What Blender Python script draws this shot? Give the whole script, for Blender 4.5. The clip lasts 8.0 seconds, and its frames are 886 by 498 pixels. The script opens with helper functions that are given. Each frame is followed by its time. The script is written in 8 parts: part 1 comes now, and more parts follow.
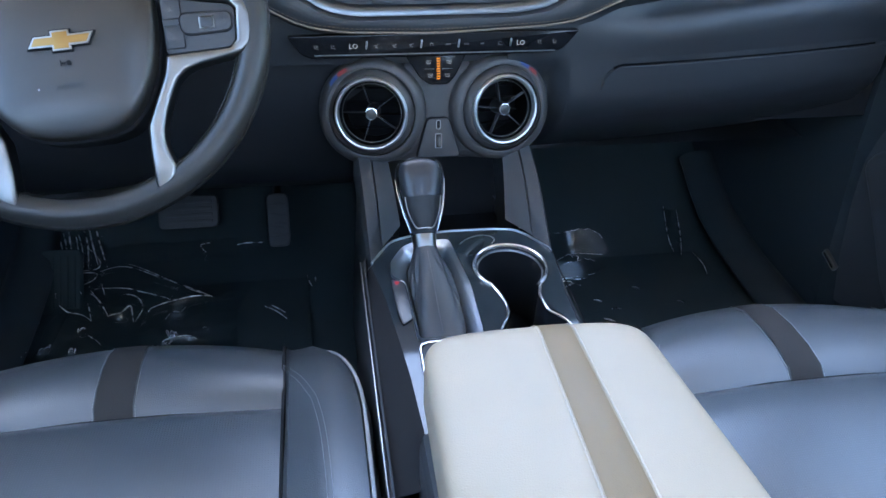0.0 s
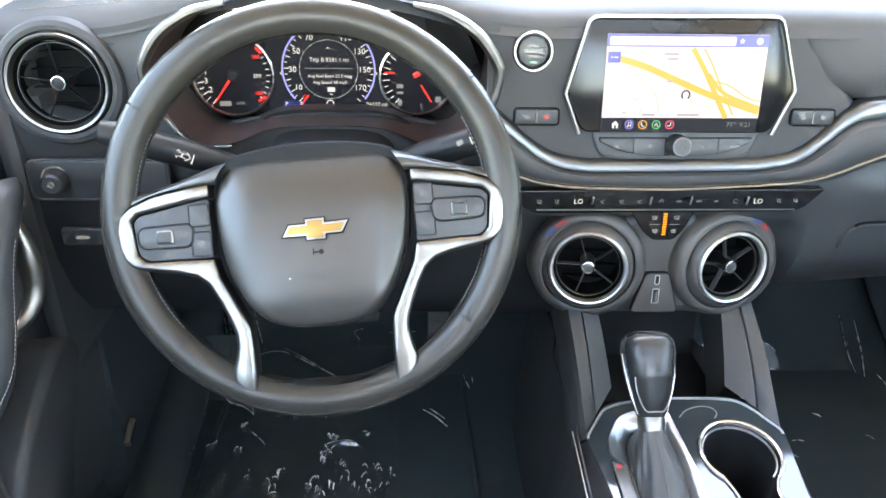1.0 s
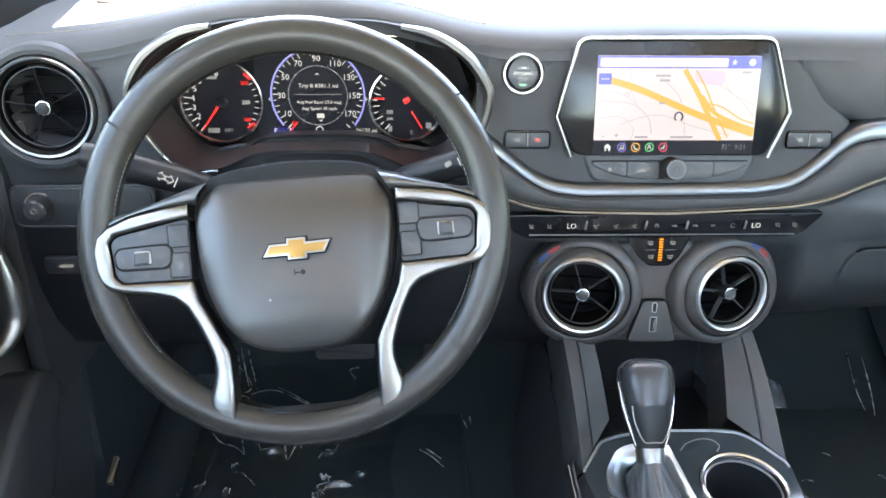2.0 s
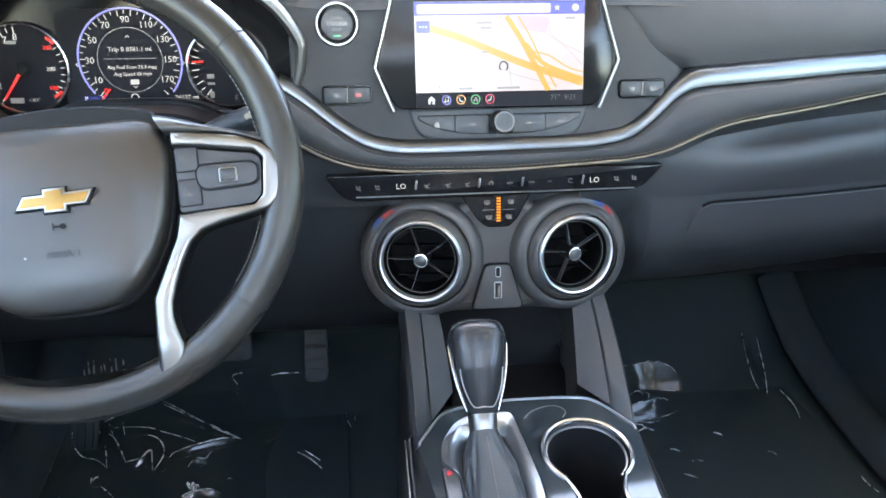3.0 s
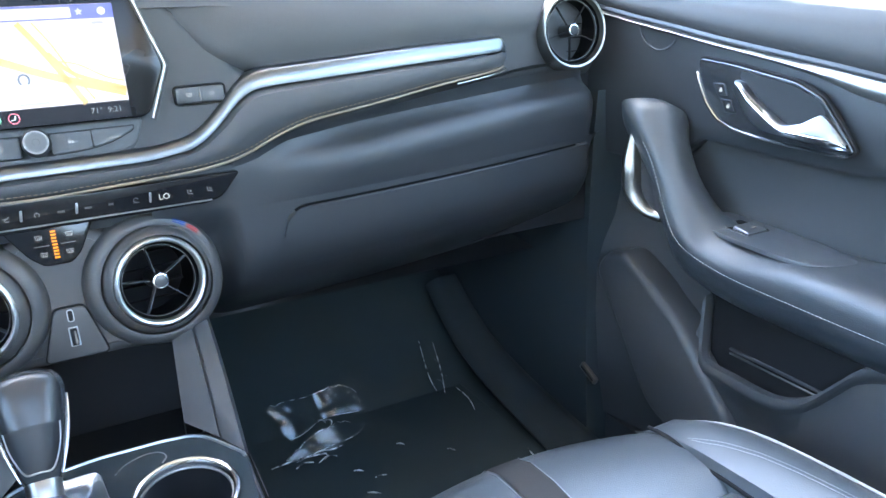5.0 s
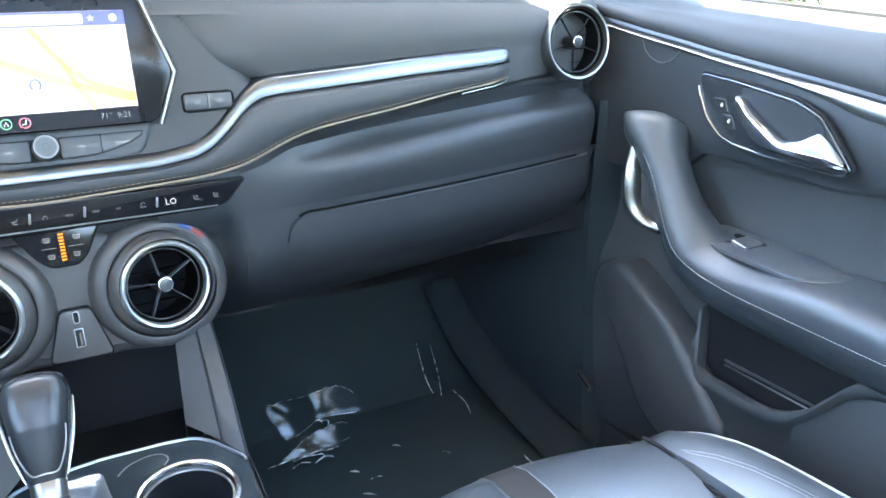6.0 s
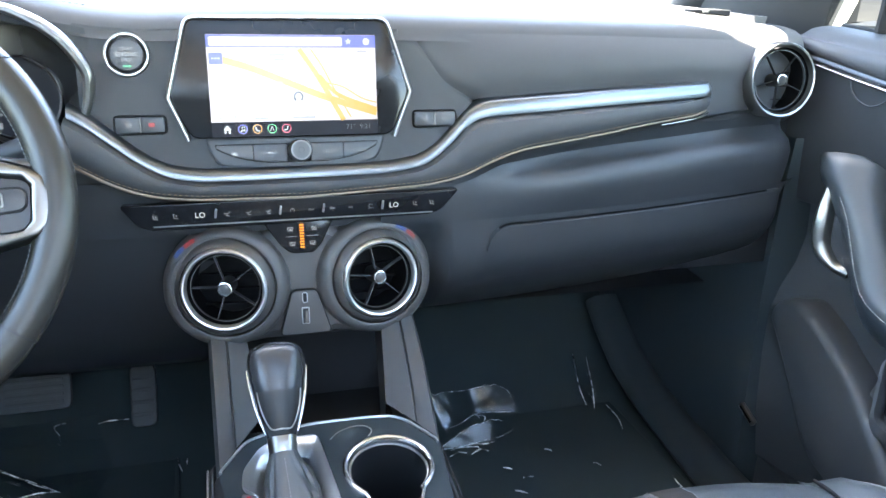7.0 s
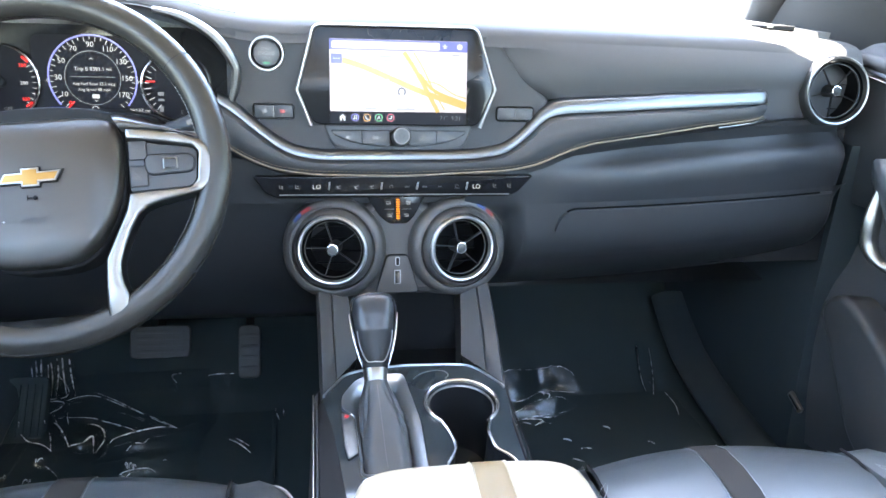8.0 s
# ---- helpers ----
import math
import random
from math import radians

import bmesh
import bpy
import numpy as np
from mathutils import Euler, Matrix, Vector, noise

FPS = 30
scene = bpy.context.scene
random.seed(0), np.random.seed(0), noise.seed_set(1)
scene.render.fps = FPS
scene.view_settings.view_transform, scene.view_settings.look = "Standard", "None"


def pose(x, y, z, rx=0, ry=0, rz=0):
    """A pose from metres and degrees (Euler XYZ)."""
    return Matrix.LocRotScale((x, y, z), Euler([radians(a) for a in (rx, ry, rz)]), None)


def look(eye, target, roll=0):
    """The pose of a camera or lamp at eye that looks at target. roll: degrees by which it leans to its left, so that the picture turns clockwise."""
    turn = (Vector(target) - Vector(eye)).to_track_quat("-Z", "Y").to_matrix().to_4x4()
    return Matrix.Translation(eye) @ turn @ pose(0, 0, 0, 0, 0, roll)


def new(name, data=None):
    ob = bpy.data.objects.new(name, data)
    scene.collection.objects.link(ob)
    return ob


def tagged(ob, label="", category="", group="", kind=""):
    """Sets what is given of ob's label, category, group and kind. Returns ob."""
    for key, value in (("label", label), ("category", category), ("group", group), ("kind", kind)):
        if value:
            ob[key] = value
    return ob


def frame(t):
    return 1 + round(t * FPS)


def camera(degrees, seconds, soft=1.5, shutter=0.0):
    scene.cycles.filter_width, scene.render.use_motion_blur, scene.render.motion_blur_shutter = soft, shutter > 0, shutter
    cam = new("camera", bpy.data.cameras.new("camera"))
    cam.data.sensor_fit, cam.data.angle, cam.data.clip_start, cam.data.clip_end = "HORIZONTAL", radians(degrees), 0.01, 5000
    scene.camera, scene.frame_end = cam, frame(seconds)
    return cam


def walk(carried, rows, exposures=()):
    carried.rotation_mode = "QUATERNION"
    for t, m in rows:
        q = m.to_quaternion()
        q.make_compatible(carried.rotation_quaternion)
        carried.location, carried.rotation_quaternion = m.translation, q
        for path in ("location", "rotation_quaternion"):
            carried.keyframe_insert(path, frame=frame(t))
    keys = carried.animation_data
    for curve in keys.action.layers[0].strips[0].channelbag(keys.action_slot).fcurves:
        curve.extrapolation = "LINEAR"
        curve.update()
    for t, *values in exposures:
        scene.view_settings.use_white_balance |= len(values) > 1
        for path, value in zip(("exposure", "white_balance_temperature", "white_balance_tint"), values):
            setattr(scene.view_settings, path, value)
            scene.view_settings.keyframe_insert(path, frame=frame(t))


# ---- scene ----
# camera and its walk
cam = camera(60.8, 8.0)
PATH = [
    (0, (-0.1526, -0.9090, 0.9053), (0.1518, 0.8091, -0.0721), 1.26),
    (0.5, (-0.2274, -0.8076, 0.9851), (-0.0547, 0.9032, -0.0362), 2.00),
    (1, (-0.2952, -0.7634, 1.0296), (-0.2110, 0.9934, 0.0775), 1.07),
    (1.2, (-0.3079, -0.7574, 1.0401), (-0.2375, 1.0168, 0.1197), 0.94),
    (2.3, (-0.2423, -0.7551, 0.9744), (-0.1648, 1.0662, 0.1518), 0.42),
    (2.5, (-0.2106, -0.7506, 0.9597), (-0.1085, 1.0736, 0.1463), 0.22),
    (3, (-0.1431, -0.7452, 0.9170), (0.0564, 1.0880, 0.1429), -0.09),
    (3.5, (-0.1005, -0.7374, 0.8790), (0.2371, 1.0963, 0.1555), -0.26),
    (4, (-0.0671, -0.7385, 0.8778), (0.4690, 1.0781, 0.2355), -1.12),
    (4.5, (-0.0237, -0.7472, 0.8657), (0.7184, 0.9979, 0.2301), -2.16),
    (4.7, (0.0001, -0.7511, 0.8573), (0.8074, 0.9612, 0.2119), -2.51),
    (5.8, (0.0246, -0.7622, 0.8637), (0.9369, 0.8854, 0.1905), -1.45),
    (6, (0.0084, -0.7589, 0.8736), (0.8765, 0.9145, 0.2058), -0.90),
    (6.5, (-0.0317, -0.7622, 0.8956), (0.6679, 0.9903, 0.2325), 0.46),
    (7, (-0.0707, -0.7897, 0.9083), (0.4558, 1.0212, 0.2425), 1.49),
    (7.5, (-0.0940, -0.8560, 0.9163), (0.2999, 0.9873, 0.2478), 2.09),
    (8, (-0.1034, -0.9382, 0.9172), (0.2206, 0.9241, 0.2637), 2.28),
]
walk(cam, [(t, look(eye, target, roll)) for t, eye, target, roll in PATH], [(0.0, 4.50, 6150, 10), (0.45, 5.30, 7450, 11), (1.0, 5.60, 8250, 10), (2.5, 5.22, 7800, 10), (3.0, 5.29, 7600, 10), (3.5, 5.50, 7200, 9), (4.5, 5.38, 6750, 7), (5.8, 5.74, 6900, 7), (6.5, 5.48, 7000, 7), (8.0, 5.46, 7200, 10)])

# world, sun and exposure
world = bpy.data.worlds.new("sky")
scene.world = world
world.use_nodes = True
sky = world.node_tree.nodes.new("ShaderNodeTexSky")
sky.sky_type, sky.sun_disc = "NISHITA", False
sky.sun_elevation, sky.sun_rotation = radians(85), radians(-20)
world.node_tree.links.new(sky.outputs[0], world.node_tree.nodes["Background"].inputs[0])
world.node_tree.nodes["Background"].inputs[1].default_value = 0.15
sun = new("sun", bpy.data.lights.new("sun", "SUN"))
sun.data.energy, sun.data.angle, sun.data.color = 3.4, radians(0.53), (1.0, 0.95, 0.87)
sun.matrix_world = look((-0.03 * 9, 0.03 * 9, 0.995 * 9), (0, 0, 0))


# ---- materials ----
LAMP = 0.037  # brightness of the lit displays against daylight
def material(name, color, rough=0.5, metal=0.0, grain=0.0, scale=600.0, vary=0.15, coat=0.0, spec=0.5, blotch=6.0):
    """A surface with two scales of variation: blotches of wear in colour and gloss, and a fine grain in relief."""
    m = bpy.data.materials.new(name)
    m.use_nodes = True
    n, l = m.node_tree.nodes, m.node_tree.links
    b = n["Principled BSDF"]
    b.inputs["Metallic"].default_value, b.inputs["Coat Weight"].default_value = metal, coat
    b.inputs["Specular IOR Level"].default_value = spec
    geo = n.new("ShaderNodeNewGeometry")
    big, fine, mix = n.new("ShaderNodeTexNoise"), n.new("ShaderNodeTexNoise"), n.new("ShaderNodeMix")
    big.inputs["Scale"].default_value, big.inputs["Detail"].default_value = blotch, 6
    fine.inputs["Scale"].default_value, fine.inputs["Detail"].default_value = scale, 2
    l.new(geo.outputs["Position"], big.inputs["Vector"]), l.new(geo.outputs["Position"], fine.inputs["Vector"])
    mix.data_type = "RGBA"
    mix.inputs["A"].default_value = (*[c * (1 - vary) for c in color], 1)
    mix.inputs["B"].default_value = (*[min(1, c * (1 + vary)) for c in color], 1)
    l.new(big.outputs["Fac"], mix.inputs["Factor"]), l.new(mix.outputs["Result"], b.inputs["Base Color"])
    ramp = n.new("ShaderNodeMapRange")
    ramp.inputs["To Min"].default_value, ramp.inputs["To Max"].default_value = rough * (1 - 0.6 * vary), min(1, rough * (1 + 0.6 * vary))
    l.new(big.outputs["Fac"], ramp.inputs["Value"]), l.new(ramp.outputs["Result"], b.inputs["Roughness"])
    if grain:
        bump = n.new("ShaderNodeBump")
        bump.inputs["Strength"].default_value, bump.inputs["Distance"].default_value = grain, 0.0006
        l.new(fine.outputs["Fac"], bump.inputs["Height"]), l.new(bump.outputs["Normal"], b.inputs["Normal"])
    return m


def hide(name, color, rough, scale=420.0, depth=0.5, vary=0.15, spec=0.5):
    """Grained leather or soft moulded skin: cell creases over soft blotches."""
    m = material(name, color, rough, vary=vary, spec=spec)
    n, l = m.node_tree.nodes, m.node_tree.links
    cell, bump, geo = n.new("ShaderNodeTexVoronoi"), n.new("ShaderNodeBump"), n.new("ShaderNodeNewGeometry")
    cell.feature = "DISTANCE_TO_EDGE"
    cell.inputs["Scale"].default_value = scale
    bump.inputs["Strength"].default_value, bump.inputs["Distance"].default_value = depth, 0.0008
    l.new(geo.outputs["Position"], cell.inputs["Vector"])
    l.new(cell.outputs["Distance"], bump.inputs["Height"]), l.new(bump.outputs["Normal"], n["Principled BSDF"].inputs["Normal"])
    return m


def perforated(name, color, rough):
    """Seat leather with rows of small punched holes."""
    m = material(name, color, rough, vary=0.12, spec=0.9)
    n, l = m.node_tree.nodes, m.node_tree.links
    geo, sep = n.new("ShaderNodeNewGeometry"), n.new("ShaderNodeSeparateXYZ")
    l.new(geo.outputs["Position"], sep.inputs[0])
    waves = []
    for a, b in ((1, 1), (1, -1)):
        x, y, add, sine = (n.new("ShaderNodeMath") for _ in range(4))
        x.operation = y.operation = "MULTIPLY"
        sine.operation = "SINE"
        x.inputs[1].default_value, y.inputs[1].default_value = 1150 * a, 1150 * b
        l.new(sep.outputs[0], x.inputs[0]), l.new(sep.outputs[1], y.inputs[0])
        l.new(x.outputs[0], add.inputs[0]), l.new(y.outputs[0], add.inputs[1]), l.new(add.outputs[0], sine.inputs[0])
        waves.append(sine)
    mul, step, bump = n.new("ShaderNodeMath"), n.new("ShaderNodeMapRange"), n.new("ShaderNodeBump")
    mul.operation = "MULTIPLY"
    l.new(waves[0].outputs[0], mul.inputs[0]), l.new(waves[1].outputs[0], mul.inputs[1])
    step.inputs["From Min"].default_value, step.inputs["From Max"].default_value = 0.35, 0.75
    step.inputs["To Min"].default_value, step.inputs["To Max"].default_value = 1, 0
    l.new(mul.outputs[0], step.inputs["Value"])
    bump.inputs["Strength"].default_value, bump.inputs["Distance"].default_value = 0.35, 0.0008
    l.new(step.outputs["Result"], bump.inputs["Height"]), l.new(bump.outputs["Normal"], n["Principled BSDF"].inputs["Normal"])
    return m


def glow(name, color, strength=1.0):
    """A lit display or lamp, or a printed mark given a glow of its own to read brighter."""
    m = bpy.data.materials.new(name)
    m.use_nodes = True
    b = m.node_tree.nodes["Principled BSDF"]
    b.inputs["Base Color"].default_value = (*[c * 0.1 for c in color], 1)
    b.inputs["Roughness"].default_value = 0.25
    b.inputs["Emission Color"].default_value, b.inputs["Emission Strength"].default_value = (*color, 1), strength * LAMP
    return m


def clear(name, tint, rough, amount):
    """A clear sheet: lets light through, and mirrors more at a slant. amount: what it mirrors face on."""
    m = bpy.data.materials.new(name)
    m.use_nodes = True
    n, l = m.node_tree.nodes, m.node_tree.links
    n.remove(n["Principled BSDF"])
    see, shine, mix, weight = n.new("ShaderNodeBsdfTransparent"), n.new("ShaderNodeBsdfGlossy"), n.new("ShaderNodeMixShader"), n.new("ShaderNodeLayerWeight")
    power, scale_ = n.new("ShaderNodeMath"), n.new("ShaderNodeMapRange")
    see.inputs[0].default_value = (*tint, 1)
    shine.inputs["Roughness"].default_value = rough
    weight.inputs[0].default_value = 0.5
    power.operation = "POWER"
    power.inputs[1].default_value = 4.5
    scale_.inputs["To Min"].default_value, scale_.inputs["To Max"].default_value = amount, 0.95
    l.new(weight.outputs["Facing"], power.inputs[0]), l.new(power.outputs[0], scale_.inputs["Value"])
    l.new(scale_.outputs[0], mix.inputs[0]), l.new(see.outputs[0], mix.inputs[1]), l.new(shine.outputs[0], mix.inputs[2])
    l.new(mix.outputs[0], n["Material Output"].inputs[0])
    return m


def glint_fold(name, white):
    """A sharp fold in clear film, its glint put in as white colour: partly see-through, with a gloss of its own."""
    m = bpy.data.materials.new(name)
    m.use_nodes = True
    n, l = m.node_tree.nodes, m.node_tree.links
    b, see, mix, geo, noise_, span = n["Principled BSDF"], n.new("ShaderNodeBsdfTransparent"), n.new("ShaderNodeMixShader"), n.new("ShaderNodeNewGeometry"), n.new("ShaderNodeTexNoise"), n.new("ShaderNodeMapRange")
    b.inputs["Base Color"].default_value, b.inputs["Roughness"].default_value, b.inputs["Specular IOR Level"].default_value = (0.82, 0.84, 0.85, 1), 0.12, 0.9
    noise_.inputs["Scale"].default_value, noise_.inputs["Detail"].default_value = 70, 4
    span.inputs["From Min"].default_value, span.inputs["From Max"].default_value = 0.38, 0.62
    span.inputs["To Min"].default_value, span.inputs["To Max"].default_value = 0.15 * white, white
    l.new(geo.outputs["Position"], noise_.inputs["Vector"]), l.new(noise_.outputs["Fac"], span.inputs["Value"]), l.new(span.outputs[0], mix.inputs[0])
    l.new(see.outputs[0], mix.inputs[1]), l.new(b.outputs[0], mix.inputs[2]), l.new(mix.outputs[0], n["Material Output"].inputs[0])
    return m


SKIN = hide("soft_dash_skin", (0.048, 0.048, 0.050), 0.62, 700, 0.25, 0.15, 0.3)
PAD = hide("stitched_dash_leather", (0.055, 0.055, 0.057), 0.6, 600, 0.3, 0.15, 0.3)
PLASTIC = material("grained_dark_plastic", (0.042, 0.043, 0.046), 0.5, grain=0.25, scale=1500)
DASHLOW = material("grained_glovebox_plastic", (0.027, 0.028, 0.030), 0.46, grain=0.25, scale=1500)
KICK = material("black_footwell_plastic", (0.034, 0.043, 0.047), 0.5, grain=0.25, scale=1500, spec=0.35)
KNEE = material("black_knee_plastic", (0.019, 0.020, 0.022), 0.5, grain=0.25, scale=1500, spec=0.35)
LOWER = material("grained_lower_plastic", (0.050, 0.052, 0.055), 0.48, grain=0.25, scale=1500)
POD = material("grey_brown_satin_plastic", (0.061, 0.056, 0.053), 0.42, grain=0.12, scale=2000)
GLOSS = material("piano_black", (0.008, 0.008, 0.009), 0.15, vary=0.3, spec=0.28)
DECK = material("scuffed_black_gloss", (0.022, 0.029, 0.033), 0.07, vary=0.25, spec=0.6)
CUPRUBBER = material("cup_rubber", (0.013, 0.014, 0.016), 0.42, grain=0.05, scale=900, vary=0.2)
MATT = material("matt_black", (0.014, 0.014, 0.015), 0.75, spec=0.2)
BROWN = material("dark_brown_surround", (0.050, 0.036, 0.034), 0.4)
RINGCHROME = material("soft_chrome_ring", (0.74, 0.74, 0.73), 0.42, 1.0, vary=0.05)
CHROME = material("bright_chrome", (0.66, 0.66, 0.65), 0.22, 1.0, vary=0.08)
SATIN = material("satin_silver", (0.285, 0.280, 0.270), 0.34, 1.0, grain=0.05, scale=3000, vary=0.08)
BLADE = material("brushed_blue_silver", (0.165, 0.178, 0.19), 0.32, 1.0, grain=0.05, scale=3000, vary=0.08)
SPOKE = material("satin_spoke_metal", (0.225, 0.220, 0.210), 0.30, 1.0, grain=0.04, scale=3000, vary=0.1)
EDGE = material("grey_chrome_edge", (0.30, 0.29, 0.27), 0.3, 1.0, vary=0.08)
PLATE = material("grey_satin_metal", (0.22, 0.225, 0.23), 0.34, 0.8, vary=0.08)
PLATEGLOSS = material("glossy_dark_metal", (0.075, 0.079, 0.085), 0.17, 0.7, vary=0.08)
PILLAR = material("dark_pillar_skin", (0.020, 0.020, 0.021), 0.7, grain=0.3, scale=900, spec=0.25)
BLACK = material("deep_black_plastic", (0.004, 0.004, 0.0045), 0.6, spec=0.08)
SILVER = material("painted_silver", (0.36, 0.39, 0.415), 0.28, 0.85, vary=0.06)
THREAD = material("tan_thread", (0.19, 0.14, 0.09), 0.8)
BRONZE = material("bronze_piping", (0.205, 0.155, 0.11), 0.45, 0.2)
SEATTHREAD = material("soft_grey_thread", (0.27, 0.28, 0.29), 0.7)
GREYTHREAD = material("dark_grey_thread", (0.13, 0.13, 0.13), 0.7)
PALE = material("pale_grey_thread", (0.38, 0.38, 0.37), 0.7)
RIMHIDE = hide("wheel_leather", (0.028, 0.026, 0.023), 0.24, 900, 0.2, 0.15, 0.42)
HUBSKIN = material("hub_cover_skin", (0.029, 0.026, 0.023), 0.33, grain=0.10, scale=1600, vary=0.08, spec=0.7)
SPOKESKIN = material("satin_spoke_cover", (0.045, 0.043, 0.041), 0.3, grain=0.08, scale=1500, spec=0.9)
ACCENT = material("dark_satin_accent", (0.030, 0.032, 0.035), 0.36, grain=0.05, scale=1500, spec=0.5)
SWITCHSKIN = material("satin_switch_panel", (0.062, 0.067, 0.072), 0.34, grain=0.1, scale=1800, spec=0.8)
STALK = material("black_stalk_plastic", (0.014, 0.014, 0.015), 0.42, grain=0.1, scale=1500, spec=0.35)
RUBBER = material("worn_grey_rubber", (0.046, 0.047, 0.047), 0.6, grain=0.3, scale=500)
BUTTON = material("dark_grey_button", (0.032, 0.033, 0.036), 0.4, grain=0.05)
SEATHIDE = hide("black_seat_leather", (0.062, 0.071, 0.078), 0.30, 500, 0.35, 0.15, 0.9)
DOORHIDE = hide("black_door_leather", (0.044, 0.050, 0.056), 0.36, 500, 0.35, 0.15, 0.6)
SEATHOLES = perforated("black_perforated_leather", (0.068, 0.079, 0.088), 0.33)
STRIPE = hide("grey_stripe_leather", (0.034, 0.031, 0.029), 0.72, 500, 0.35, 0.15, 0.25)
CREAM = hide("cream_leather", (0.41, 0.325, 0.222), 0.5, 520, 0.3, 0.05)
CORD = material("pale_cord", (0.55, 0.47, 0.36), 0.7)
TAN = hide("tan_stripe_leather", (0.215, 0.14, 0.062), 0.5, 520, 0.3, 0.08)
CARPET = material("black_carpet", (0.046, 0.061, 0.063), 0.95, grain=0.9, scale=900, spec=0.1)
BOOT = hide("boot_leather", (0.052, 0.054, 0.057), 0.45, 700, 0.3)
HEADLINER = material("warm_grey_headliner", (0.42, 0.365, 0.30), 0.9, grain=0.3, scale=800)
POLISHED = material("polished_steel", (0.22, 0.23, 0.24), 0.3, 1.0, vary=0.08)
KNOBMETAL = material("turned_grey_metal", (0.14, 0.137, 0.133), 0.42, 1.0, vary=0.08)
FLAPFILM = clear("sagging_clear_film", (0.98, 0.99, 0.99), 0.03, 0.05)
GOLD = material("gold_badge", (0.33, 0.185, 0.05), 0.34, 0.6)
WHITE = glow("glowing_white_mark", (0.85, 0.9, 0.95), 0.55)
DIM = glow("dim_white_mark", (0.6, 0.64, 0.68), 0.22)
MARK = glow("button_white_mark", (0.6, 0.64, 0.68), 0.34)
FAINT = glow("faint_white_mark", (0.6, 0.64, 0.68), 0.12)
RED = glow("red_needle", (1.0, 0.05, 0.05), 0.9)
BLUEMARK = glow("blue_mark", (0.05, 0.2, 0.9), 0.35)
REDMARK = glow("red_mark", (0.9, 0.08, 0.08), 0.35)
AMBER = glow("amber_lamp", (1.0, 0.33, 0.02), 1.1)
VIOLET = glow("violet_ring", (0.30, 0.33, 0.95), 0.8)
DIALBACK = material("dial_face", (0.008, 0.007, 0.010), 0.45, spec=0.15)
MAPPAPER = glow("map_ground", (0.93, 0.84, 0.91), 0.50)
ROAD = glow("map_road", (0.86, 0.52, 0.09), 0.58)
LANE = glow("map_lane", (0.70, 0.66, 0.72), 0.5)
PARK = glow("map_area", (0.82, 0.62, 0.86), 0.58)
NAVDIM = glow("dim_navy_panel", (0.05, 0.06, 0.40), 0.22)
NAVBLUE = glow("map_blue", (0.08, 0.10, 0.62), 0.75)
FILM = clear("clear_plastic_film", (0.98, 0.99, 0.99), 0.05, 0.11)
# glints on film folds and edges are put into this white colour
CREASE = glint_fold("glint_white_film_fold", 0.9)
SIDEGLASS = clear("tinted_side_glass", (0.50, 0.53, 0.52), 0.0, 0.06)
FILLGLASS = clear("added_roof_glass", (0.30, 0.31, 0.31), 0.0, 0.06)
GLASS = clear("window_glass", (0.96, 0.98, 0.97), 0.0, 0.06)


# ---- shaping helpers ----
def link(name, bm, mat, parent=None, label="", m=None, sharp=38, turn=True):
    """Links a bmesh as one mesh object, under its thing or part where one is given."""
    if m is not None:
        bm.transform(m)
    if turn:
        bmesh.ops.recalc_face_normals(bm, faces=bm.faces)
    me = bpy.data.meshes.new(name)
    bm.to_mesh(me)
    bm.free()
    me.materials.append(mat)
    me.polygons.foreach_set("use_smooth", [True] * len(me.polygons))
    me.set_sharp_from_angle(angle=radians(sharp))
    ob = new(name, me)
    if parent is not None:
        ob.parent = parent
    return tagged(ob, label)


def part(name, bm, mat, parent, label="", m=None, sharp=38, turn=True):
    return link(name, bm, mat, parent, label, m, sharp, turn)


def thing(name, at, label, category, group=""):
    ob = new(name)
    ob.empty_display_size = 0.02
    ob.location = at
    bpy.context.view_layer.update()
    return tagged(ob, label, category, group)


def under(ob):
    """The world made local to a thing that only stands at its base point."""
    return Matrix.Translation(-ob.location)


def spline(points, count, closed=False):
    """A smooth curve through a few points, with evenly spread samples."""
    p = [Vector(q) for q in points]
    n = len(p)
    spans = n if closed else n - 1
    dense = []
    for k in range(spans):
        a, b, c, d = (p[(k + j) % n] if closed else p[min(max(k + j, 0), n - 1)] for j in (-1, 0, 1, 2))
        for s in range(12):
            t = s / 12
            dense.append(0.5 * (2 * b + (c - a) * t + (2 * a - 5 * b + 4 * c - d) * t * t + (3 * b - a - 3 * c + d) * t**3))
    dense.append(p[0] if closed else p[-1])
    run = [0.0]
    for a, b in zip(dense, dense[1:]):
        run.append(run[-1] + (b - a).length)
    out, k = [], 0
    steps = count if closed else count - 1
    for i in range(count):
        want = run[-1] * i / steps
        while k < len(run) - 2 and run[k + 1] < want:
            k += 1
        f = (want - run[k]) / max(run[k + 1] - run[k], 1e-9)
        out.append(dense[k].lerp(dense[k + 1], min(max(f, 0), 1)))
    return out


def grid(rows, wrap=False, caps=False):
    """A skin over rows of equally many points."""
    bm = bmesh.new()
    vs = [[bm.verts.new(p) for p in row] for row in rows]
    n = len(vs[0])
    for a, b in zip(vs, vs[1:]):
        for k in range(n if wrap else n - 1):
            j = (k + 1) % n
            bm.faces.new((a[k], a[j], b[j], b[k]))
    if caps:
        bm.faces.new(vs[0]), bm.faces.new(vs[-1])
    return bm


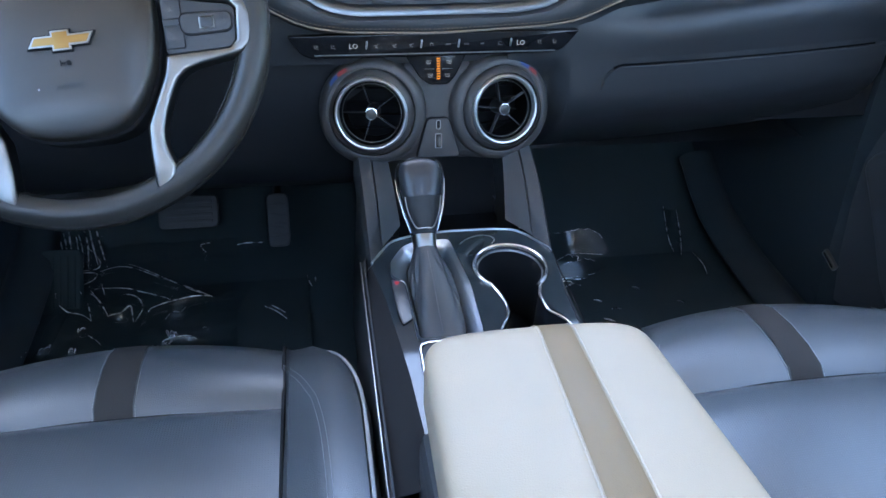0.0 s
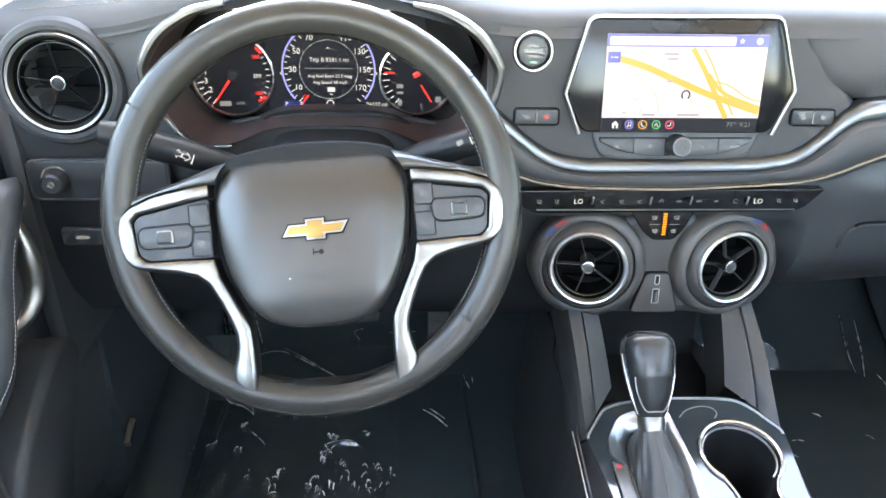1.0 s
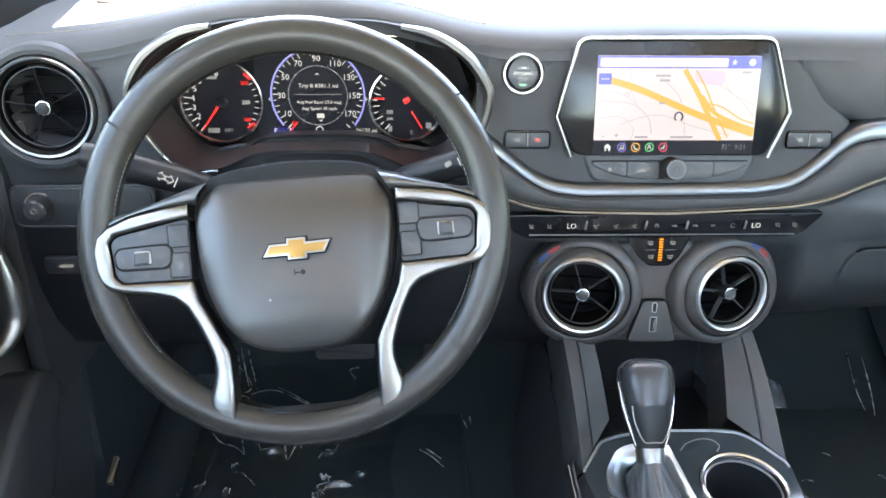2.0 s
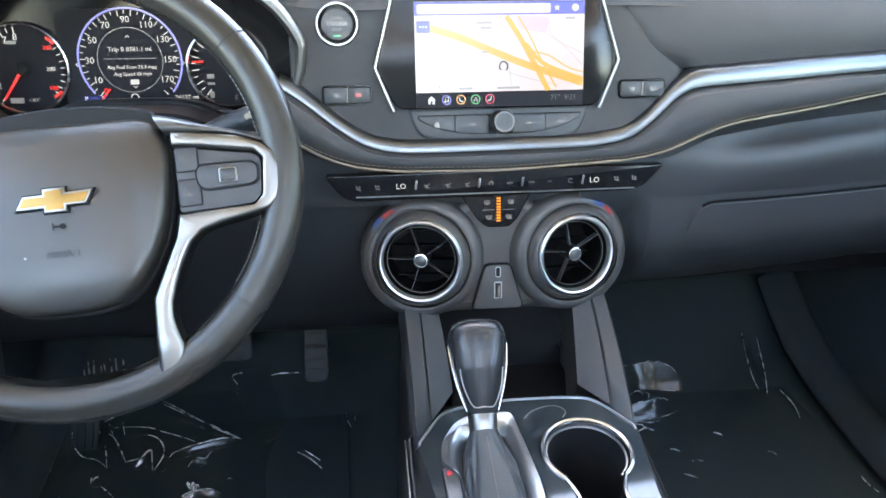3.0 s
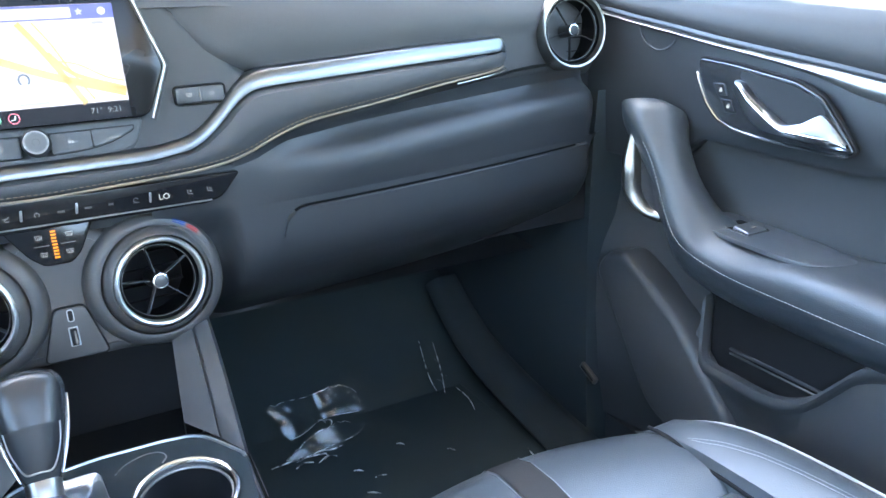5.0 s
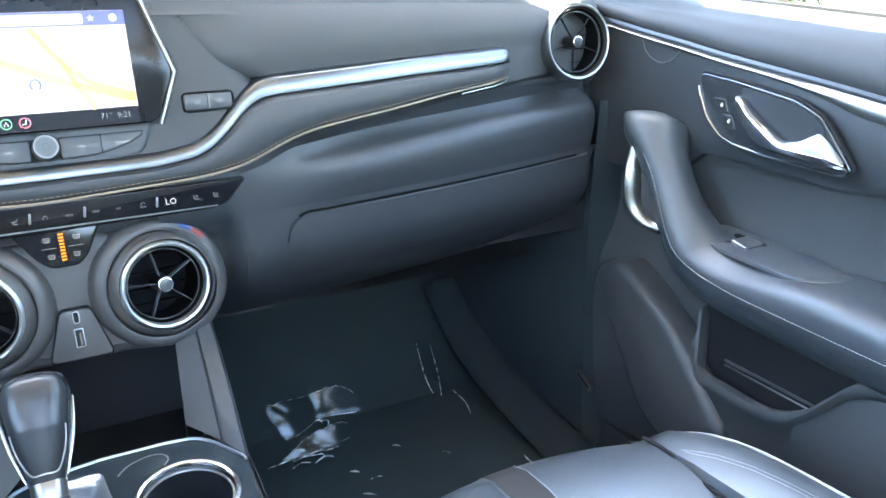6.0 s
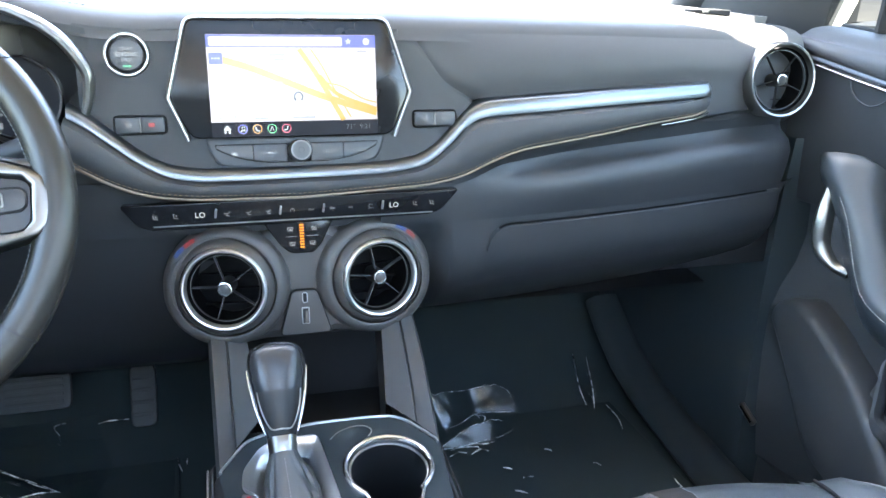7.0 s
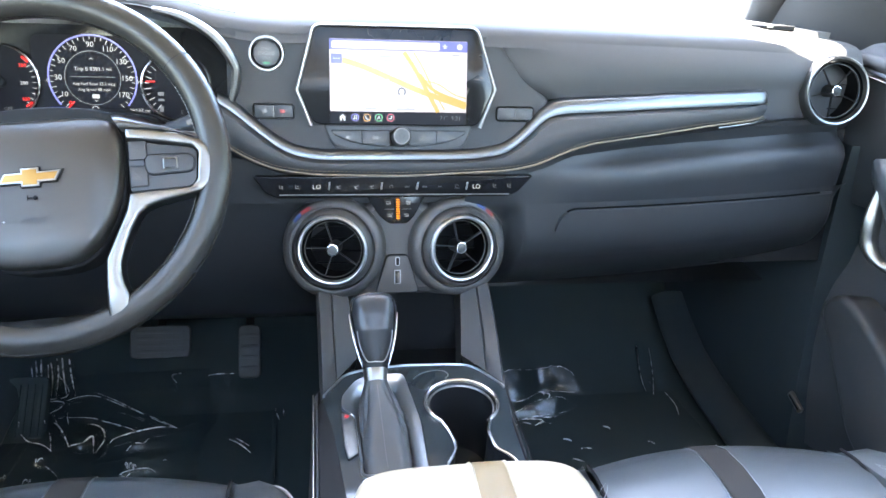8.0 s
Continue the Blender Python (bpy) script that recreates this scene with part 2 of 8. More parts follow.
def tube(path, radius, seg=10, closed=False, flat=1.0, up=(0, 0, 1)):
    """A round or flattened bar along a path. radius: a number or one for each point."""
    path = [Vector(p) for p in path]
    n, rows = len(path), []
    for k, p in enumerate(path):
        a, b = (path[(k - 1) % n], path[(k + 1) % n]) if closed else (path[max(k - 1, 0)], path[min(k + 1, n - 1)])
        t = (b - a).normalized()
        side = t.cross(Vector(up)).normalized()
        top = side.cross(t)
        r = radius[k] if isinstance(radius, (list, tuple)) else radius
        rows.append([p + r * (math.cos(2 * math.pi * j / seg) * side + flat * math.sin(2 * math.pi * j / seg) * top) for j in range(seg)])
    if closed:
        rows.append(rows[0])
        bm = grid(rows, True)
        bmesh.ops.remove_doubles(bm, verts=bm.verts, dist=1e-6)
        return bm
    return grid(rows, True, True)


def lathe(profile, seg=48):
    """Turns (radius, height) pairs about the local z axis."""
    bm = grid([[Vector((r * math.cos(2 * math.pi * k / seg), r * math.sin(2 * math.pi * k / seg), h)) for k in range(seg)] for r, h in profile], True)
    if profile[0][0] < 1e-6 or profile[-1][0] < 1e-6:
        bmesh.ops.remove_doubles(bm, verts=bm.verts, dist=1e-7)
    return bm


def shrink(outline, d):
    """A closed flat outline moved inwards by d."""
    n = len(outline)
    area = sum(outline[k][0] * outline[(k + 1) % n][1] - outline[(k + 1) % n][0] * outline[k][1] for k in range(n))
    s, out = (1 if area > 0 else -1), []
    for k in range(n):
        a, b, c = (Vector(outline[(k + j) % n][:2]) for j in (-1, 0, 1))
        e, f = (b - a).normalized(), (c - b).normalized()
        u, v = Vector((-e.y, e.x)) * s, Vector((-f.y, f.x)) * s
        w = u + v
        out.append(b + w * (d / max(0.35, 1 + u.dot(v))))
    return out


def rounded(outline, r, n=4):
    """A closed flat outline with its corners rounded."""
    out, m = [], len(outline)
    for k in range(m):
        a, b, c = (Vector(outline[(k + j) % m][:2]) for j in (-1, 0, 1))
        d = min(r, (a - b).length * 0.45, (c - b).length * 0.45)
        p, q = b + (a - b).normalized() * d, b + (c - b).normalized() * d
        out += [p.lerp(b, t).lerp(b.lerp(q, t), t) for t in (j / n for j in range(n + 1))]
    return out


def slab(outline, depth, bevel=0.0, crown=0.0):
    """A plate: flat outline in local x, y; its face at z = 0, its back at -depth, with a rounded front edge."""
    o = [Vector(p[:2]) for p in outline]
    rows = [[Vector((p.x, p.y, -depth)) for p in o]]
    if bevel:
        for k in range(4):
            a = math.pi / 2 * k / 3
            rows.append([Vector((p.x, p.y, -bevel * (1 - math.sin(a)))) for p in shrink(o, bevel * (1 - math.cos(a)))])
    else:
        rows.append([Vector((p.x, p.y, 0)) for p in o])
    if crown:
        mid = sum((Vector((v.x, v.y)) for v in rows[-1]), Vector((0, 0))) / len(o)
        base = rows[-1]
        for f, h in ((0.8, 0.36), (0.55, 0.7), (0.25, 0.94)):
            rows.append([Vector((mid.x + (v.x - mid.x) * f, mid.y + (v.y - mid.y) * f, crown * h)) for v in base])
    return grid(rows, True, True)


def rim(outline, width, depth, bevel=0.0008):
    """A frame that follows a closed outline: front face of that width, set on a depth."""
    o = [Vector(p[:2]) for p in outline]
    i = shrink(o, width)
    a, b = shrink(o, bevel), shrink(o, width - bevel)
    rows = [[Vector((p.x, p.y, -depth)) for p in o], [Vector((p.x, p.y, -bevel)) for p in o], [Vector((p.x, p.y, 0)) for p in a],
            [Vector((p.x, p.y, 0)) for p in b], [Vector((p.x, p.y, -bevel)) for p in i], [Vector((p.x, p.y, -depth)) for p in i]]
    return grid(rows + [rows[0]], True)


def block(x0, x1, y0, y1, z0, z1, bevel=0.0):
    bm = bmesh.new()
    bmesh.ops.create_cube(bm, size=1)
    for v in bm.verts:
        v.co = Vector((x0 + (v.co.x + 0.5) * (x1 - x0), y0 + (v.co.y + 0.5) * (y1 - y0), z0 + (v.co.z + 0.5) * (z1 - z0)))
    if bevel:
        bmesh.ops.bevel(bm, geom=bm.edges[:], offset=bevel, segments=2, profile=0.5, affect="EDGES")
    return bm


def oblong(w, h, r=None, x=0.0, y=0.0, n=4):
    r = min(w, h) * 0.45 if r is None else r
    return rounded([(x - w / 2, y - h / 2), (x + w / 2, y - h / 2), (x + w / 2, y + h / 2), (x - w / 2, y + h / 2)], r, n)


def circle(r, n=32, x=0.0, y=0.0):
    return [(x + r * math.cos(2 * math.pi * k / n), y + r * math.sin(2 * math.pi * k / n)) for k in range(n)]


def joined(*parts):
    out = bmesh.new()
    for bm in parts:
        me = bpy.data.meshes.new("piece")
        bm.to_mesh(me)
        bm.free()
        out.from_mesh(me)
        bpy.data.meshes.remove(me)
    return out


def moved(bm, m):
    bm.transform(m)
    return bm


def words(text, size, deep=0.0004):
    """Flat letters in the built-in font, centred on the local origin."""
    cu = bpy.data.curves.new("words", "FONT")
    cu.body, cu.size, cu.extrude, cu.align_x, cu.align_y, cu.resolution_u = text, size, deep, "CENTER", "CENTER", 2
    ob = bpy.data.objects.new("words", cu)
    me = bpy.data.meshes.new_from_object(ob)
    bm = bmesh.new()
    bm.from_mesh(me)
    bpy.data.objects.remove(ob), bpy.data.curves.remove(cu), bpy.data.meshes.remove(me)
    return bm


def ribbon(path, width, thick=0.0006):
    """A flat band drawn along a path in the local x, y plane."""
    path = [Vector((p[0], p[1])) for p in path]
    rows = []
    for k, p in enumerate(path):
        t = (path[min(k + 1, len(path) - 1)] - path[max(k - 1, 0)]).normalized()
        s = Vector((-t.y, t.x)) * (width / 2)
        rows.append([Vector((*(p - s), 0)), Vector((*(p + s), 0)), Vector((*(p + s), -thick)), Vector((*(p - s), -thick))])
    return grid(rows, True, True)


def stitches(path, pitch=0.005, length=0.0034, r=0.0005):
    """A row of separate thread stitches along a path."""
    path = [Vector(p) for p in path]
    bm, run, nxt = bmesh.new(), 0.0, 0.0
    for a, b in zip(path, path[1:]):
        d = (b - a).length
        if d < 1e-9:
            continue
        t = (b - a) / d
        side = t.cross(Vector((0.3, 0.5, 0.8))).normalized()
        up = side.cross(t)
        while nxt < run + d:
            p = a + t * (nxt - run)
            ends = []
            for q, w in ((p, 0.5), (p + t * length * 0.5, 1.0), (p + t * length, 0.5)):
                ends.append([bm.verts.new(q + r * w * (side * c + up * s)) for c, s in ((1, 0), (0, 1), (-1, 0), (0, -1))])
            for e, f in zip(ends, ends[1:]):
                for j in range(4):
                    bm.faces.new((e[j], e[(j + 1) % 4], f[(j + 1) % 4], f[j]))
            nxt += pitch
        run += d
    return bm


def smooth_table(table, reach=0.012):
    """A function through (place, value) pairs, its corners softened over a short reach."""
    xs, vs = zip(*table)
    return lambda x: float(np.mean(np.interp([x + reach * k / 4 for k in range(-4, 5)], xs, vs)))


def steps(a, b, n):
    return [a + (b - a) * k / (n - 1) for k in range(n)]


# ---- the large structure ----
def structure(name, bm, mat, label):
    return tagged(link(name, bm, mat), label, "", "", "structure")


structure("ground", grid([[Vector((x, y, -0.42)) for x in (-900, -60, -8, 8, 60, 900)] for y in (-900, -60, -8, 8, 60, 900)]),
          material("sunlit_concrete", (0.42, 0.40, 0.36), 0.9, grain=0.4, scale=60, blotch=0.6), "pale concrete yard outside the car")
# floor pan: flat under the seats, a toe board rising to the bulkhead
structure("floor", grid([[Vector((x, y, z)) for x in steps(-0.86, 0.86, 9)] for y, z in
                         ((-2.0, 0.07), (-0.9, 0.07), (0.0, 0.075), (0.42, 0.085), (0.55, 0.11), (0.72, 0.26), (0.80, 0.42), (0.82, 0.70))]), CARPET, "black carpeted floor of the car")
structure("wall_front", block(-0.86, 0.86, 0.83, 0.86, 0.05, 0.855), CARPET, "black bulkhead behind the dashboard")
structure("wall_back", block(-0.80, 0.80, -2.05, -2.0, 0.07, 0.95), HEADLINER, "plain grey wall at the back of the cabin")


def roof_skin(x0, x1, y0, y1, nx, ny):
    """A length of the curved roof lining, with its thickness."""
    h = lambda x, y: 1.34 + 0.035 * (1 - (x / 0.80) ** 2) + 0.04 * (1 - ((y + 0.9) / 1.0) ** 2)
    low = [[Vector((x, y, h(x, y))) for x in steps(x0, x1, nx)] for y in steps(y0, y1, ny)]
    high = [[p + Vector((0, 0, 0.05)) for p in row] for row in low]
    ring = lambda g: [g[0][k] for k in range(nx)] + [g[j][-1] for j in range(1, ny)] + [g[-1][k] for k in range(nx - 2, -1, -1)] + [g[j][0] for j in range(ny - 2, 0, -1)]
    return joined(grid(low), grid(high), grid([ring(low), ring(high)], True))


# the lining leaves a wide glass roof panel, added for fill light, open behind the front seats' heads
structure("ceiling", joined(roof_skin(-0.77, 0.77, 0.10, -0.86, 9, 9), roof_skin(-0.77, -0.43, -0.86, -1.72, 4, 7), roof_skin(0.43, 0.77, -0.86, -1.72, 4, 7), roof_skin(-0.77, 0.77, -1.72, -2.0, 9, 5)), HEADLINER, "warm light grey fabric headliner round an added glass roof panel")
# unseen roof glass, put in so that more sky light reaches the cabin
structure("window_4", grid([[Vector((x, y, 1.425 + 0.02 * (1 - (x / 0.5) ** 2))) for x in steps(-0.45, 0.45, 7)] for y in steps(-0.84, -1.74, 7)]), FILLGLASS, "unseen tinted glass roof panel, added for fill light")


def pillar(name, path, r, flat, mat, label):
    structure(name, tube(spline(path, 14), r, 12, False, flat, (0, 1, 0.3)), mat, label)


for s, side in ((1, "right"), (-1, "left")):
    pillar("trim_front_" + side, [(s * 0.815, 0.55, 0.83), (s * 0.80, 0.44, 1.0), (s * 0.775, 0.24, 1.2), (s * 0.745, 0.06, 1.36)], 0.066, 0.8, PILLAR, "dark grey windscreen pillar cover")
    pillar("trim_middle_" + side, [(s * 0.86, -0.98, 0.1), (s * 0.85, -0.98, 0.8), (s * 0.80, -0.97, 1.15), (s * 0.75, -0.95, 1.38)], 0.085, 0.5, PLASTIC, "dark grey door pillar cover")
    pillar("trim_roof_" + side, [(s * 0.75, 0.10, 1.35), (s * 0.76, -0.6, 1.385), (s * 0.75, -1.4, 1.37), (s * 0.74, -2.0, 1.33)], 0.05, 0.8, HEADLINER, "light grey roof edge trim")
    structure("wall_rear_" + side, block(min(s * 0.80, s * 0.86), max(s * 0.80, s * 0.86), -2.05, -1.02, 0.05, 0.86), PLASTIC, "dark grey side wall behind the front doors")
    # kick panel in front of each door
    kick = [[Vector((s * (0.752 - 0.05 * f * (1 - f)), y, z)) for f, z in ((0, 0.07), (0.15, 0.2), (0.5, 0.45), (0.85, 0.62), (1, 0.7))] for y in (0.82, 0.55, 0.34, 0.22, 0.15)]
    kick.append([Vector((s * 0.86, 0.145, p.z)) for p in kick[-1]])
    structure("wall_kick_" + side, grid(kick), KICK, "dark plastic panel beside the footwell")
    structure("wall_sill_" + side, block(min(s * 0.79, s * 0.93), max(s * 0.79, s * 0.93), -1.02, 0.84, -0.05, 0.135), PLASTIC, "dark plastic outer sill under the door")
    sill = tube(spline([(s * 0.72, 0.62, 0.24), (s * 0.715, 0.47, 0.155), (s * 0.71, 0.25, 0.115), (s * 0.705, -0.1, 0.10), (s * 0.705, -0.9, 0.10)], 20), 0.045, 12, False, 0.55)
    structure("baseboard_" + side, sill, KICK, "dark plastic sill cover along the door opening")
    clip = thing("sill_clip", (s * 0.706, 0.095, 0.263), "small pale scuffed plastic clip on the side panel", "clip", "clips")
    part("body", moved(block(-0.004, 0.004, -0.02, 0.02, -0.006, 0.006, 0.002), pose(0, 0, 0, 24, 0, 0)), SATIN, clip)
    part("slot", moved(block(-0.005, 0.005, -0.016, 0.016, -0.002, 0.002), pose(0, 0, 0, 24, 0, 0)), MATT, clip)

for s, side in ((1, "right"), (-1, "left")):
    sail = [[Vector((s * x, y - (z - 0.84) * 0.42, z)) for x, y in ((0.770, 0.52), (0.776, 0.44), (0.800, 0.36), (0.845, 0.295), (0.872, 0.270), (0.885, 0.275), (0.83, 0.52))] for z in (0.835, 0.87, 0.93, 1.0, 1.1, 1.2, 1.3)]
    structure("trim_sail_" + side, grid(sail, True, True), PILLAR, "dark grey cover at the foot of the windscreen pillar")
header = structure("trim_header", tube(spline([(-0.75, 0.09, 1.345), (0, 0.13, 1.385), (0.75, 0.09, 1.345)], 14), 0.04, 10), HEADLINER, "light grey trim above the windscreen")
pane = grid([[Vector((x * w, y - 0.03 * (x * w) ** 2 * 3, z)) for x in steps(-1, 1, 13)] for w, y, z in ((0.82, 1.00, 0.86), (0.79, 0.68, 1.05), (0.76, 0.40, 1.22), (0.74, 0.13, 1.37))])
glass = structure("window_1", pane, GLASS, "raked clear windscreen")
glass.visible_shadow = False
for s, n in ((1, "2"), (-1, "3")):
    structure("window_" + n, grid([[Vector((s * x, y, z)) for y in steps(0.42, -0.97, 8)] for x, z in ((0.875, 0.80), (0.85, 1.0), (0.82, 1.2), (0.78, 1.36))]), SIDEGLASS, "clear side window of the front door")
# ---- dashboard ----
D = lambda x: (0.20 if x > 0 else 0.035) * x * x
TOP = smooth_table([(-0.75, 0.853), (-0.66, 0.860), (-0.60, 0.866), (-0.55, 0.880), (-0.49, 0.895), (-0.39, 0.906), (-0.30, 0.895), (-0.22, 0.874), (-0.16, 0.868),
                    (0.0, 0.873), (0.15, 0.870), (0.4, 0.864), (0.6, 0.857), (0.75, 0.850)], 0.03)
TRIM = smooth_table([(-0.235, 0.790), (-0.21, 0.776), (-0.16, 0.734), (-0.135, 0.719), (-0.10, 0.713), (0.10, 0.7145), (0.14, 0.721), (0.165, 0.740), (0.195, 0.773),
                     (0.215, 0.780), (0.39, 0.787), (0.54, 0.7905), (0.6, 0.79)], 0.012)
SEAM = smooth_table([(-0.235, 0.735), (-0.188, 0.705), (-0.155, 0.692), (-0.11, 0.686), (0.0, 0.684), (0.145, 0.690), (0.185, 0.697), (0.23, 0.716), (0.262, 0.725),
                     (0.345, 0.734), (0.432, 0.744), (0.60, 0.758)], 0.016)
LEDGE = smooth_table([(0.16, 0.682), (0.236, 0.690), (0.41, 0.701), (0.61, 0.709), (0.76, 0.708)], 0.02)

dash = thing("dashboard", (0, 0.3, 0.6), "dark grey soft-skinned dashboard with silver trim and tan stitching", "dashboard")
U = under(dash)
X = lambda a, b, n: steps(a, b, n)

# upper skin: from the windscreen base over the rolled edge
rows = []
for x in X(-0.745, 0.745, 90):
    z, e = TOP(x), 0.052 + D(x)
    rows.append([Vector((x, y, h)) for y, h in ((0.84, 0.875), (0.62, 0.885 + 0.25 * (z - 0.865)), (0.42, 0.884 + 0.5 * (z - 0.865)), (0.25, 0.882 + 0.8 * (z - 0.865)), (e + 0.09, z + 0.010), (e + 0.045, z + 0.0075),
                                                  (e + 0.02, z + 0.003), (e + 0.006, z - 0.003), (e + 0.0005, z - 0.011), (e - 0.003, z - 0.018), (e - 0.0075, z - 0.0235))])
part("top_pad", grid(rows), SKIN, dash, "grained top skin, sunlit", U)
for off in (0.028, 0.036):
    part("stitching", stitches([(x, 0.052 + D(x) + off, TOP(x) + 0.0055) for x in X(-0.72, -0.2, 200)], 0.006, 0.0042, 0.0006), THREAD, dash, "tan double stitching", U)
# defroster slot at either end
for s in (-1, 1):
    for k in range(4):
        part("defroster_slat", moved(block(-0.026, 0.026, -0.0012, 0.0012, -0.003, 0.0015, 0.0008), pose(s * 0.645, 0.250 + 0.008 * k, 0.8792 - 0.0006 * abs(k - 1.5), 0, 0, s * 25)), SATIN, dash, "", U)

for s in (-1, 1):
    part("defroster_slot", moved(slab(oblong(0.07, 0.036, 0.016), 0.006), pose(s * 0.645, 0.262, 0.8792, 1, 0, 0)), MATT, dash, "dark oval demister slot", U)
# padded skin on the passenger's side
rows = []
for k in range(101):
    u = k / 100
    row = []
    for j in range(25):
        v = j / 24
        end = 0.735
        zb = lambda x: TRIM(x) + 0.004 if x < 0.508 else TRIM(0.508) + 0.004 + (0.708 - TRIM(0.508)) * min(1, (x - 0.508) / 0.034)
        x0 = 0.203 - 0.083 * v
        x = x0 + (end - x0) * u
        zlo, zhi = zb(x), TOP(x) - 0.0115
        z = zlo + (zhi - zlo) * v
        edge = max(0.0, 1 - (x - x0) / 0.022)
        face = TRIM(min(x, 0.508)) + 0.004
        f = max(0.0, (z - face) / (zhi - face))
        y = 0.034 + D(x) + 0.0190 * f - 0.012 * math.sin(math.pi * f) + 0.012 * edge**2
        if x > 0.508:
            q = min(1, max(0, (0.752 - z) / 0.034))
            y += 0.032 * q * q * min(1, (x - 0.508) / 0.034)
        row.append(Vector((x, y, z)))
    rows.append(row)
part("passenger_pad", grid(rows), SKIN, dash, "", U)
# centre panel that holds the display and switches
rows = []
for x in X(-0.212, 0.206, 70):
    lo = TRIM(x) + 0.002
    hi = TOP(x) - 0.012 if x < 0.118 else min(TOP(x) - 0.012, 0.780 + (0.203 - x) / 0.93)
    groove = lambda z: 0.010 * max(0, 1 - (hi - z) * 0.7 / 0.010) ** 2 if x > 0.118 else 0.0
    rows.append([Vector((x, 0.036 + (z - 0.763) * 0.17 + groove(z), z)) for z in steps(lo, max(hi, lo + 0.002), 40)])
part("centre_panel", grid(rows), SKIN, dash, "", U)
part("backing", block(-0.74, 0.74, 0.16, 0.80, 0.50, 0.835), MATT, dash, "", U)

TUCK = lambda x: 0.030 * max(0, (x - 0.500) / 0.064) ** 2.2
# silver blade and the stitched leather roll under it
BELLY = lambda x: 0.016 * min(1, max(0.25, (TRIM(min(x, 0.56)) - 0.0185 + 0.004 * min(1, max(0, (x - 0.50) / 0.066)) - SEAM(x)) / 0.040))
BACK = lambda x: 0.004 * (lambda q: q * q * (3 - 2 * q))(min(1, max(0, (x - 0.36) / 0.14)))
SLACK = lambda x: ((0.016 - BELLY(x)) * 0.55 if x > 0.3 else 0.0)
rows = []
for x in X(-0.222, 0.552, 150):
    w = 0.0085 + 0.006 * min(1, max(0, (x - 0.12) / 0.1)) - 0.004 * min(1, max(0, (x - 0.53) / 0.022))
    y, z = 0.022 + D(x) + 0.016 * max(0, (x - 0.534) / 0.018) ** 2, TRIM(x) - 0.007 * max(0, (x - 0.538) / 0.014)
    rows.append([Vector((x, y + 0.014, z + 0.004)), Vector((x, y + 0.001, z + 0.003)), Vector((x, y - 0.003, z)), Vector((x, y - 0.006, z - w * 0.6)), Vector((x, y - 0.006, z - w)), Vector((x, y + 0.01, z - w - 0.001))])
part("silver_blade", grid(rows), BLADE, dash, "brushed silver trim strip", U)
rows = []
for x in X(-0.225, 0.564, 150):
    w = 0.0085 + 0.006 * min(1, max(0, (x - 0.12) / 0.1)) - 0.004 * min(1, max(0, (x - 0.50) / 0.066))
    a, b, y = TRIM(min(x, 0.56)) - w - 0.001, SEAM(x), 0.022 + D(x)
    swell = 0.016 * min(1, max(0.25, (a - b - 0.004) / 0.040))
    y += TUCK(x) + BACK(x)
    rows.append([Vector((x, y + 0.012, a - 0.0005)), Vector((x, y - 0.003, a - 0.001))] + [Vector((x, y - 0.004 - swell * math.sin(math.pi * (0.12 + 0.76 * f)) + 0.006 * f - 0.004, a - 0.002 + (b - a + 0.002) * f)) for f in (0.06, 0.2, 0.35, 0.5, 0.65, 0.8, 0.92, 1.0)]
                + [Vector((x, y + 0.004, b - 0.006)), Vector((x, y + 0.03, b - 0.006))])
part("leather_roll", grid(rows), PAD, dash, "black leather roll with tan piping", U)
part("chrome_line", tube([(x, 0.0135 + D(x) + TUCK(x) + BACK(x), TRIM(x) - 0.0155 - 0.004 * min(1, max(0, (x - 0.12) / 0.1)) + 0.005 * min(1, max(0, (x - 0.47) / 0.08))) for x in X(-0.222, 0.550, 140)], 0.0011, 6), GLOSS, dash, "", U)
part("piping", tube([(x, 0.0115 + D(x) + TUCK(x) + BACK(x) + SLACK(x) * 0.45, SEAM(x) + 0.001) for x in X(-0.225, 0.562, 140)], 0.0015, 8), BRONZE, dash, "tan piping along the leather roll", U)
part("stitching", stitches([(x, 0.0065 + D(x) + TUCK(x) + BACK(x) + SLACK(x), SEAM(x) + 0.0065 - 0.002 * min(1, max(0, (x - 0.42) / 0.1))) for x in X(-0.225, 0.530, 290)], 0.0055, 0.004, 0.0006), THREAD, dash, "", U)
part("chrome_tip", tube([(x, 0.010 + D(x) + TUCK(x) + BACK(x), SEAM(x) - 0.0025) for x in X(0.46, 0.564, 20)], [0.0011 + 0.0007 * k / 19 for k in range(20)], 8), SATIN, dash, "", U)

# under the roll: recess, rolled ledge, glovebox
rows = []
for x in X(0.176, 0.748, 78):
    d, b, g = D(x) + 0.06 * max(0, (x - 0.70) / 0.048) ** 2.5, SEAM(min(x, 0.59)), LEDGE(x)
    e = 0.06 + 0.94 * (lambda q: q * q * (3 - 2 * q))(min(1, max(0, (x - 0.18) / 0.18)))
    rows.append([Vector((x, 0.018 + (y - 0.018) * e + d, z)) for y, z in ((0.022, b - 0.004), (0.038, b - 0.012), (0.043, g + 0.016), (0.038, g + 0.006), (0.028, g + 0.001), (0.017, g - 0.006), (0.011, g - 0.018), (0.012, g - 0.035), (0.0178, 0.6420))])
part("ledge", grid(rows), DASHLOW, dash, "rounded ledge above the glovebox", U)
rows = []
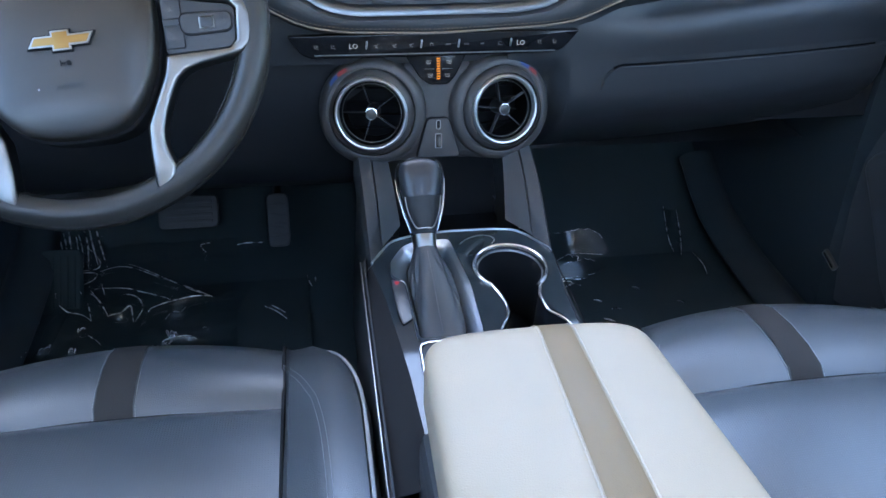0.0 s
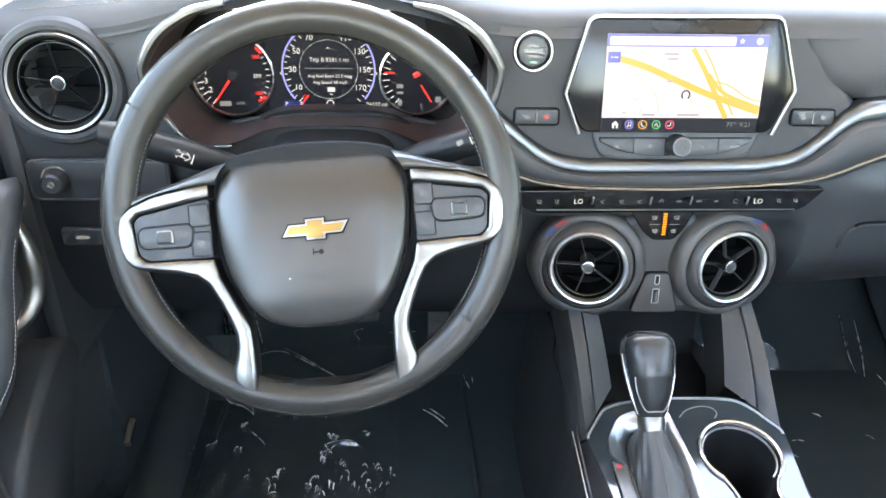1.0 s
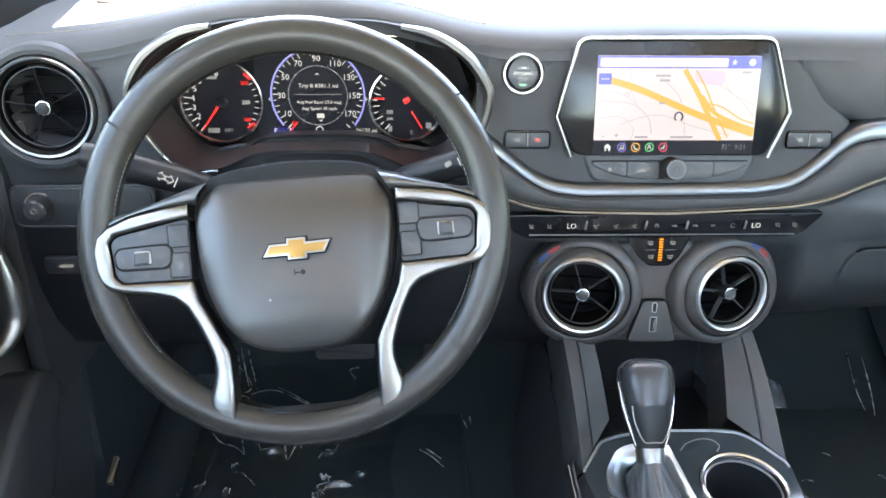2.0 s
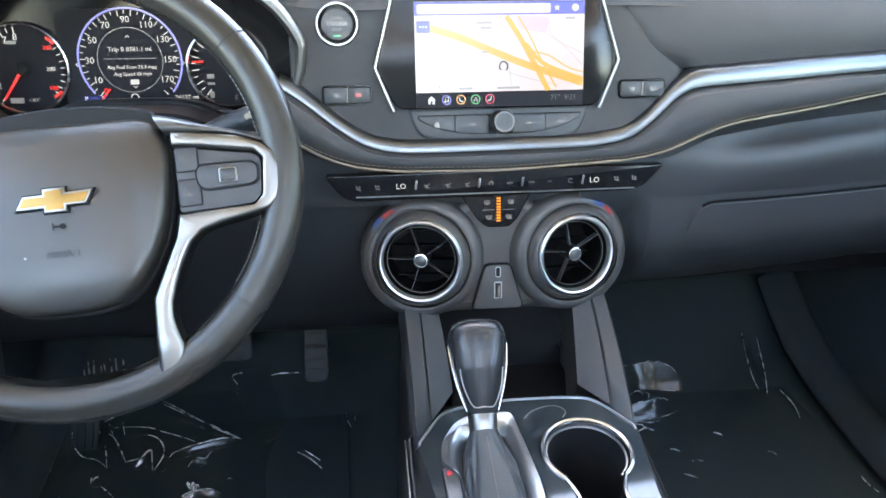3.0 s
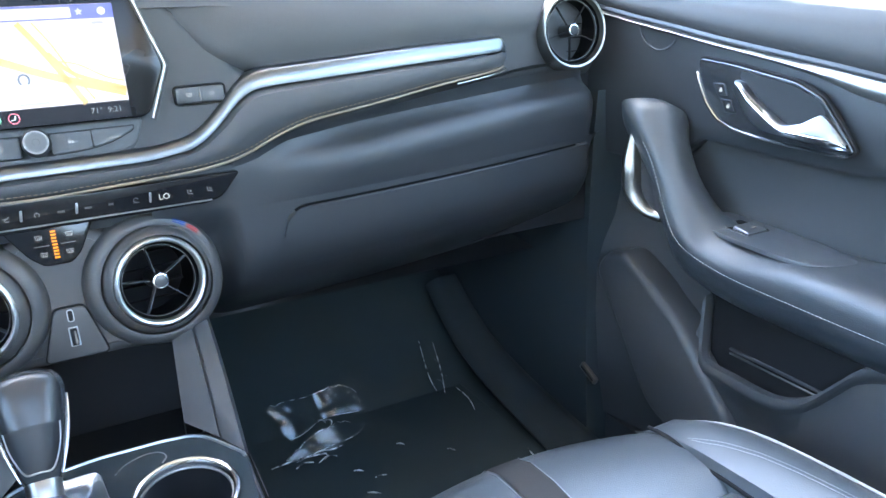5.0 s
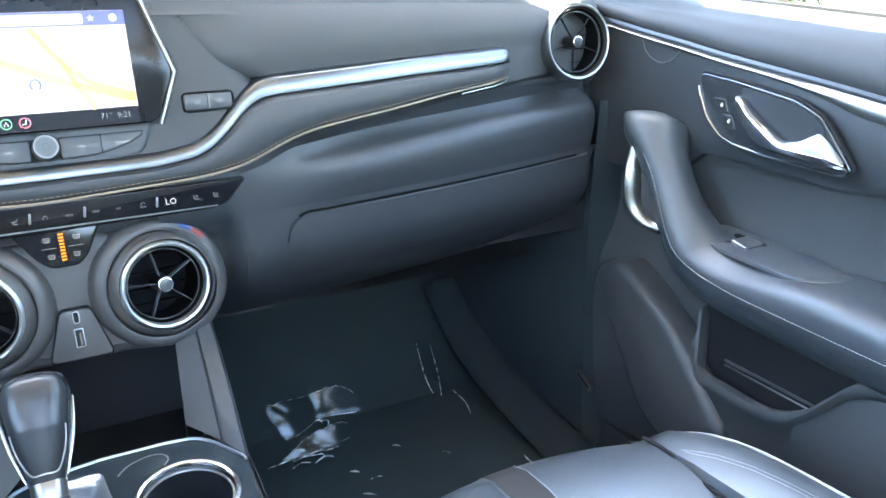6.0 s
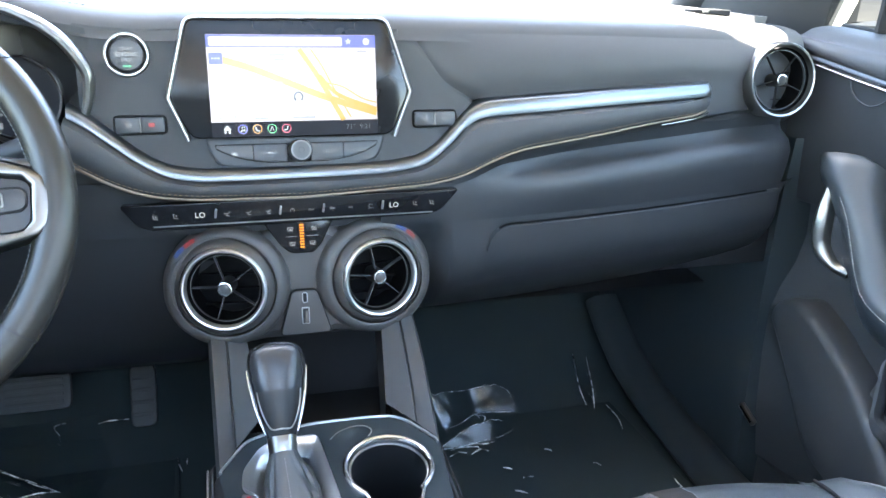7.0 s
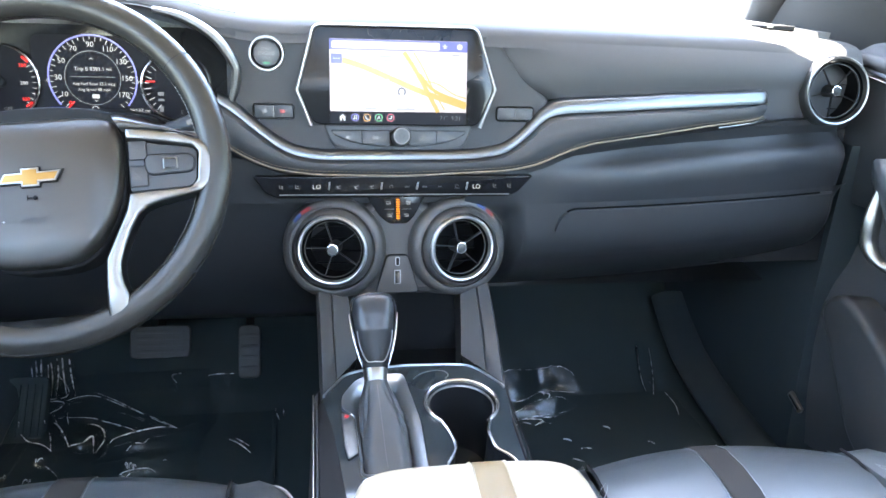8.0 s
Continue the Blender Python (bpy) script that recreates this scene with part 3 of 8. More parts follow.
for x in X(0.09, 0.748, 124):
    back = 0.06 * max(0, (x - 0.70) / 0.048) ** 2.5 + 0.024 * (lambda q: q * q * (3 - 2 * q))(max(0, min(1, (0.178 - x) / 0.025)))
    hole = lambda z: 0.09 if (x - 0.0865) ** 2 + (z - 0.587) ** 2 < 0.0525**2 else 0.0
    lip = lambda z: 0.018 + D(x) + back * min(1, max(0, (0.646 - z) / 0.03)) + hole(z) + 8.5 * max(0, 0.600 - z) ** 2
    rows.append([Vector((x, lip(z), z)) for z in steps(0.690 if x < 0.180 else 0.6425, 0.42, 28)] + [Vector((x, 0.30, 0.41)), Vector((x, 0.78, 0.43))])
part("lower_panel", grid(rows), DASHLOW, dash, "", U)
rows = []
for k in range(101):
    x = 0.222 + 0.484 * k / 100
    c = max(0, (0.252 - x) / 0.03)
    top = 0.6340 - 0.030 * (1 - math.sqrt(max(0, 1 - c * c)))
    f = lambda z: 0.0145 + D(x) + 0.06 * max(0, (x - 0.70) / 0.048) ** 2.5 + 8.5 * max(0, 0.600 - z) ** 2 + 0.006 * min(1, max(0, (0.615 - z) / 0.07)) ** 1.5
    rows.append([Vector((x, f(top) + 0.008, top)), Vector((x, f(top) + 0.002, top)), Vector((x, f(top) - 0.001, top - 0.003))] + [Vector((x, f(z) - 0.001, z)) for z in steps(top - 0.006, 0.43, 32)] + [Vector((x, f(0.43) + 0.01, 0.425))])
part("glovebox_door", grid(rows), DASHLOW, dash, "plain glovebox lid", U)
part("glovebox_gap", tube([r[1] + Vector((0, -0.0022, 0.0006)) for r in rows[3:-6]], 0.0015, 6), BLACK, dash, "", U)
part("rear_filler", grid([[Vector((x, y, z)) for x in X(-0.225, 0.19, 30)] for y, z in ((0.027, 0.704), (0.027, 0.68), (0.027, 0.645), (0.06, 0.64))]), KNEE, dash, "", U)
part("end_cap", block(0.722, 0.762, 0.22, 0.5, 0.50, 0.855, 0.01), PLASTIC, dash, "", U)
part("end_cap", block(-0.765, -0.738, 0.06, 0.5, 0.40, 0.855, 0.01), PLASTIC, dash, "", U)

# driver's side: face round the instrument hood
CX = -0.388
half = [(0.0, 0.886), (0.06, 0.886), (0.096, 0.881), (0.130, 0.873), (0.164, 0.852), (0.185, 0.823), (0.188, 0.806), (0.182, 0.778), (0.162, 0.745), (0.140, 0.727), (0.105, 0.728), (0.06, 0.745), (0.0, 0.748)]
hood = spline([Vector((CX + x, 0, z)) for x, z in half] + [Vector((CX - x, 0, z)) for x, z in half[-2:0:-1]], 200, True)
mid = Vector((CX, 0, 0.81))


def outer(p):
    """Where the ray from the hood's middle through p leaves the driver's side of the dashboard face."""
    d = p - mid
    lo, hi = 1.0, 8.0
    for _ in range(40):
        f = (lo + hi) / 2
        q = mid + d * f
        if -0.742 < q.x < -0.2 and 0.655 < q.z < TOP(q.x) - 0.014:
            lo = f
        else:
            hi = f
    return mid + d * max(lo, 1.03)


rings = []
for f in (0.0, 0.06, 0.14, 0.22, 0.30, 0.38, 0.46, 0.54, 0.62, 0.70, 0.78, 0.86, 0.93, 1.0):
    row = []
    for p in hood:
        q = p.lerp(outer(p), f)
        bore = 0.07 if (q.x + 0.663) ** 2 + (q.z - 0.794) ** 2 < 0.0455**2 else 0.0
        row.append(Vector((q.x, bore + 0.047 + D(q.x) - 0.008 * math.exp(-f * 9) + 0.012 * f * max(0, min(1, (0.74 - q.z) / 0.08)), q.z)))
    rings.append(row)
part("driver_face", grid(rings, True), SKIN, dash, "", U)
part("hood_tunnel", grid([[Vector((p.x, 0.045, p.z)) for p in hood], [Vector((CX + (p.x - CX) * 0.985, 0.08, 0.806 + (p.z - 0.806) * 0.96)) for p in hood], [Vector((CX + (p.x - CX) * 0.965, 0.142, 0.80 + (p.z - 0.806) * 0.93)) for p in hood]], True), BROWN, dash, "dark brown inner surround of the instruments", U)
for s in (1, -1):
    brow = spline([(CX + s * x, 0.034, z) for x, z in half[2:9]], 40)
    part("silver_brow", tube(brow, [0.002 + 0.0045 * math.sin(math.pi * min(1, 0.10 + 0.9 * k / 39)) for k in range(40)], 10, False, 1.3, (0, 1, 0)), SATIN, dash, "silver edge of the instrument hood", U)
    low = spline([(CX + s * x, 0.036, z) for x, z in half[7:11]], 24)
    part("thin_brow", tube(low, 0.0022, 8), CHROME, dash, "", U)

# knee panels under the wheel
rows = []
for x in X(-0.742, -0.09, 54):
    rows.append([Vector((x, y + D(x), z)) for y, z in ((0.050, 0.700), (0.056, 0.66), (0.055, 0.62), (0.062, 0.56), (0.085, 0.50), (0.12, 0.45), (0.16, 0.425), (0.40, 0.41), (0.78, 0.43))])
part("knee_panel", grid(rows), KNEE, dash, "", U)
part("hood_release", moved(slab(oblong(0.05, 0.022, 0.004), 0.006, 0.002), pose(-0.688, 0.055, 0.604, 90, 0, 0)), BUTTON, dash, "", U)
part("release_mark", moved(slab(oblong(0.016, 0.004), 0.0006), pose(-0.688, 0.0542, 0.604, 90, 0, 0)), DIM, dash, "", U)

lamps = thing("light_switch", (-0.66, 0.05, 0.67), "black headlamp switch panel with a round knob", "light switch")
L = under(lamps)
F = pose(-0.651, 0.048, 0.681, 88, 0, 0)
part("plate", slab(oblong(0.155, 0.046, 0.010), 0.012, 0.002), BUTTON, lamps, "", L @ F)
part("plate_edge", rim(oblong(0.160, 0.051, 0.012), 0.003, 0.006), PLASTIC, lamps, "", L @ F)
part("knob", lathe([(0.0, 0.016), (0.010, 0.016), (0.0125, 0.014), (0.014, 0.0), (0.0165, 0.0)], 32), BUTTON, lamps, "", L @ F @ pose(-0.048, 0, 0))
part("mark", words("O", 0.010), DIM, lamps, "", L @ F @ pose(-0.048, 0, 0.0163))
part("mark_ring", ribbon([(0.0165 * math.cos(a), 0.0165 * math.sin(a)) for a in steps(0.9, 2.9, 14)], 0.0012), DIM, lamps, "", L @ F @ pose(-0.048, 0, 0.001))
part("dimmer", lathe([(0.0, 0.006), (0.007, 0.006), (0.009, 0.0)], 24), BUTTON, lamps, "", L @ F @ pose(0.01, 0, 0))


# ---- instruments ----
cluster = thing("instrument_cluster", (CX, 0.13, 0.74), "lit instrument cluster with two dials and a round speed display", "instrument cluster")
L = under(cluster)
F = pose(CX, 0.132, 0.785, 86, 0, 0)
part("face", slab(rounded([(-0.17, -0.06), (0.17, -0.06), (0.18, 0.0), (0.15, 0.07), (-0.15, 0.07), (-0.18, 0.0)], 0.02, 4), 0.01), GLOSS, cluster, "", L @ F @ pose(0, 0, -0.002))


def dial(name, x, y, r, start, end, ticks, nums, hand, label):
    at = L @ F @ pose(x, y, 0.002)
    d = part(name, slab(circle(r, 48), 0.003), DIALBACK, cluster, label, at)
    part("dial_ring", lathe([(r + 0.0022, -0.001), (r + 0.002, 0.004), (r, 0.005), (r - 0.0015, 0.003), (r - 0.002, -0.001)], 64), CHROME, d, "", at)
    bars = []
    for k in range(ticks):
        a = radians(start + (end - start) * k / (ticks - 1))
        w = 0.008 if k % 2 == 0 else 0.005
        bars.append(moved(block(r * 0.93 - w, r * 0.93, -0.0006, 0.0006, 0.0004, 0.0008), Matrix.Rotation(a, 4, "Z")))
    part("graduation", joined(*bars), WHITE, d, "", at)
    for k, n in enumerate(nums):
        a = radians(start + (end - start) * k / (len(nums) - 1))
        if n:
            part("numeral", moved(words(n, 0.0100), Matrix.Translation((r * 0.70 * math.cos(a), r * 0.70 * math.sin(a), 0.001))), WHITE, d, "", at)
    if hand is not None:
        a = radians(hand)
        part("needle", moved(grid([[Vector((0.004, w, 0.004)), Vector((0.004, -w, 0.004)), Vector((0.004, -w, 0.0025)), Vector((0.004, w, 0.0025))] if q == 0 else
                                   [Vector((r * 0.86, w, 0.004)), Vector((r * 0.86, -w, 0.004)), Vector((r * 0.86, -w, 0.0025)), Vector((r * 0.86, w, 0.0025))] for q, w in ((0, 0.0016), (1, 0.0008))], True, True), Matrix.Rotation(a, 4, "Z")), RED, d, "lit red needle", at)
        part("needle_cap", lathe([(0.0, 0.006), (0.005, 0.006), (0.007, 0.004), (0.0075, 0.001)], 24), MATT, d, "", at)
    return d


tach = dial("tachometer", -0.117, -0.004, 0.047, 232, 95, 15, ["", "2", "3", "4", "5", "6", "7", "8"], 234, "round rev counter with a red needle")
at = L @ F @ pose(-0.117, -0.004, 0.003)
part("graduation", joined(*[moved(block(0.039, 0.0435, -0.0005, 0.0005, 0, 0.0005), Matrix.Rotation(radians(a), 4, "Z")) for a in (30, 20, 10, 0, -10, -20, -30, -40)]), WHITE, tach, "", at)
part("scale_mark", slab(oblong(0.011, 0.0035, 0.0008), 0.0005), DIM, tach, "", at @ pose(-0.0085, 0.0275, 0))
for y, text in ((0.0215, "260"), (-0.001, "200"), (-0.0215, "100")):
    part("numeral", words(text, 0.0065), WHITE if text == "200" else RED, tach, "", at @ pose(0.0285, y, 0))
for y, a in ((0.029, -42), (-0.028, 36)):
    part("red_zone", moved(block(-0.005, 0.005, -0.0012, 0.0012, 0, 0.0006), Matrix.Rotation(radians(a), 4, "Z")), RED, tach, "", at @ pose(0.032, y, 0))
part("mode_bar", slab(oblong(0.014, 0.006, 0.001), 0.0006), DIM, tach, "", at @ pose(-0.012, -0.034, 0))
part("mode_text", words("OFF", 0.006), DIM, tach, "", at @ pose(0.006, -0.034, 0))
fuel = dial("fuel_dial", 0.100, -0.006, 0.043, 140, 230, 9, [], None, "round fuel gauge with a red needle")
at = L @ F @ pose(0.100, -0.006, 0.003)
part("needle", moved(block(0.010, 0.034, -0.0009, 0.0009, 0.001, 0.002), Matrix.Rotation(radians(-58), 4, "Z")), RED, fuel, "", at)
part("needle", moved(block(-0.004, 0.004, -0.003, 0.003, 0.001, 0.002, 0.001), Matrix.Rotation(radians(30), 4, "Z")), RED, fuel, "", at @ pose(0, 0.004, 0))
part("needle", block(-0.038, -0.026, -0.001, 0.001, 0.001, 0.002), RED, fuel, "", at @ pose(0, 0.006, 0))
for x, y, w, h in ((-0.020, -0.010, 0.008, 0.005), (-0.020, -0.018, 0.008, 0.003), (-0.022, 0.030, 0.006, 0.004), (-0.020, -0.030, 0.005, 0.007), (0.026, -0.026, 0.007, 0.007)):
    part("gauge_mark", slab(oblong(w, h, 0.001), 0.0006), DIM, fuel, "", at @ pose(x, y, 0.0005))
part("gauge_letter", words("E", 0.007), DIM, fuel, "", at @ pose(0.006, -0.034, 0.0005))

at = L @ F @ pose(-0.004, 0.003, 0.003)
speed = part("speed_display", slab(oblong(0.145, 0.108, 0.012), 0.003), DIALBACK, cluster, "colour display with a violet speed ring", at @ pose(0, 0, -0.001))
arc = lambda r, a, b, n=40: [(r * math.cos(radians(q)), r * math.sin(radians(q))) for q in steps(a, b, n)]
part("violet_arc", ribbon(arc(0.0545, -40, 220, 70), 0.0022), VIOLET, speed, "", at)
part("inner_ring", ribbon(arc(0.0345, -60, 300, 80), 0.0009), DIM, speed, "", at)
ticks = []
for k in range(35):
    a = radians(226 - 272 * k / 34)
    w = 0.006 if k % 2 == 0 else 0.0035
    ticks.append(moved(block(0.0525 - w, 0.0525, -0.0005, 0.0005, 0, 0.0006), Matrix.Rotation(a, 4, "Z")))
part("graduation", joined(*ticks), WHITE, speed, "", at)
for k, n in enumerate(["10", "30", "50", "70", "90", "110", "130", "150", "170"]):
    a = radians(210 - 240 * k / 8)
    part("numeral", words(n, 0.0098), WHITE, speed, "", at @ pose(0.0425 * math.cos(a), 0.0425 * math.sin(a), 0.0002))
part("numeral", words("0", 0.009), RED, speed, "", at @ pose(-0.030, -0.033, 0.0002))
part("needle", moved(block(-0.008, 0.006, -0.0009, 0.0009, 0, 0.0012), Matrix.Rotation(radians(48), 4, "Z")), RED, speed, "", at @ pose(-0.029, -0.035, 0.0006))
for y, text, size in ((0.0115, "Trip B 8381.1 mi", 0.0068), (-0.0075, "Avg Fuel Econ 23.3 mpg", 0.0054), (-0.015, "Avg Speed 48 mph", 0.0054)):
    part("readout", words(text, size), WHITE, speed, "", at @ pose(0.001, y, 0.0002))
part("rule", block(-0.028, 0.028, 0.0012, 0.002, 0, 0.0005), DIM, speed, "", at)
part("page_mark", slab(oblong(0.009, 0.0055, 0.001), 0.0005), WHITE, speed, "", at @ pose(0.002, -0.0235, 0.0004))
for x, y, r in ((0, 0.026, 45), (0.002, -0.030, 225), (-0.0575, -0.004, 135), (0.0575, -0.004, -45)):
    part("arrow", moved(joined(block(-0.0004, 0.0028, -0.0004, 0.0004, 0, 0.0005), block(-0.0004, 0.0004, -0.0004, 0.0028, 0, 0.0005)), Matrix.Rotation(radians(r + 180), 4, "Z")), WHITE, speed, "", at @ pose(x, y, 0))
part("cruise_mark", ribbon(arc(0.004, -50, 230, 18), 0.0011), WHITE, speed, "", at @ pose(0.0, -0.0405, 0))
part("gear_text", words("P", 0.007), WHITE, speed, "", at @ pose(-0.052, -0.041, 0))
part("gear_panel", slab(oblong(0.026, 0.007, 0.001), 0.0005), NAVDIM, speed, "", at @ pose(-0.043, -0.041, -0.0001))
part("compass_text", words("E", 0.007), WHITE, speed, "", at @ pose(-0.034, -0.041, 0.0004))
part("odometer", words("26137 mi", 0.0068), WHITE, speed, "", at @ pose(0.056, -0.0415, 0))
part("dark_lip", tube(spline([(CX - 0.125, 0.118, 0.724), (CX - 0.09, 0.112, 0.733), (CX, 0.11, 0.737), (CX + 0.09, 0.112, 0.733), (CX + 0.125, 0.118, 0.724)], 24), 0.0035, 8), PLASTIC, cluster, "", L)

# ---- display ----
FP = pose(0, 0.036, 0.763, 80.4, 0, 0)
display = thing("touchscreen", (0, 0.04, 0.75), "touchscreen with a lit road map in a chrome-edged bezel", "touchscreen")
L = under(display)
shape = rounded([(-0.107, -0.0155), (0.103, -0.0165), (0.1245, 0.030), (0.101, 0.1055), (-0.105, 0.1045), (-0.1265, 0.026)], 0.010, 5)
part("bezel", slab(shape, 0.02, 0.002), GLOSS, display, "piano black glass", L @ FP @ pose(0, 0, 0.011))
edge = [(-0.110, -0.0175), (-0.1275, 0.026), (-0.1085, 0.095), (-0.1060, 0.1015), (-0.1015, 0.1048), (-0.095, 0.1060), (0.090, 0.1070), (0.0965, 0.1058), (0.1010, 0.1025), (0.1040, 0.096), (0.1255, 0.030), (0.106, -0.0185)]
part("chrome_edge", tube([Vector((x, y, 0.0105)) for x, y in edge], 0.0022, 10, False, 1.3, (0, 0, 1)), EDGE, display, "chrome edge", L @ FP)
S = L @ FP @ pose(0.0003, 0.0376, 0.0125)
W2, H2 = 0.0870, 0.0525
screen = part("screen", slab(oblong(2 * W2, 2 * H2, 0.001), 0.0015), DIALBACK, display, "lit map page", S)
part("map", slab([(-W2, -0.037), (W2, -0.037), (W2, H2 - 0.001), (-W2, H2 - 0.001)], 0.0006), MAPPAPER, screen, "", S @ pose(0, 0, 0.0008))
at = S @ pose(0, 0, 0.0014)
roads = (([(-0.083, 0.029), (-0.045, 0.018), (-0.01, 0.004), (0.03, -0.012), (0.086, -0.030)], 0.0068, ROAD), ([(0.006, 0.037), (0.02, 0.016), (0.034, -0.008), (0.05, -0.037)], 0.0052, ROAD),
         ([(0.026, 0.010), (0.045, -0.010), (0.086, -0.026)], 0.0040, ROAD), ([(-0.085, 0.005), (-0.05, 0.002), (-0.03, -0.012), (-0.025, -0.03)], 0.0011, LANE),
         ([(0.03, 0.03), (0.06, 0.012), (0.085, 0.0)], 0.0010, LANE), ([(-0.06, -0.02), (-0.02, -0.010), (0.02, -0.022), (0.06, -0.032)], 0.0010, LANE), ([(-0.02, 0.03), (0.004, 0.006), (0.012, -0.036)], 0.0009, LANE), ([(0.018, 0.037), (0.030, 0.018), (0.041, -0.004), (0.058, -0.034)], 0.0016, ROAD),
         ([(0.034, 0.002), (0.05, -0.002), (0.07, -0.014), (0.086, -0.019)], 0.0014, ROAD), ([(-0.086, 0.016), (-0.06, 0.012), (-0.042, 0.0)], 0.0008, LANE), ([(-0.05, 0.034), (-0.052, 0.02), (-0.04, -0.004)], 0.0008, LANE), ([(0.05, 0.036), (0.052, 0.02), (0.07, 0.004), (0.085, -0.012)], 0.0009, LANE), ([(-0.085, -0.014), (-0.06, -0.012), (-0.045, -0.024), (-0.047, -0.036)], 0.0008, LANE))
for path, w, mat in roads:
    part("road", ribbon(spline([(x, y, 0) for x, y in path], 24), w, 0.0003), mat, screen, "", at @ pose(0, 0, 0.0003 if mat is ROAD else 0))
part("map_area", slab(rounded([(0.018, 0.024), (0.048, 0.020), (0.050, 0.036), (0.016, 0.037)], 0.005), 0.0002), PARK, screen, "", at)
part("search_bar", slab(oblong(0.136, 0.0095, 0.002), 0.0003), glow("search_bar", (0.78, 0.75, 0.84), 0.55), screen, "", at @ pose(-0.0165, 0.0445, 0.0004))
part("bar_back", slab([(-W2, 0.0385), (W2, 0.0385), (W2, 0.0512), (-W2, 0.0512)], 0.0003), NAVBLUE, screen, "", at)
for x, s in ((0.058, 5), (0.077, 20)):
    part("bar_icon", slab([((0.0036 if k % 2 == 0 or s > 9 else 0.0016) * math.cos(math.pi / 2 + math.pi * k / s), (0.0036 if k % 2 == 0 or s > 9 else 0.0016) * math.sin(math.pi / 2 + math.pi * k / s)) for k in range(2 * s)], 0.0003), WHITE, screen, "", at @ pose(x, 0.0447, 0.0006))
part("menu_button", slab(oblong(0.0135, 0.0115, 0.001), 0.0003), NAVBLUE, screen, "", at @ pose(-0.0785, 0.0275, 0.0005))
part("menu_dots", joined(*[block(-0.004 + 0.003 * k, -0.002 + 0.003 * k, -0.0007, 0.0007, 0, 0.0003) for k in range(3)]), WHITE, screen, "", at @ pose(-0.0785, 0.0275, 0.0008))
part("car_mark", ribbon([(0.0042 * math.cos(radians(a)), 0.0048 * math.sin(radians(a))) for a in steps(-50, 230, 18)], 0.0017, 0.0003), glow("map_dark", (0.06, 0.06, 0.12), 0.6), screen, "", at @ pose(0.003, -0.012, 0.0008))
GREY = glow("map_grey", (0.45, 0.44, 0.52), 0.6)
for x, y, w in ((-0.017, 0.031, 0.016), (-0.015, 0.026, 0.011), (0.008, -0.0335, 0.024), (-0.036, -0.0335, 0.014), (0.072, 0.0345, 0.010), (-0.016, 0.0025, 0.006)):
    part("place_bar", slab(oblong(w, 0.0022, 0.0005), 0.0003), GREY, screen, "", at @ pose(x, y, 0.0006))
for x, t in ((-0.0775, "-"), (-0.063, "+")):
    part("zoom_mark", words(t, 0.010, 0.0002), GREY, screen, "", at @ pose(x, -0.032, 0.0006))
house = [(-0.0042, 0.0), (0, 0.0042), (0.0042, 0.0), (0.0032, 0.0), (0.0032, -0.0040), (0.0010, -0.0040), (0.0010, -0.0008), (-0.0010, -0.0008), (-0.0010, -0.0040), (-0.0032, -0.0040), (-0.0032, 0.0)]
part("app_icon", slab(house, 0.0003), WHITE, screen, "white house icon", at @ pose(-0.0715, -0.0445, -0.0003))
app_glyphs = (lambda: joined(ribbon([(-0.0008, -0.0018), (-0.0008, 0.0022), (0.0020, 0.0026), (0.0020, -0.0012)], 0.0007, 0.0003), slab(circle(0.0010, 10, -0.0015, -0.0018), 0.0003), slab(circle(0.0010, 10, 0.0013, -0.0012), 0.0003)),
              lambda: ribbon([p.xy for p in spline([(-0.0016, 0.0022, 0), (-0.0014, -0.0002, 0), (0.0002, -0.0018, 0), (0.0022, -0.0020, 0)], 10)], 0.0012, 0.0003),
              lambda: ribbon([(-0.0018, -0.0020), (0.0, 0.0022), (0.0018, -0.0020)], 0.0010, 0.0003),
              lambda: joined(ribbon([(0.0014, 0.0026), (0.0006, -0.0010), (-0.0024, -0.0014)], 0.0012, 0.0003)))
for k, col in enumerate(((0.25, 0.25, 0.9), (0.95, 0.5, 0.12), (0.15, 0.7, 0.3), (0.9, 0.12, 0.2))):
    part("app_icon", ribbon(arc(0.0044, 0, 360, 24), 0.0009, 0.0003), glow("app_colour", col, 0.8), screen, "", at @ pose(-0.0560 + 0.0150 * k, -0.0445, -0.0003))
    part("app_glyph", app_glyphs[k](), WHITE, screen, "", at @ pose(-0.0560 + 0.0150 * k, -0.0445, -0.0002))
part("place_mark", ribbon(arc(0.0022, 0, 360, 18), 0.0013, 0.0003), PARK, screen, "", at @ pose(-0.054, 0.011, 0.0006))
part("readout", words("71\u00b0  9:21", 0.0075, 0.0002), DIM, screen, "", at @ pose(0.066, -0.0445, -0.0002))

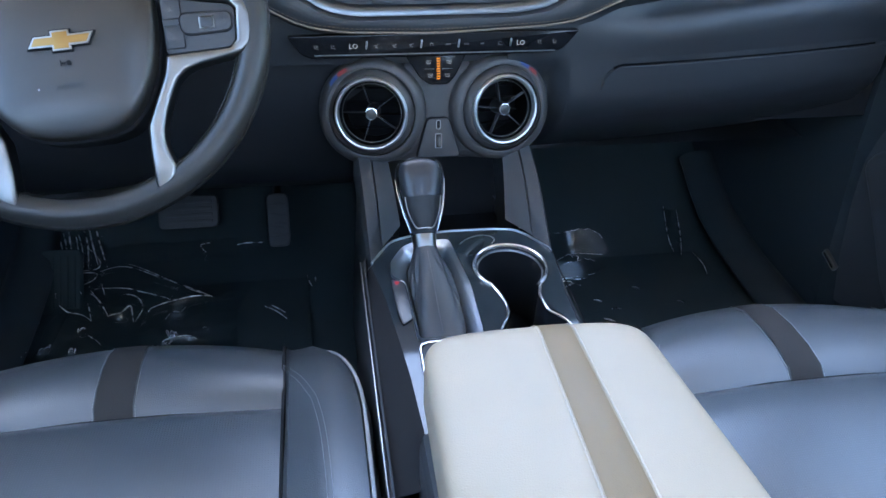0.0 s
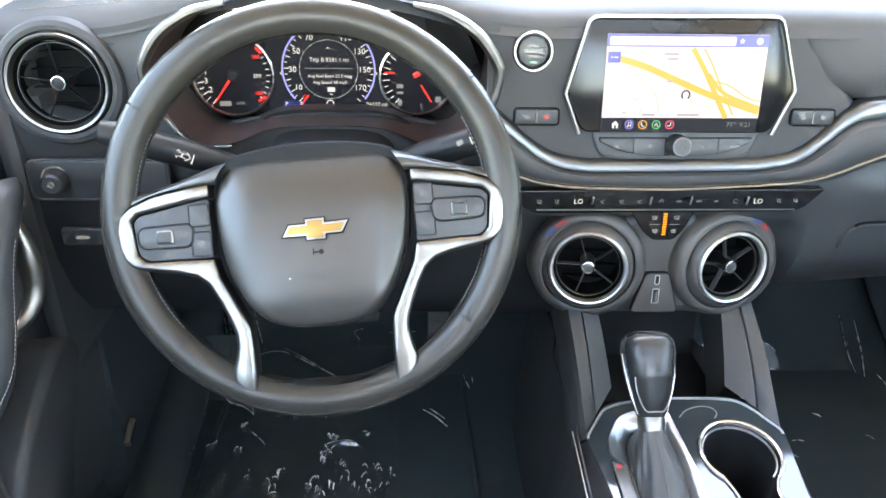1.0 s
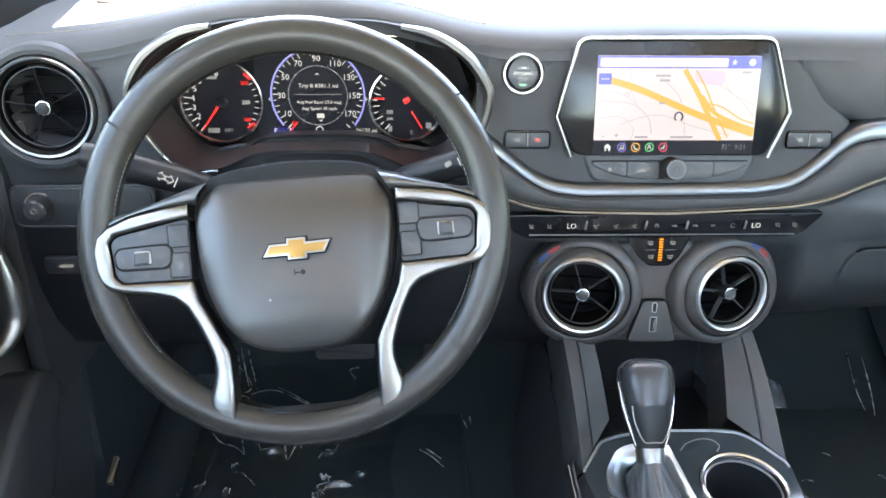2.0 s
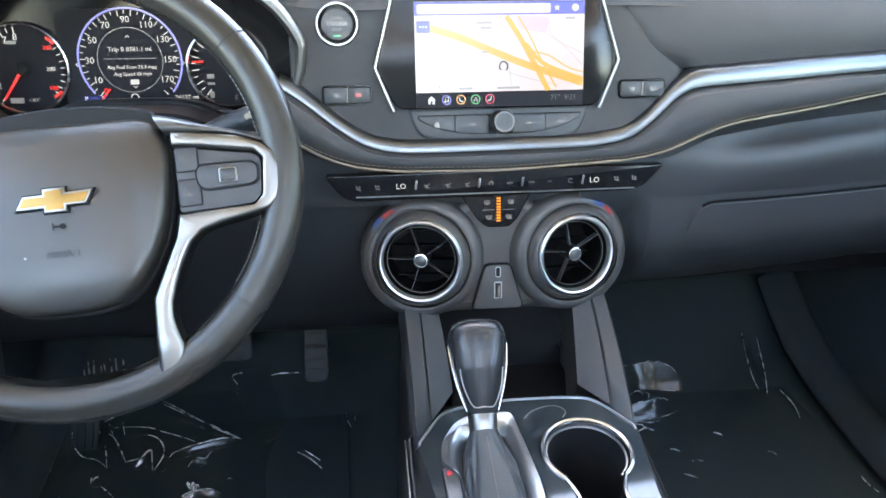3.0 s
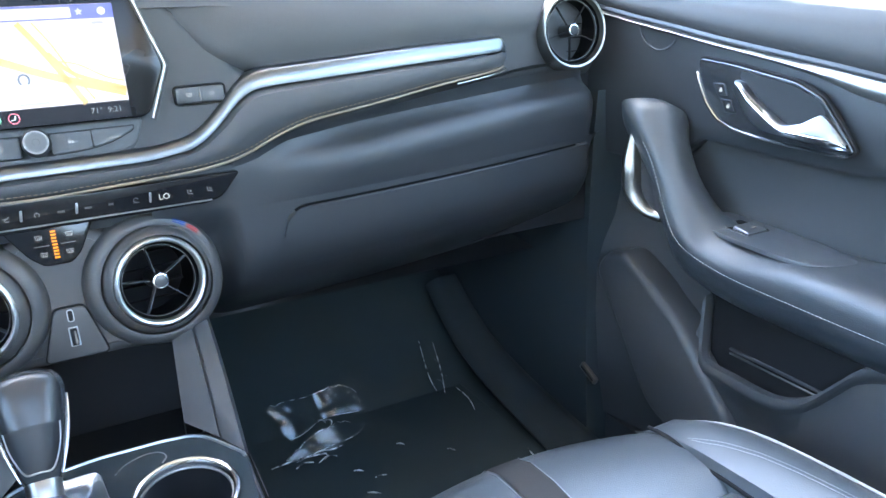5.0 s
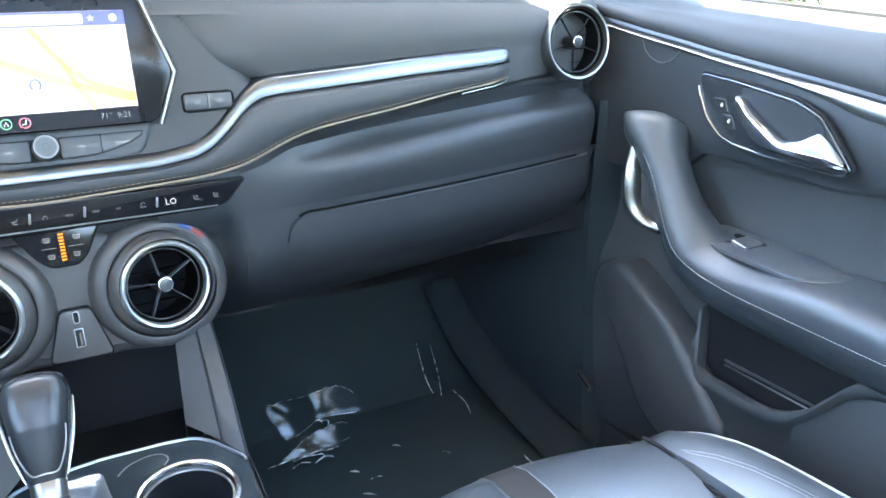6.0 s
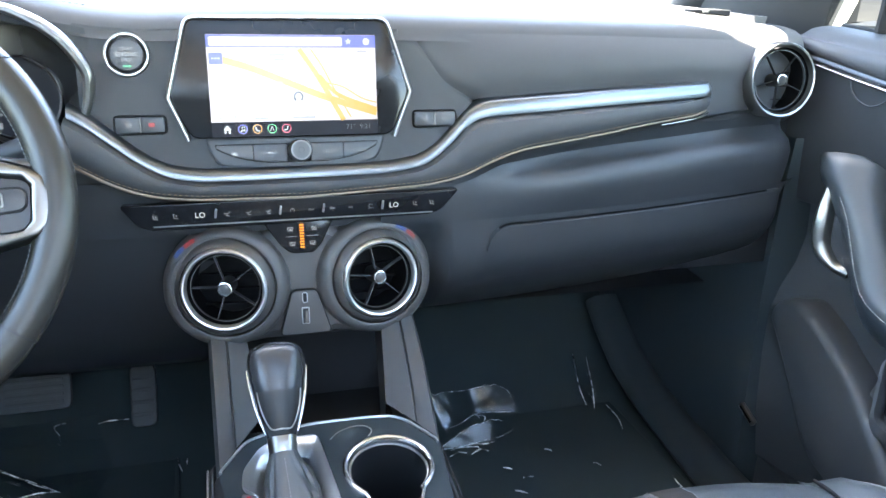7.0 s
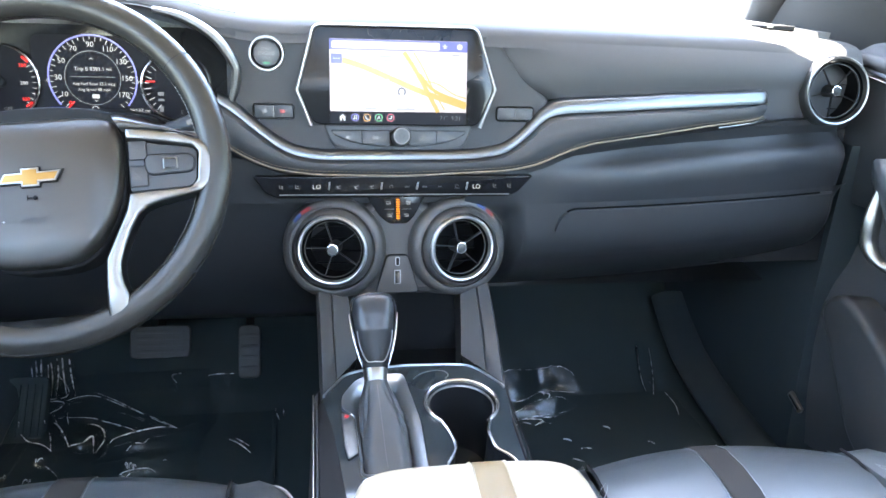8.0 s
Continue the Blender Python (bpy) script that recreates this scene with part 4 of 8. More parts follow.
# ---- switches round the display ----
keys = thing("media_keys", (0, 0.02, 0.73), "row of black media keys with a silver turning knob", "media controls")
L = under(keys)
K = pose(0.0015, 0.031, 0.733, 76, 0, 0)
part("tray", slab(rounded([(-0.098, 0.016), (-0.086, -0.014), (-0.06, -0.019), (0.06, -0.019), (0.086, -0.014), (0.098, 0.016)], 0.01), 0.02, 0.004), LOWER, keys, "slim raised key tray", L @ K @ pose(0, 0, 0.003))
part("key_recess", slab(rounded([(-0.0872, 0.0077), (-0.0855, 0.0022), (-0.070, -0.0052), (-0.058, -0.0089), (-0.045, -0.0114), (-0.03, -0.0132), (0.03, -0.0132), (0.045, -0.0114), (0.058, -0.0089), (0.070, -0.0052), (0.0855, 0.0022), (0.0872, 0.0077)], 0.002), 0.004), MATT, keys, "", L @ K @ pose(0, 0, 0.0042))
cuts = [(-0.0855, -0.0482), (-0.0478, -0.0125), (0.0125, 0.0478), (0.0482, 0.0855)]
for k, (a, b) in enumerate(cuts):
    lo = lambda x: -0.0125 + 0.0165 * (abs(x) / 0.086) ** 3.2
    hi = 0.0065
    out = [(a, hi), (a, lo(a))] + [(x, lo(x)) for x in steps(a, b, 6)[1:-1]] + [(b, lo(b)), (b, hi)]
    key = part("key", slab(rounded(out, 0.002, 2), 0.006, 0.0006), LOWER, keys, "", L @ K @ pose(0, 0, 0.0068))
    skip = joined(*[slab([(s * (d - 0.0014), 0.0018), (s * (d - 0.0014), -0.0018), (s * (d + 0.0016), 0)][::s], 0.0004) for d in (-0.0016, 0.0016) for s in ((-1,) if k == 1 else (1,))], block(*((-0.0040, -0.0034) if k == 1 else (0.0034, 0.0040)), -0.0018, 0.0018, -0.0004, 0)) if k in (1, 2) else None
    mark = slab([(0.7 * x, 0.7 * y) for x, y in house], 0.0004) if k == 0 else skip or joined(*[block(-0.0062 + 0.0026 * j, -0.0044 + 0.0026 * j, -0.0010, 0.0010, -0.0004, 0) for j in range(5)])
    part("key_mark", mark, MARK, key, "", L @ K @ pose((a + b) / 2, -0.0025, 0.0073))
knob = part("knob", lathe([(0.0085, 0.0215), (0.0105, 0.0215), (0.0118, 0.019), (0.0125, 0.0), (0.0135, -0.002)], 40), KNOBMETAL, keys, "ribbed silver knob", L @ K @ pose(0.001, -0.001, 0.003))
part("knob_face", slab(circle(0.0088, 32), 0.002), LOWER, knob, "", L @ K @ pose(0.001, -0.001, 0.0245))
part("power_mark", ribbon(arc(0.003, -60, 240, 18), 0.0007, 0.0003), DIM, knob, "", L @ K @ pose(0.001, -0.001, 0.0249))


def switch_pair(x, name, label, red):
    t = thing(name, (x, 0.036, 0.763), label, "switch")
    L = under(t)
    P = pose(x, 0.0345, 0.763, 80.4, 0, 0)
    part("surround", rim(oblong(0.052, 0.0205, 0.006), 0.0022, 0.008), GLOSS, t, "", L @ P @ pose(0, 0, 0.001))
    for s in (-1, 1):
        k = part("button", slab(oblong(0.0235, 0.0160, 0.0025, s * 0.012), 0.006, 0.0012), BUTTON, t, "", L @ P @ pose(0, 0, 0.0018))
        part("mark", slab(oblong(0.006, 0.004, 0.001), 0.0004), REDMARK if red and s > 0 else DIM, k, "", L @ P @ pose(s * 0.011, 0, 0.0022))
    part("divider", block(-0.0006, 0.0006, -0.007, 0.007, 0, 0.0026), DIM, t, "", L @ P)


switch_pair(-0.1565, "hazard_switch", "black button pair with a red hazard mark", True)
switch_pair(0.155, "park_assist_switch", "black button pair with faint white marks", False)

start = thing("start_button", (-0.1635, 0.047, 0.832), "round engine start button in a chrome ring", "start button")
L = under(start)
P = pose(-0.1635, 0.0465, 0.832, 80.4, 0, 0)
part("chrome_ring", lathe([(0.0222, -0.003), (0.0220, 0.002), (0.0210, 0.0042), (0.0192, 0.0042), (0.0180, 0.002), (0.0178, -0.003)], 48), EDGE, start, "", L @ P)
part("cap", lathe([(0.0, 0.0035), (0.012, 0.0035), (0.0155, 0.003), (0.0172, 0.001), (0.0175, -0.003)], 40), BUTTON, start, "", L @ P)
for y, t, s in ((0.0055, "START", 0.0042), (0.0, "ENGINE", 0.0058), (-0.0055, "STOP", 0.0042)):
    part("lettering", words(t, s, 0.0002), WHITE, start, "", L @ P @ pose(0, y, 0.0039))
part("lamp", slab(oblong(0.008, 0.0022, 0.001), 0.0006), glow("green_lamp", (0.2, 0.9, 0.5), 0.5), start, "", L @ P @ pose(0, -0.0115, 0.0042))

# ---- climate strip ----
climate = thing("climate_panel", (0, 0.01, 0.66), "glossy black climate control strip with white icons", "climate controls")
L = under(climate)
C = pose(-0.002, 0.0105, 0.668, 88, 0, 0)
part("strip", slab(rounded([(-0.182, 0.016), (-0.165, -0.0070), (-0.150, -0.0122), (0.146, -0.0102), (0.161, -0.0055), (0.182, 0.018)], 0.005), 0.012, 0.0015), GLOSS, climate, "", L @ C)
part("chrome_line", block(-0.150, 0.150, -0.0078, -0.0066, 0, 0.0016), SATIN, climate, "", L @ C)
px = [-0.1475, -0.1275, -0.1030, -0.0755, -0.0532, -0.0327, -0.0075, 0.0133, 0.0365, 0.0564, 0.0787, 0.1050, 0.1296, 0.1490]
ring_of = lambda r, a, b: ribbon([(r * math.cos(radians(q)), r * math.sin(radians(q))) for q in steps(a, b, 12)], 0.0008, 0.0004)
chair = lambda: ribbon([(-0.0022, 0.0028), (-0.0016, -0.0014), (0.0018, -0.0016), (0.0024, -0.0026)], 0.0009, 0.0004)
heat = lambda: joined(chair(), *[ribbon([(x, -0.0004), (x + 0.0005, 0.0010), (x, 0.0022)], 0.0006, 0.0004) for x in (0.0, 0.0014)])
blow = lambda a: joined(ribbon([(-0.0030, 0.0006), (0.0010, 0.0006), (0.0026, 0.0024)], 0.0008, 0.0004), ribbon([(-0.0016, -0.0006), (-0.0004, -0.0020), (0.0022, -0.0020)], 0.0009, 0.0004), moved(ribbon([(-0.0010, 0.0010), (0.0004, 0), (-0.0010, -0.0010)], 0.0007, 0.0004), Matrix.Rotation(radians(a), 4, "Z")))
bar_text = lambda w: joined(*[block(-w / 2 + 0.0016 * k, -w / 2 + 0.0016 * k + 0.0011, -0.0011, 0.0011, 0, 0.0004) for k in range(int(w / 0.0016))])
icons = [heat, lambda: joined(chair(), slab(circle(0.0010, 10, 0.0008, 0.0012), 0.0004)), None, lambda: blow(40), lambda: blow(0), lambda: blow(-50), lambda: joined(ring_of(0.0021, -50, 230), block(-0.0004, 0.0004, 0.0008, 0.0028, 0, 0.0004)),
         lambda: bar_text(0.0068), lambda: bar_text(0.0068), lambda: bar_text(0.005), lambda: joined(ring_of(0.0022, 20, 300), block(-0.003, 0.003, -0.0026, -0.0019, 0, 0.0004)), None, lambda: joined(chair(), slab(circle(0.0010, 10, 0.0008, 0.0012), 0.0004)), heat]
for k, x in enumerate(px):
    if icons[k] is None:
        part("temperature", words("LO", 0.0084, 0.0003), WHITE, climate, "", L @ C @ pose(x, 0.003, 0.0008))
    else:
        part("icon", icons[k](), FAINT if 6 < k < 11 else DIM, climate, "", L @ C @ pose(x, 0.0025 + 0.004 * (x + 0.15), 0.0006))
for x in (-0.0873, -0.0203, 0.0262, 0.0918):
    part("toggle", moved(block(-0.0011, 0.0011, -0.0045, 0.0055, 0, 0.003, 0.0008), pose(0, 0, 0, 0, 0, -8)), SATIN, climate, "", L @ C @ pose(x, 0.0040, 0.0005))

def plate_with_holes(outline, holes, thick):
    """A plate with holes through it."""
    bm = bmesh.new()
    loops = []
    for line in [outline] + holes:
        vs = [bm.verts.new((p[0], p[1], 0)) for p in line]
        loops.append([bm.edges.new((vs[k], vs[(k + 1) % len(vs)])) for k in range(len(vs))])
    bmesh.ops.triangle_fill(bm, use_beauty=True, use_dissolve=False, edges=[e for l in loops for e in l], normal=(0, 0, 1))
    ex = bmesh.ops.extrude_face_region(bm, geom=bm.faces[:])
    for v in ex["geom"]:
        if isinstance(v, bmesh.types.BMVert):
            v.co.z -= thick
    return bm


# ---- pod with the two middle vents ----
pod = thing("vent_pod", (0, 0.03, 0.55), "grey-brown plastic housing of the two round centre vents", "vent housing")
L = under(pod)
PO = pose(0, 0.006, 0.583, 82, 0, 0)
ra, cx = 0.0675, 0.0835
hull = [(-cx + ra * math.cos(radians(a)), ra * math.sin(radians(a))) for a in steps(60, 270, 24)] + [(-0.045, -0.0625), (0.045, -0.0625)] + [(cx + ra * math.cos(radians(a)), ra * math.sin(radians(a))) for a in steps(-90, 120, 24)] + [(0.03, 0.070), (-0.03, 0.070)]
bores = [[(s * 0.0865 + 0.0555 * math.cos(2 * math.pi * k / 48), 0.004 + 0.0555 * math.sin(2 * math.pi * k / 48)) for k in range(48)] for s in (-1, 1)]
body = slab(hull, 0.075, 0.012)
bmesh.ops.delete(body, geom=[f for f in body.faces if len(f.verts) > 4], context="FACES_ONLY")
part("body", body, POD, pod, "", L @ PO @ pose(0, 0, -0.010))
part("face", plate_with_holes([tuple(p) for p in shrink(hull, 0.0122)], bores, 0.004), POD, pod, "front face with two round bores", L @ PO @ pose(0, 0, -0.0101))
for s in (-1, 1):
    V = PO @ pose(s * 0.0865, 0.004, 0.0, 0, s * 11, 0)
    part("collar", lathe([(0.0690, -0.030), (0.0688, -0.016), (0.0675, -0.010), (0.0650, -0.0062), (0.0615, -0.0040), (0.0580, -0.0030), (0.0563, -0.0036), (0.0556, -0.0060), (0.0555, -0.02)], 72), POD, pod, "soft round collar of the vent", L @ V)
    part("seat_ring", lathe([(0.0546, -0.020), (0.0546, -0.0060), (0.0538, -0.0035), (0.0510, 0.0010), (0.0485, 0.0040), (0.0472, 0.0048), (0.0468, 0.0)], 72), POD, pod, "", L @ V)
    # printed heat marks, brightened by a faint glow in their colour
    for dy, mat in ((0.0, BLUEMARK), (1.0, REDMARK)):
        a = radians(90 + (48 if s < 0 else -40) - dy * 14) if s < 0 else radians(62 - dy * 14)
        for r in (0.0606, 0.0628):
            part("heat_mark", ribbon([(r * math.cos(a + q), r * math.sin(a + q)) for q in steps(-0.11, 0.11, 6)], 0.0011, 0.0004), mat, pod, "", L @ V @ pose(0, 0, -0.0030 if r < 0.062 else -0.0040))
# ports and the warm-amber fan lamp between the vents
usb = part("port_plate", slab(rounded([(-0.0285, -0.056), (0.0285, -0.056), (0.0135, -0.006), (-0.0135, -0.006)], 0.006, 4), 0.012, 0.001), POD, pod, "warm grey plate with two sockets", L @ PO @ pose(0, 0, -0.002))
part("port_gap", rim(rounded([(-0.030, -0.0575), (0.030, -0.0575), (0.0145, -0.0045), (-0.0145, -0.0045)], 0.0065, 4), 0.0014, 0.006), MATT, usb, "", L @ PO @ pose(0, 0, -0.0022))
part("usb_frame", rim(oblong(0.0090, 0.0195, 0.0015, 0, -0.0345), 0.0014, 0.003), PALE, usb, "", L @ PO @ pose(0, 0, -0.0008))
part("usb_socket", slab(oblong(0.0060, 0.0170, 0.0008, 0, -0.0355), 0.001), MATT, usb, "", L @ PO @ pose(0, 0, -0.0012))
# the tongue is no lamp: a dim glow brightens it
part("usb_tongue", slab(oblong(0.0018, 0.0130, 0.0004, 0.001, -0.0355), 0.001), DIM, usb, "", L @ PO @ pose(0, 0, -0.0009))
part("usb_c_frame", rim(oblong(0.0062, 0.0125, 0.0030, 0, -0.0135), 0.0010, 0.003), PALE, usb, "", L @ PO @ pose(0, 0, -0.0008))
part("usb_c_socket", slab(oblong(0.0040, 0.0105, 0.0019, 0, -0.0135), 0.001), MATT, usb, "", L @ PO @ pose(0, 0, -0.0012))
fan = part("fan_panel", slab(rounded([(-0.042, 0.076), (-0.024, 0.048), (-0.012, 0.038), (0.012, 0.038), (0.022, 0.048), (0.036, 0.076)], 0.004, 3), 0.012, 0.001), GLOSS, pod, "small black panel with an amber bar", L @ PO @ pose(0, 0, 0.000))
for k in range(9):
    part("amber_bar", block(-0.0022, 0.0022, 0.0445 + 0.0031 * k, 0.0461 + 0.0031 * k, 0, 0.0006), AMBER, fan, "", L @ PO @ pose(0, 0, 0.0005))
for x, y in ((-0.0125, 0.066), (0.0135, 0.066), (-0.0105, 0.0495), (0.0115, 0.0495)):
    screen_line = ribbon([(-0.0030, 0.0016), (0.0030, 0.0016), (0.0024, -0.0018), (-0.0024, -0.0018), (-0.0030, 0.0016)], 0.0006, 0.0004)
    heat_lines = [ribbon([(d, -0.0026), (d + 0.0005, -0.0008), (d - 0.0003, 0.0008)], 0.0006, 0.0004) for d in (-0.0012, 0.0004, 0.0018)]
    part("fan_mark", joined(screen_line, *heat_lines), MARK, fan, "", L @ PO @ pose(x, y, 0.0009))
part("fan_rule", joined(block(-0.018, -0.005, 0.0573, 0.0579, 0, 0.0005), block(0.005, 0.018, 0.0573, 0.0579, 0, 0.0005)), DIM, fan, "", L @ PO @ pose(0, 0, 0.0006))


# ---- round vents ----
def vent(at, r, label, wide, turn):
    t = thing("air_vent", at.translation, label, "air vent", "round air vents")
    m = under(t) @ at
    if wide:
        ring = [(r, -0.035), (r, -0.006), (r - 0.001, 0.001), (r - 0.0022, 0.0026), (r - 0.0046, 0.0018), (r * 0.865, -0.005), (r * 0.855, -0.009), (r * 0.85, -0.02)]
    else:
        ring = [(r, -0.015), (r, 0.0), (r - 0.001, 0.0025), (r - 0.0028, 0.0042), (r - 0.0044, 0.0036), (r - 0.0056, 0.0015), (r - 0.0060, -0.001), (r - 0.0060, -0.02)]
    part("chrome_ring", lathe(ring, 72), SATIN if wide else RINGCHROME, t, "polished ring", m)
    i = r * 0.85 if wide else r - 0.0060
    part("barrel", lathe([(i, -0.004), (i * 0.97, -0.008), (i * 0.95, -0.05), (0.0, -0.05)], 48), BLACK, t, "", m)
    part("inner_ring", lathe([(i * 0.925, -0.010), (i * 0.925, -0.006), (i * 0.905, -0.006), (i * 0.905, -0.010), (i * 0.925, -0.010)], 48), KNOBMETAL if not wide else PLASTIC, t, "", m)
    for k in range(5):
        a = radians(72 * k + turn)
        part("vane", moved(block(0.008, i * 0.92, -0.0004, 0.0004, -0.018 if not wide else -0.014, -0.010), m @ Matrix.Rotation(a, 4, "Z")), MATT if wide else LOWER, t)
    for k in range(4):
        part("louvre", moved(block(-i * 0.85, i * 0.85, -0.0006, 0.0006, -0.046, -0.036), m @ Matrix.Translation((0, (k - 1.5) * i * 0.42, 0))), BLACK, t)
    if wide and at.translation.x < 0:
        part("bezel", lathe([(r + 0.014, -0.016), (r + 0.0135, -0.008), (r + 0.011, -0.003), (r + 0.006, -0.0008), (r + 0.0015, -0.002), (r + 0.0006, -0.010)], 64), SKIN, t, "soft dark bezel round the vent", m)
    part("hub", lathe([(0.0, -0.002), (0.006, -0.002), (0.0075, -0.003), (0.0085, -0.012), (0.009, -0.03)], 28), KNOBMETAL if not wide else STALK, t, "", m)
    part("hub_ring", lathe([(0.0074, -0.003), (0.0078, -0.0015), (0.0066, -0.0012), (0.0060, -0.003)], 28), CHROME, t, "", m)
    return t


vent(PO @ pose(-0.0865, 0.004, 0.004, 0, -11, 0), 0.0468, "round air vent with a chrome ring and five thin vanes", False, 36)
vent(PO @ pose(0.0865, 0.004, 0.004, 0, 11, 0), 0.0458, "round air vent with a chrome ring, turned to the passenger", False, 30)
vent(pose(0.662, 0.092, 0.794, 84, 0, 0) @ pose(0, 0, 0, 0, -2, 0), 0.0510, "round outer air vent with a wide satin silver ring", True, 50)
vent(pose(-0.672, 0.045, 0.794, 84, 0, 0) @ pose(0, 0, 0, 0, 3, 0), 0.0545, "round outer air vent beside the driver, wide silver ring", True, 28)


# ---- steering wheel ----
wheel = thing("steering_wheel", (-0.3839, -0.1346, 0.7303), "black leather steering wheel with silver spokes and gold badge", "steering wheel")
WH = pose(0, 0, 0, 64.25, 0, 0) @ pose(0, 0, 0, 0, 0, 4.6)
mm = lambda pts: [(x / 1000, y / 1000) for x, y in pts]
flip = lambda pts: [(-x, y) for x, y in pts][::-1]
R1, r1 = 0.1748, 0.0166


def arc_tube(a0, a1, n, r, R, grow=0.0):
    path = [Vector((R * math.cos(radians(a)), R * math.sin(radians(a)), 0)) for a in steps(a0, a1, n)]
    return tube(path, r, 18, False, 1.0, (0, 0, 1))


# leather rim in four lengths with dark joints between
for a0, a1, label in ((35, 145, "smooth leather upper rim"), (145, 222, "leather side grip"), (222, 320, "smooth leather lower rim"), (320, 395, "leather side grip")):
    rim_part = part("rim", arc_tube(a0 + 0.25, a1 - 0.25, 50, r1, R1), RIMHIDE, wheel, label, WH)
    part("rim_joint", arc_tube(a0 - 0.35, a0 + 0.35, 3, r1 - 0.0009, R1), MATT, rim_part, "", WH)
for a0, a1 in ((150, 218), (323, 388)):
    inner = [((R1 - r1 * 0.96) * math.cos(radians(a)), (R1 - r1 * 0.96) * math.sin(radians(a)), 0.0052) for a in steps(a0, a1, 120)]
    part("stitching", stitches(inner, 0.0042, 0.0030, 0.0006), GREYTHREAD, wheel, "grey hand stitching on the inner rim", WH)
# lower bridge between the legs
low = [(-0.066, -0.146), (-0.03, -0.157), (0.03, -0.157), (0.066, -0.146), (0.070, -0.166), (0.03, -0.179), (-0.03, -0.179), (-0.070, -0.166)]
part("lower_bridge", slab(rounded(low, 0.008, 3), 0.02, 0.006), RIMHIDE, wheel, "smooth leather bridge between the spoke legs", WH @ pose(0, 0, 0.009))

half_hub = mm([(0, 59), (29, 57.5), (54, 54), (70, 49.5), (77, 44), (82, 32), (86, 14), (85, -10), (79, -45), (66, -75), (47, -96), (24, -104), (0, -105)])
hubline = [(p.x, p.y) for p in spline([(x, y, 0) for x, y in half_hub + flip(half_hub)[1:-1]], 120, True)]


def hub_height(x, y):
    """The airbag cover: a flat plate whose top folds back, with sloping flanks and chin."""
    soft = lambda d, w: 0.5 * (d + math.sqrt(d * d + w * w))
    flank = 0.066 + 0.10 * min(0, y + 0.02)
    return 0.0315 - 1.25 * soft(y - 0.030, 0.024) - 0.50 * soft(abs(x) - flank, 0.010) - 0.28 * soft(-0.080 - y, 0.010)


part("hub_shadow_gap", slab([(x * 1.04, y * 1.04 + 0.001) for x, y in hubline], 0.040, 0.004), MATT, wheel, "", WH @ pose(0, 0, 0.002))
rows = [[Vector((x, y, -0.030)) for x, y in hubline]]
for f, sink in ((1.0, 0.0090), (0.994, 0.0055), (0.982, 0.0025), (0.965, 0.0008), (0.94, 0.0), (0.89, 0), (0.83, 0), (0.77, 0), (0.70, 0), (0.62, 0), (0.54, 0), (0.46, 0), (0.38, 0), (0.29, 0), (0.2, 0), (0.1, 0), (0.02, 0)):
    ring = [(x * f, -0.02 + (y + 0.02) * f) for x, y in hubline]
    rows.append([Vector((x, y, hub_height(x, y) - sink)) for x, y in ring])
cover = part("airbag_cover", grid(rows, True, True), HUBSKIN, wheel, "grey-brown moulded airbag cover", WH, 60)
# badge: plain two-armed cross outline in gold with a pale rim
cross = mm([(-23, 5), (-8.2, 5), (-8.2, 9.2), (8.2, 9.2), (8.2, 5), (28.8, 5.5), (23.2, -5), (8.2, -5), (8.2, -9.2), (-8.2, -9.2), (-8.2, -5.2), (-28.8, -5.2)])
BADGE = WH @ pose(0.0034, -0.0172, 0, 0, 0, 0.8)
part("badge_seat", slab([tuple(p) for p in shrink(cross, -0.0011)], 0.002), MATT, wheel, "", BADGE @ pose(0, 0, 0.0300))
badge = part("badge", slab(cross, 0.003, 0.0007), EDGE, wheel, "gold badge with a chrome rim", BADGE @ pose(0, 0, 0.0318))
part("badge_field", slab(shrink(cross, 0.0017), 0.0012, 0.0003), GOLD, badge, "", BADGE @ pose(0, 0, 0.0322))
part("cover_mark", joined(block(-0.0045, 0.0005, -0.0008, 0.0006, 0, 0.0004), block(-0.0045, -0.0036, -0.0025, 0.003, 0, 0.0004), moved(slab(circle(0.0022, 14), 0.0005), pose(0.003, 0, 0.0004))), MATT, cover, "", WH @ pose(0.004, -0.0375, 0.0299))
part("lettering", words("AIRBAG", 0.0072, 0.0002), PLASTIC, cover, "", WH @ pose(0.0048, -0.059, 0.0299))
part("dust_speck", slab(circle(0.0010, 10), 0.0004), PALE, cover, "", WH @ pose(-0.0225, -0.0592, 0.0302))

frame_l = mm([(-90, 30), (-112, 27.5), (-140, 22.5), (-160, 15), (-170, 7), (-174, -5), (-173, -22), (-169.5, -33), (-162, -40), (-146, -44), (-122, -48), (-107, -52.5), (-98, -60), (-90, -75), (-83, -92), (-78.5, -106), (-77.5, -116),
              (-79.5, -127), (-83.5, -139), (-83, -149), (-77, -157), (-67, -162), (-62, -162.5), (-62, -130), (-63.5, -101), (-76, -74), (-86, -54), (-89.5, -38), (-91, -36.5), (-150, -35), (-157, -28), (-160, 1), (-154, 7.5), (-109, 15.5), (-90, 18.5)])


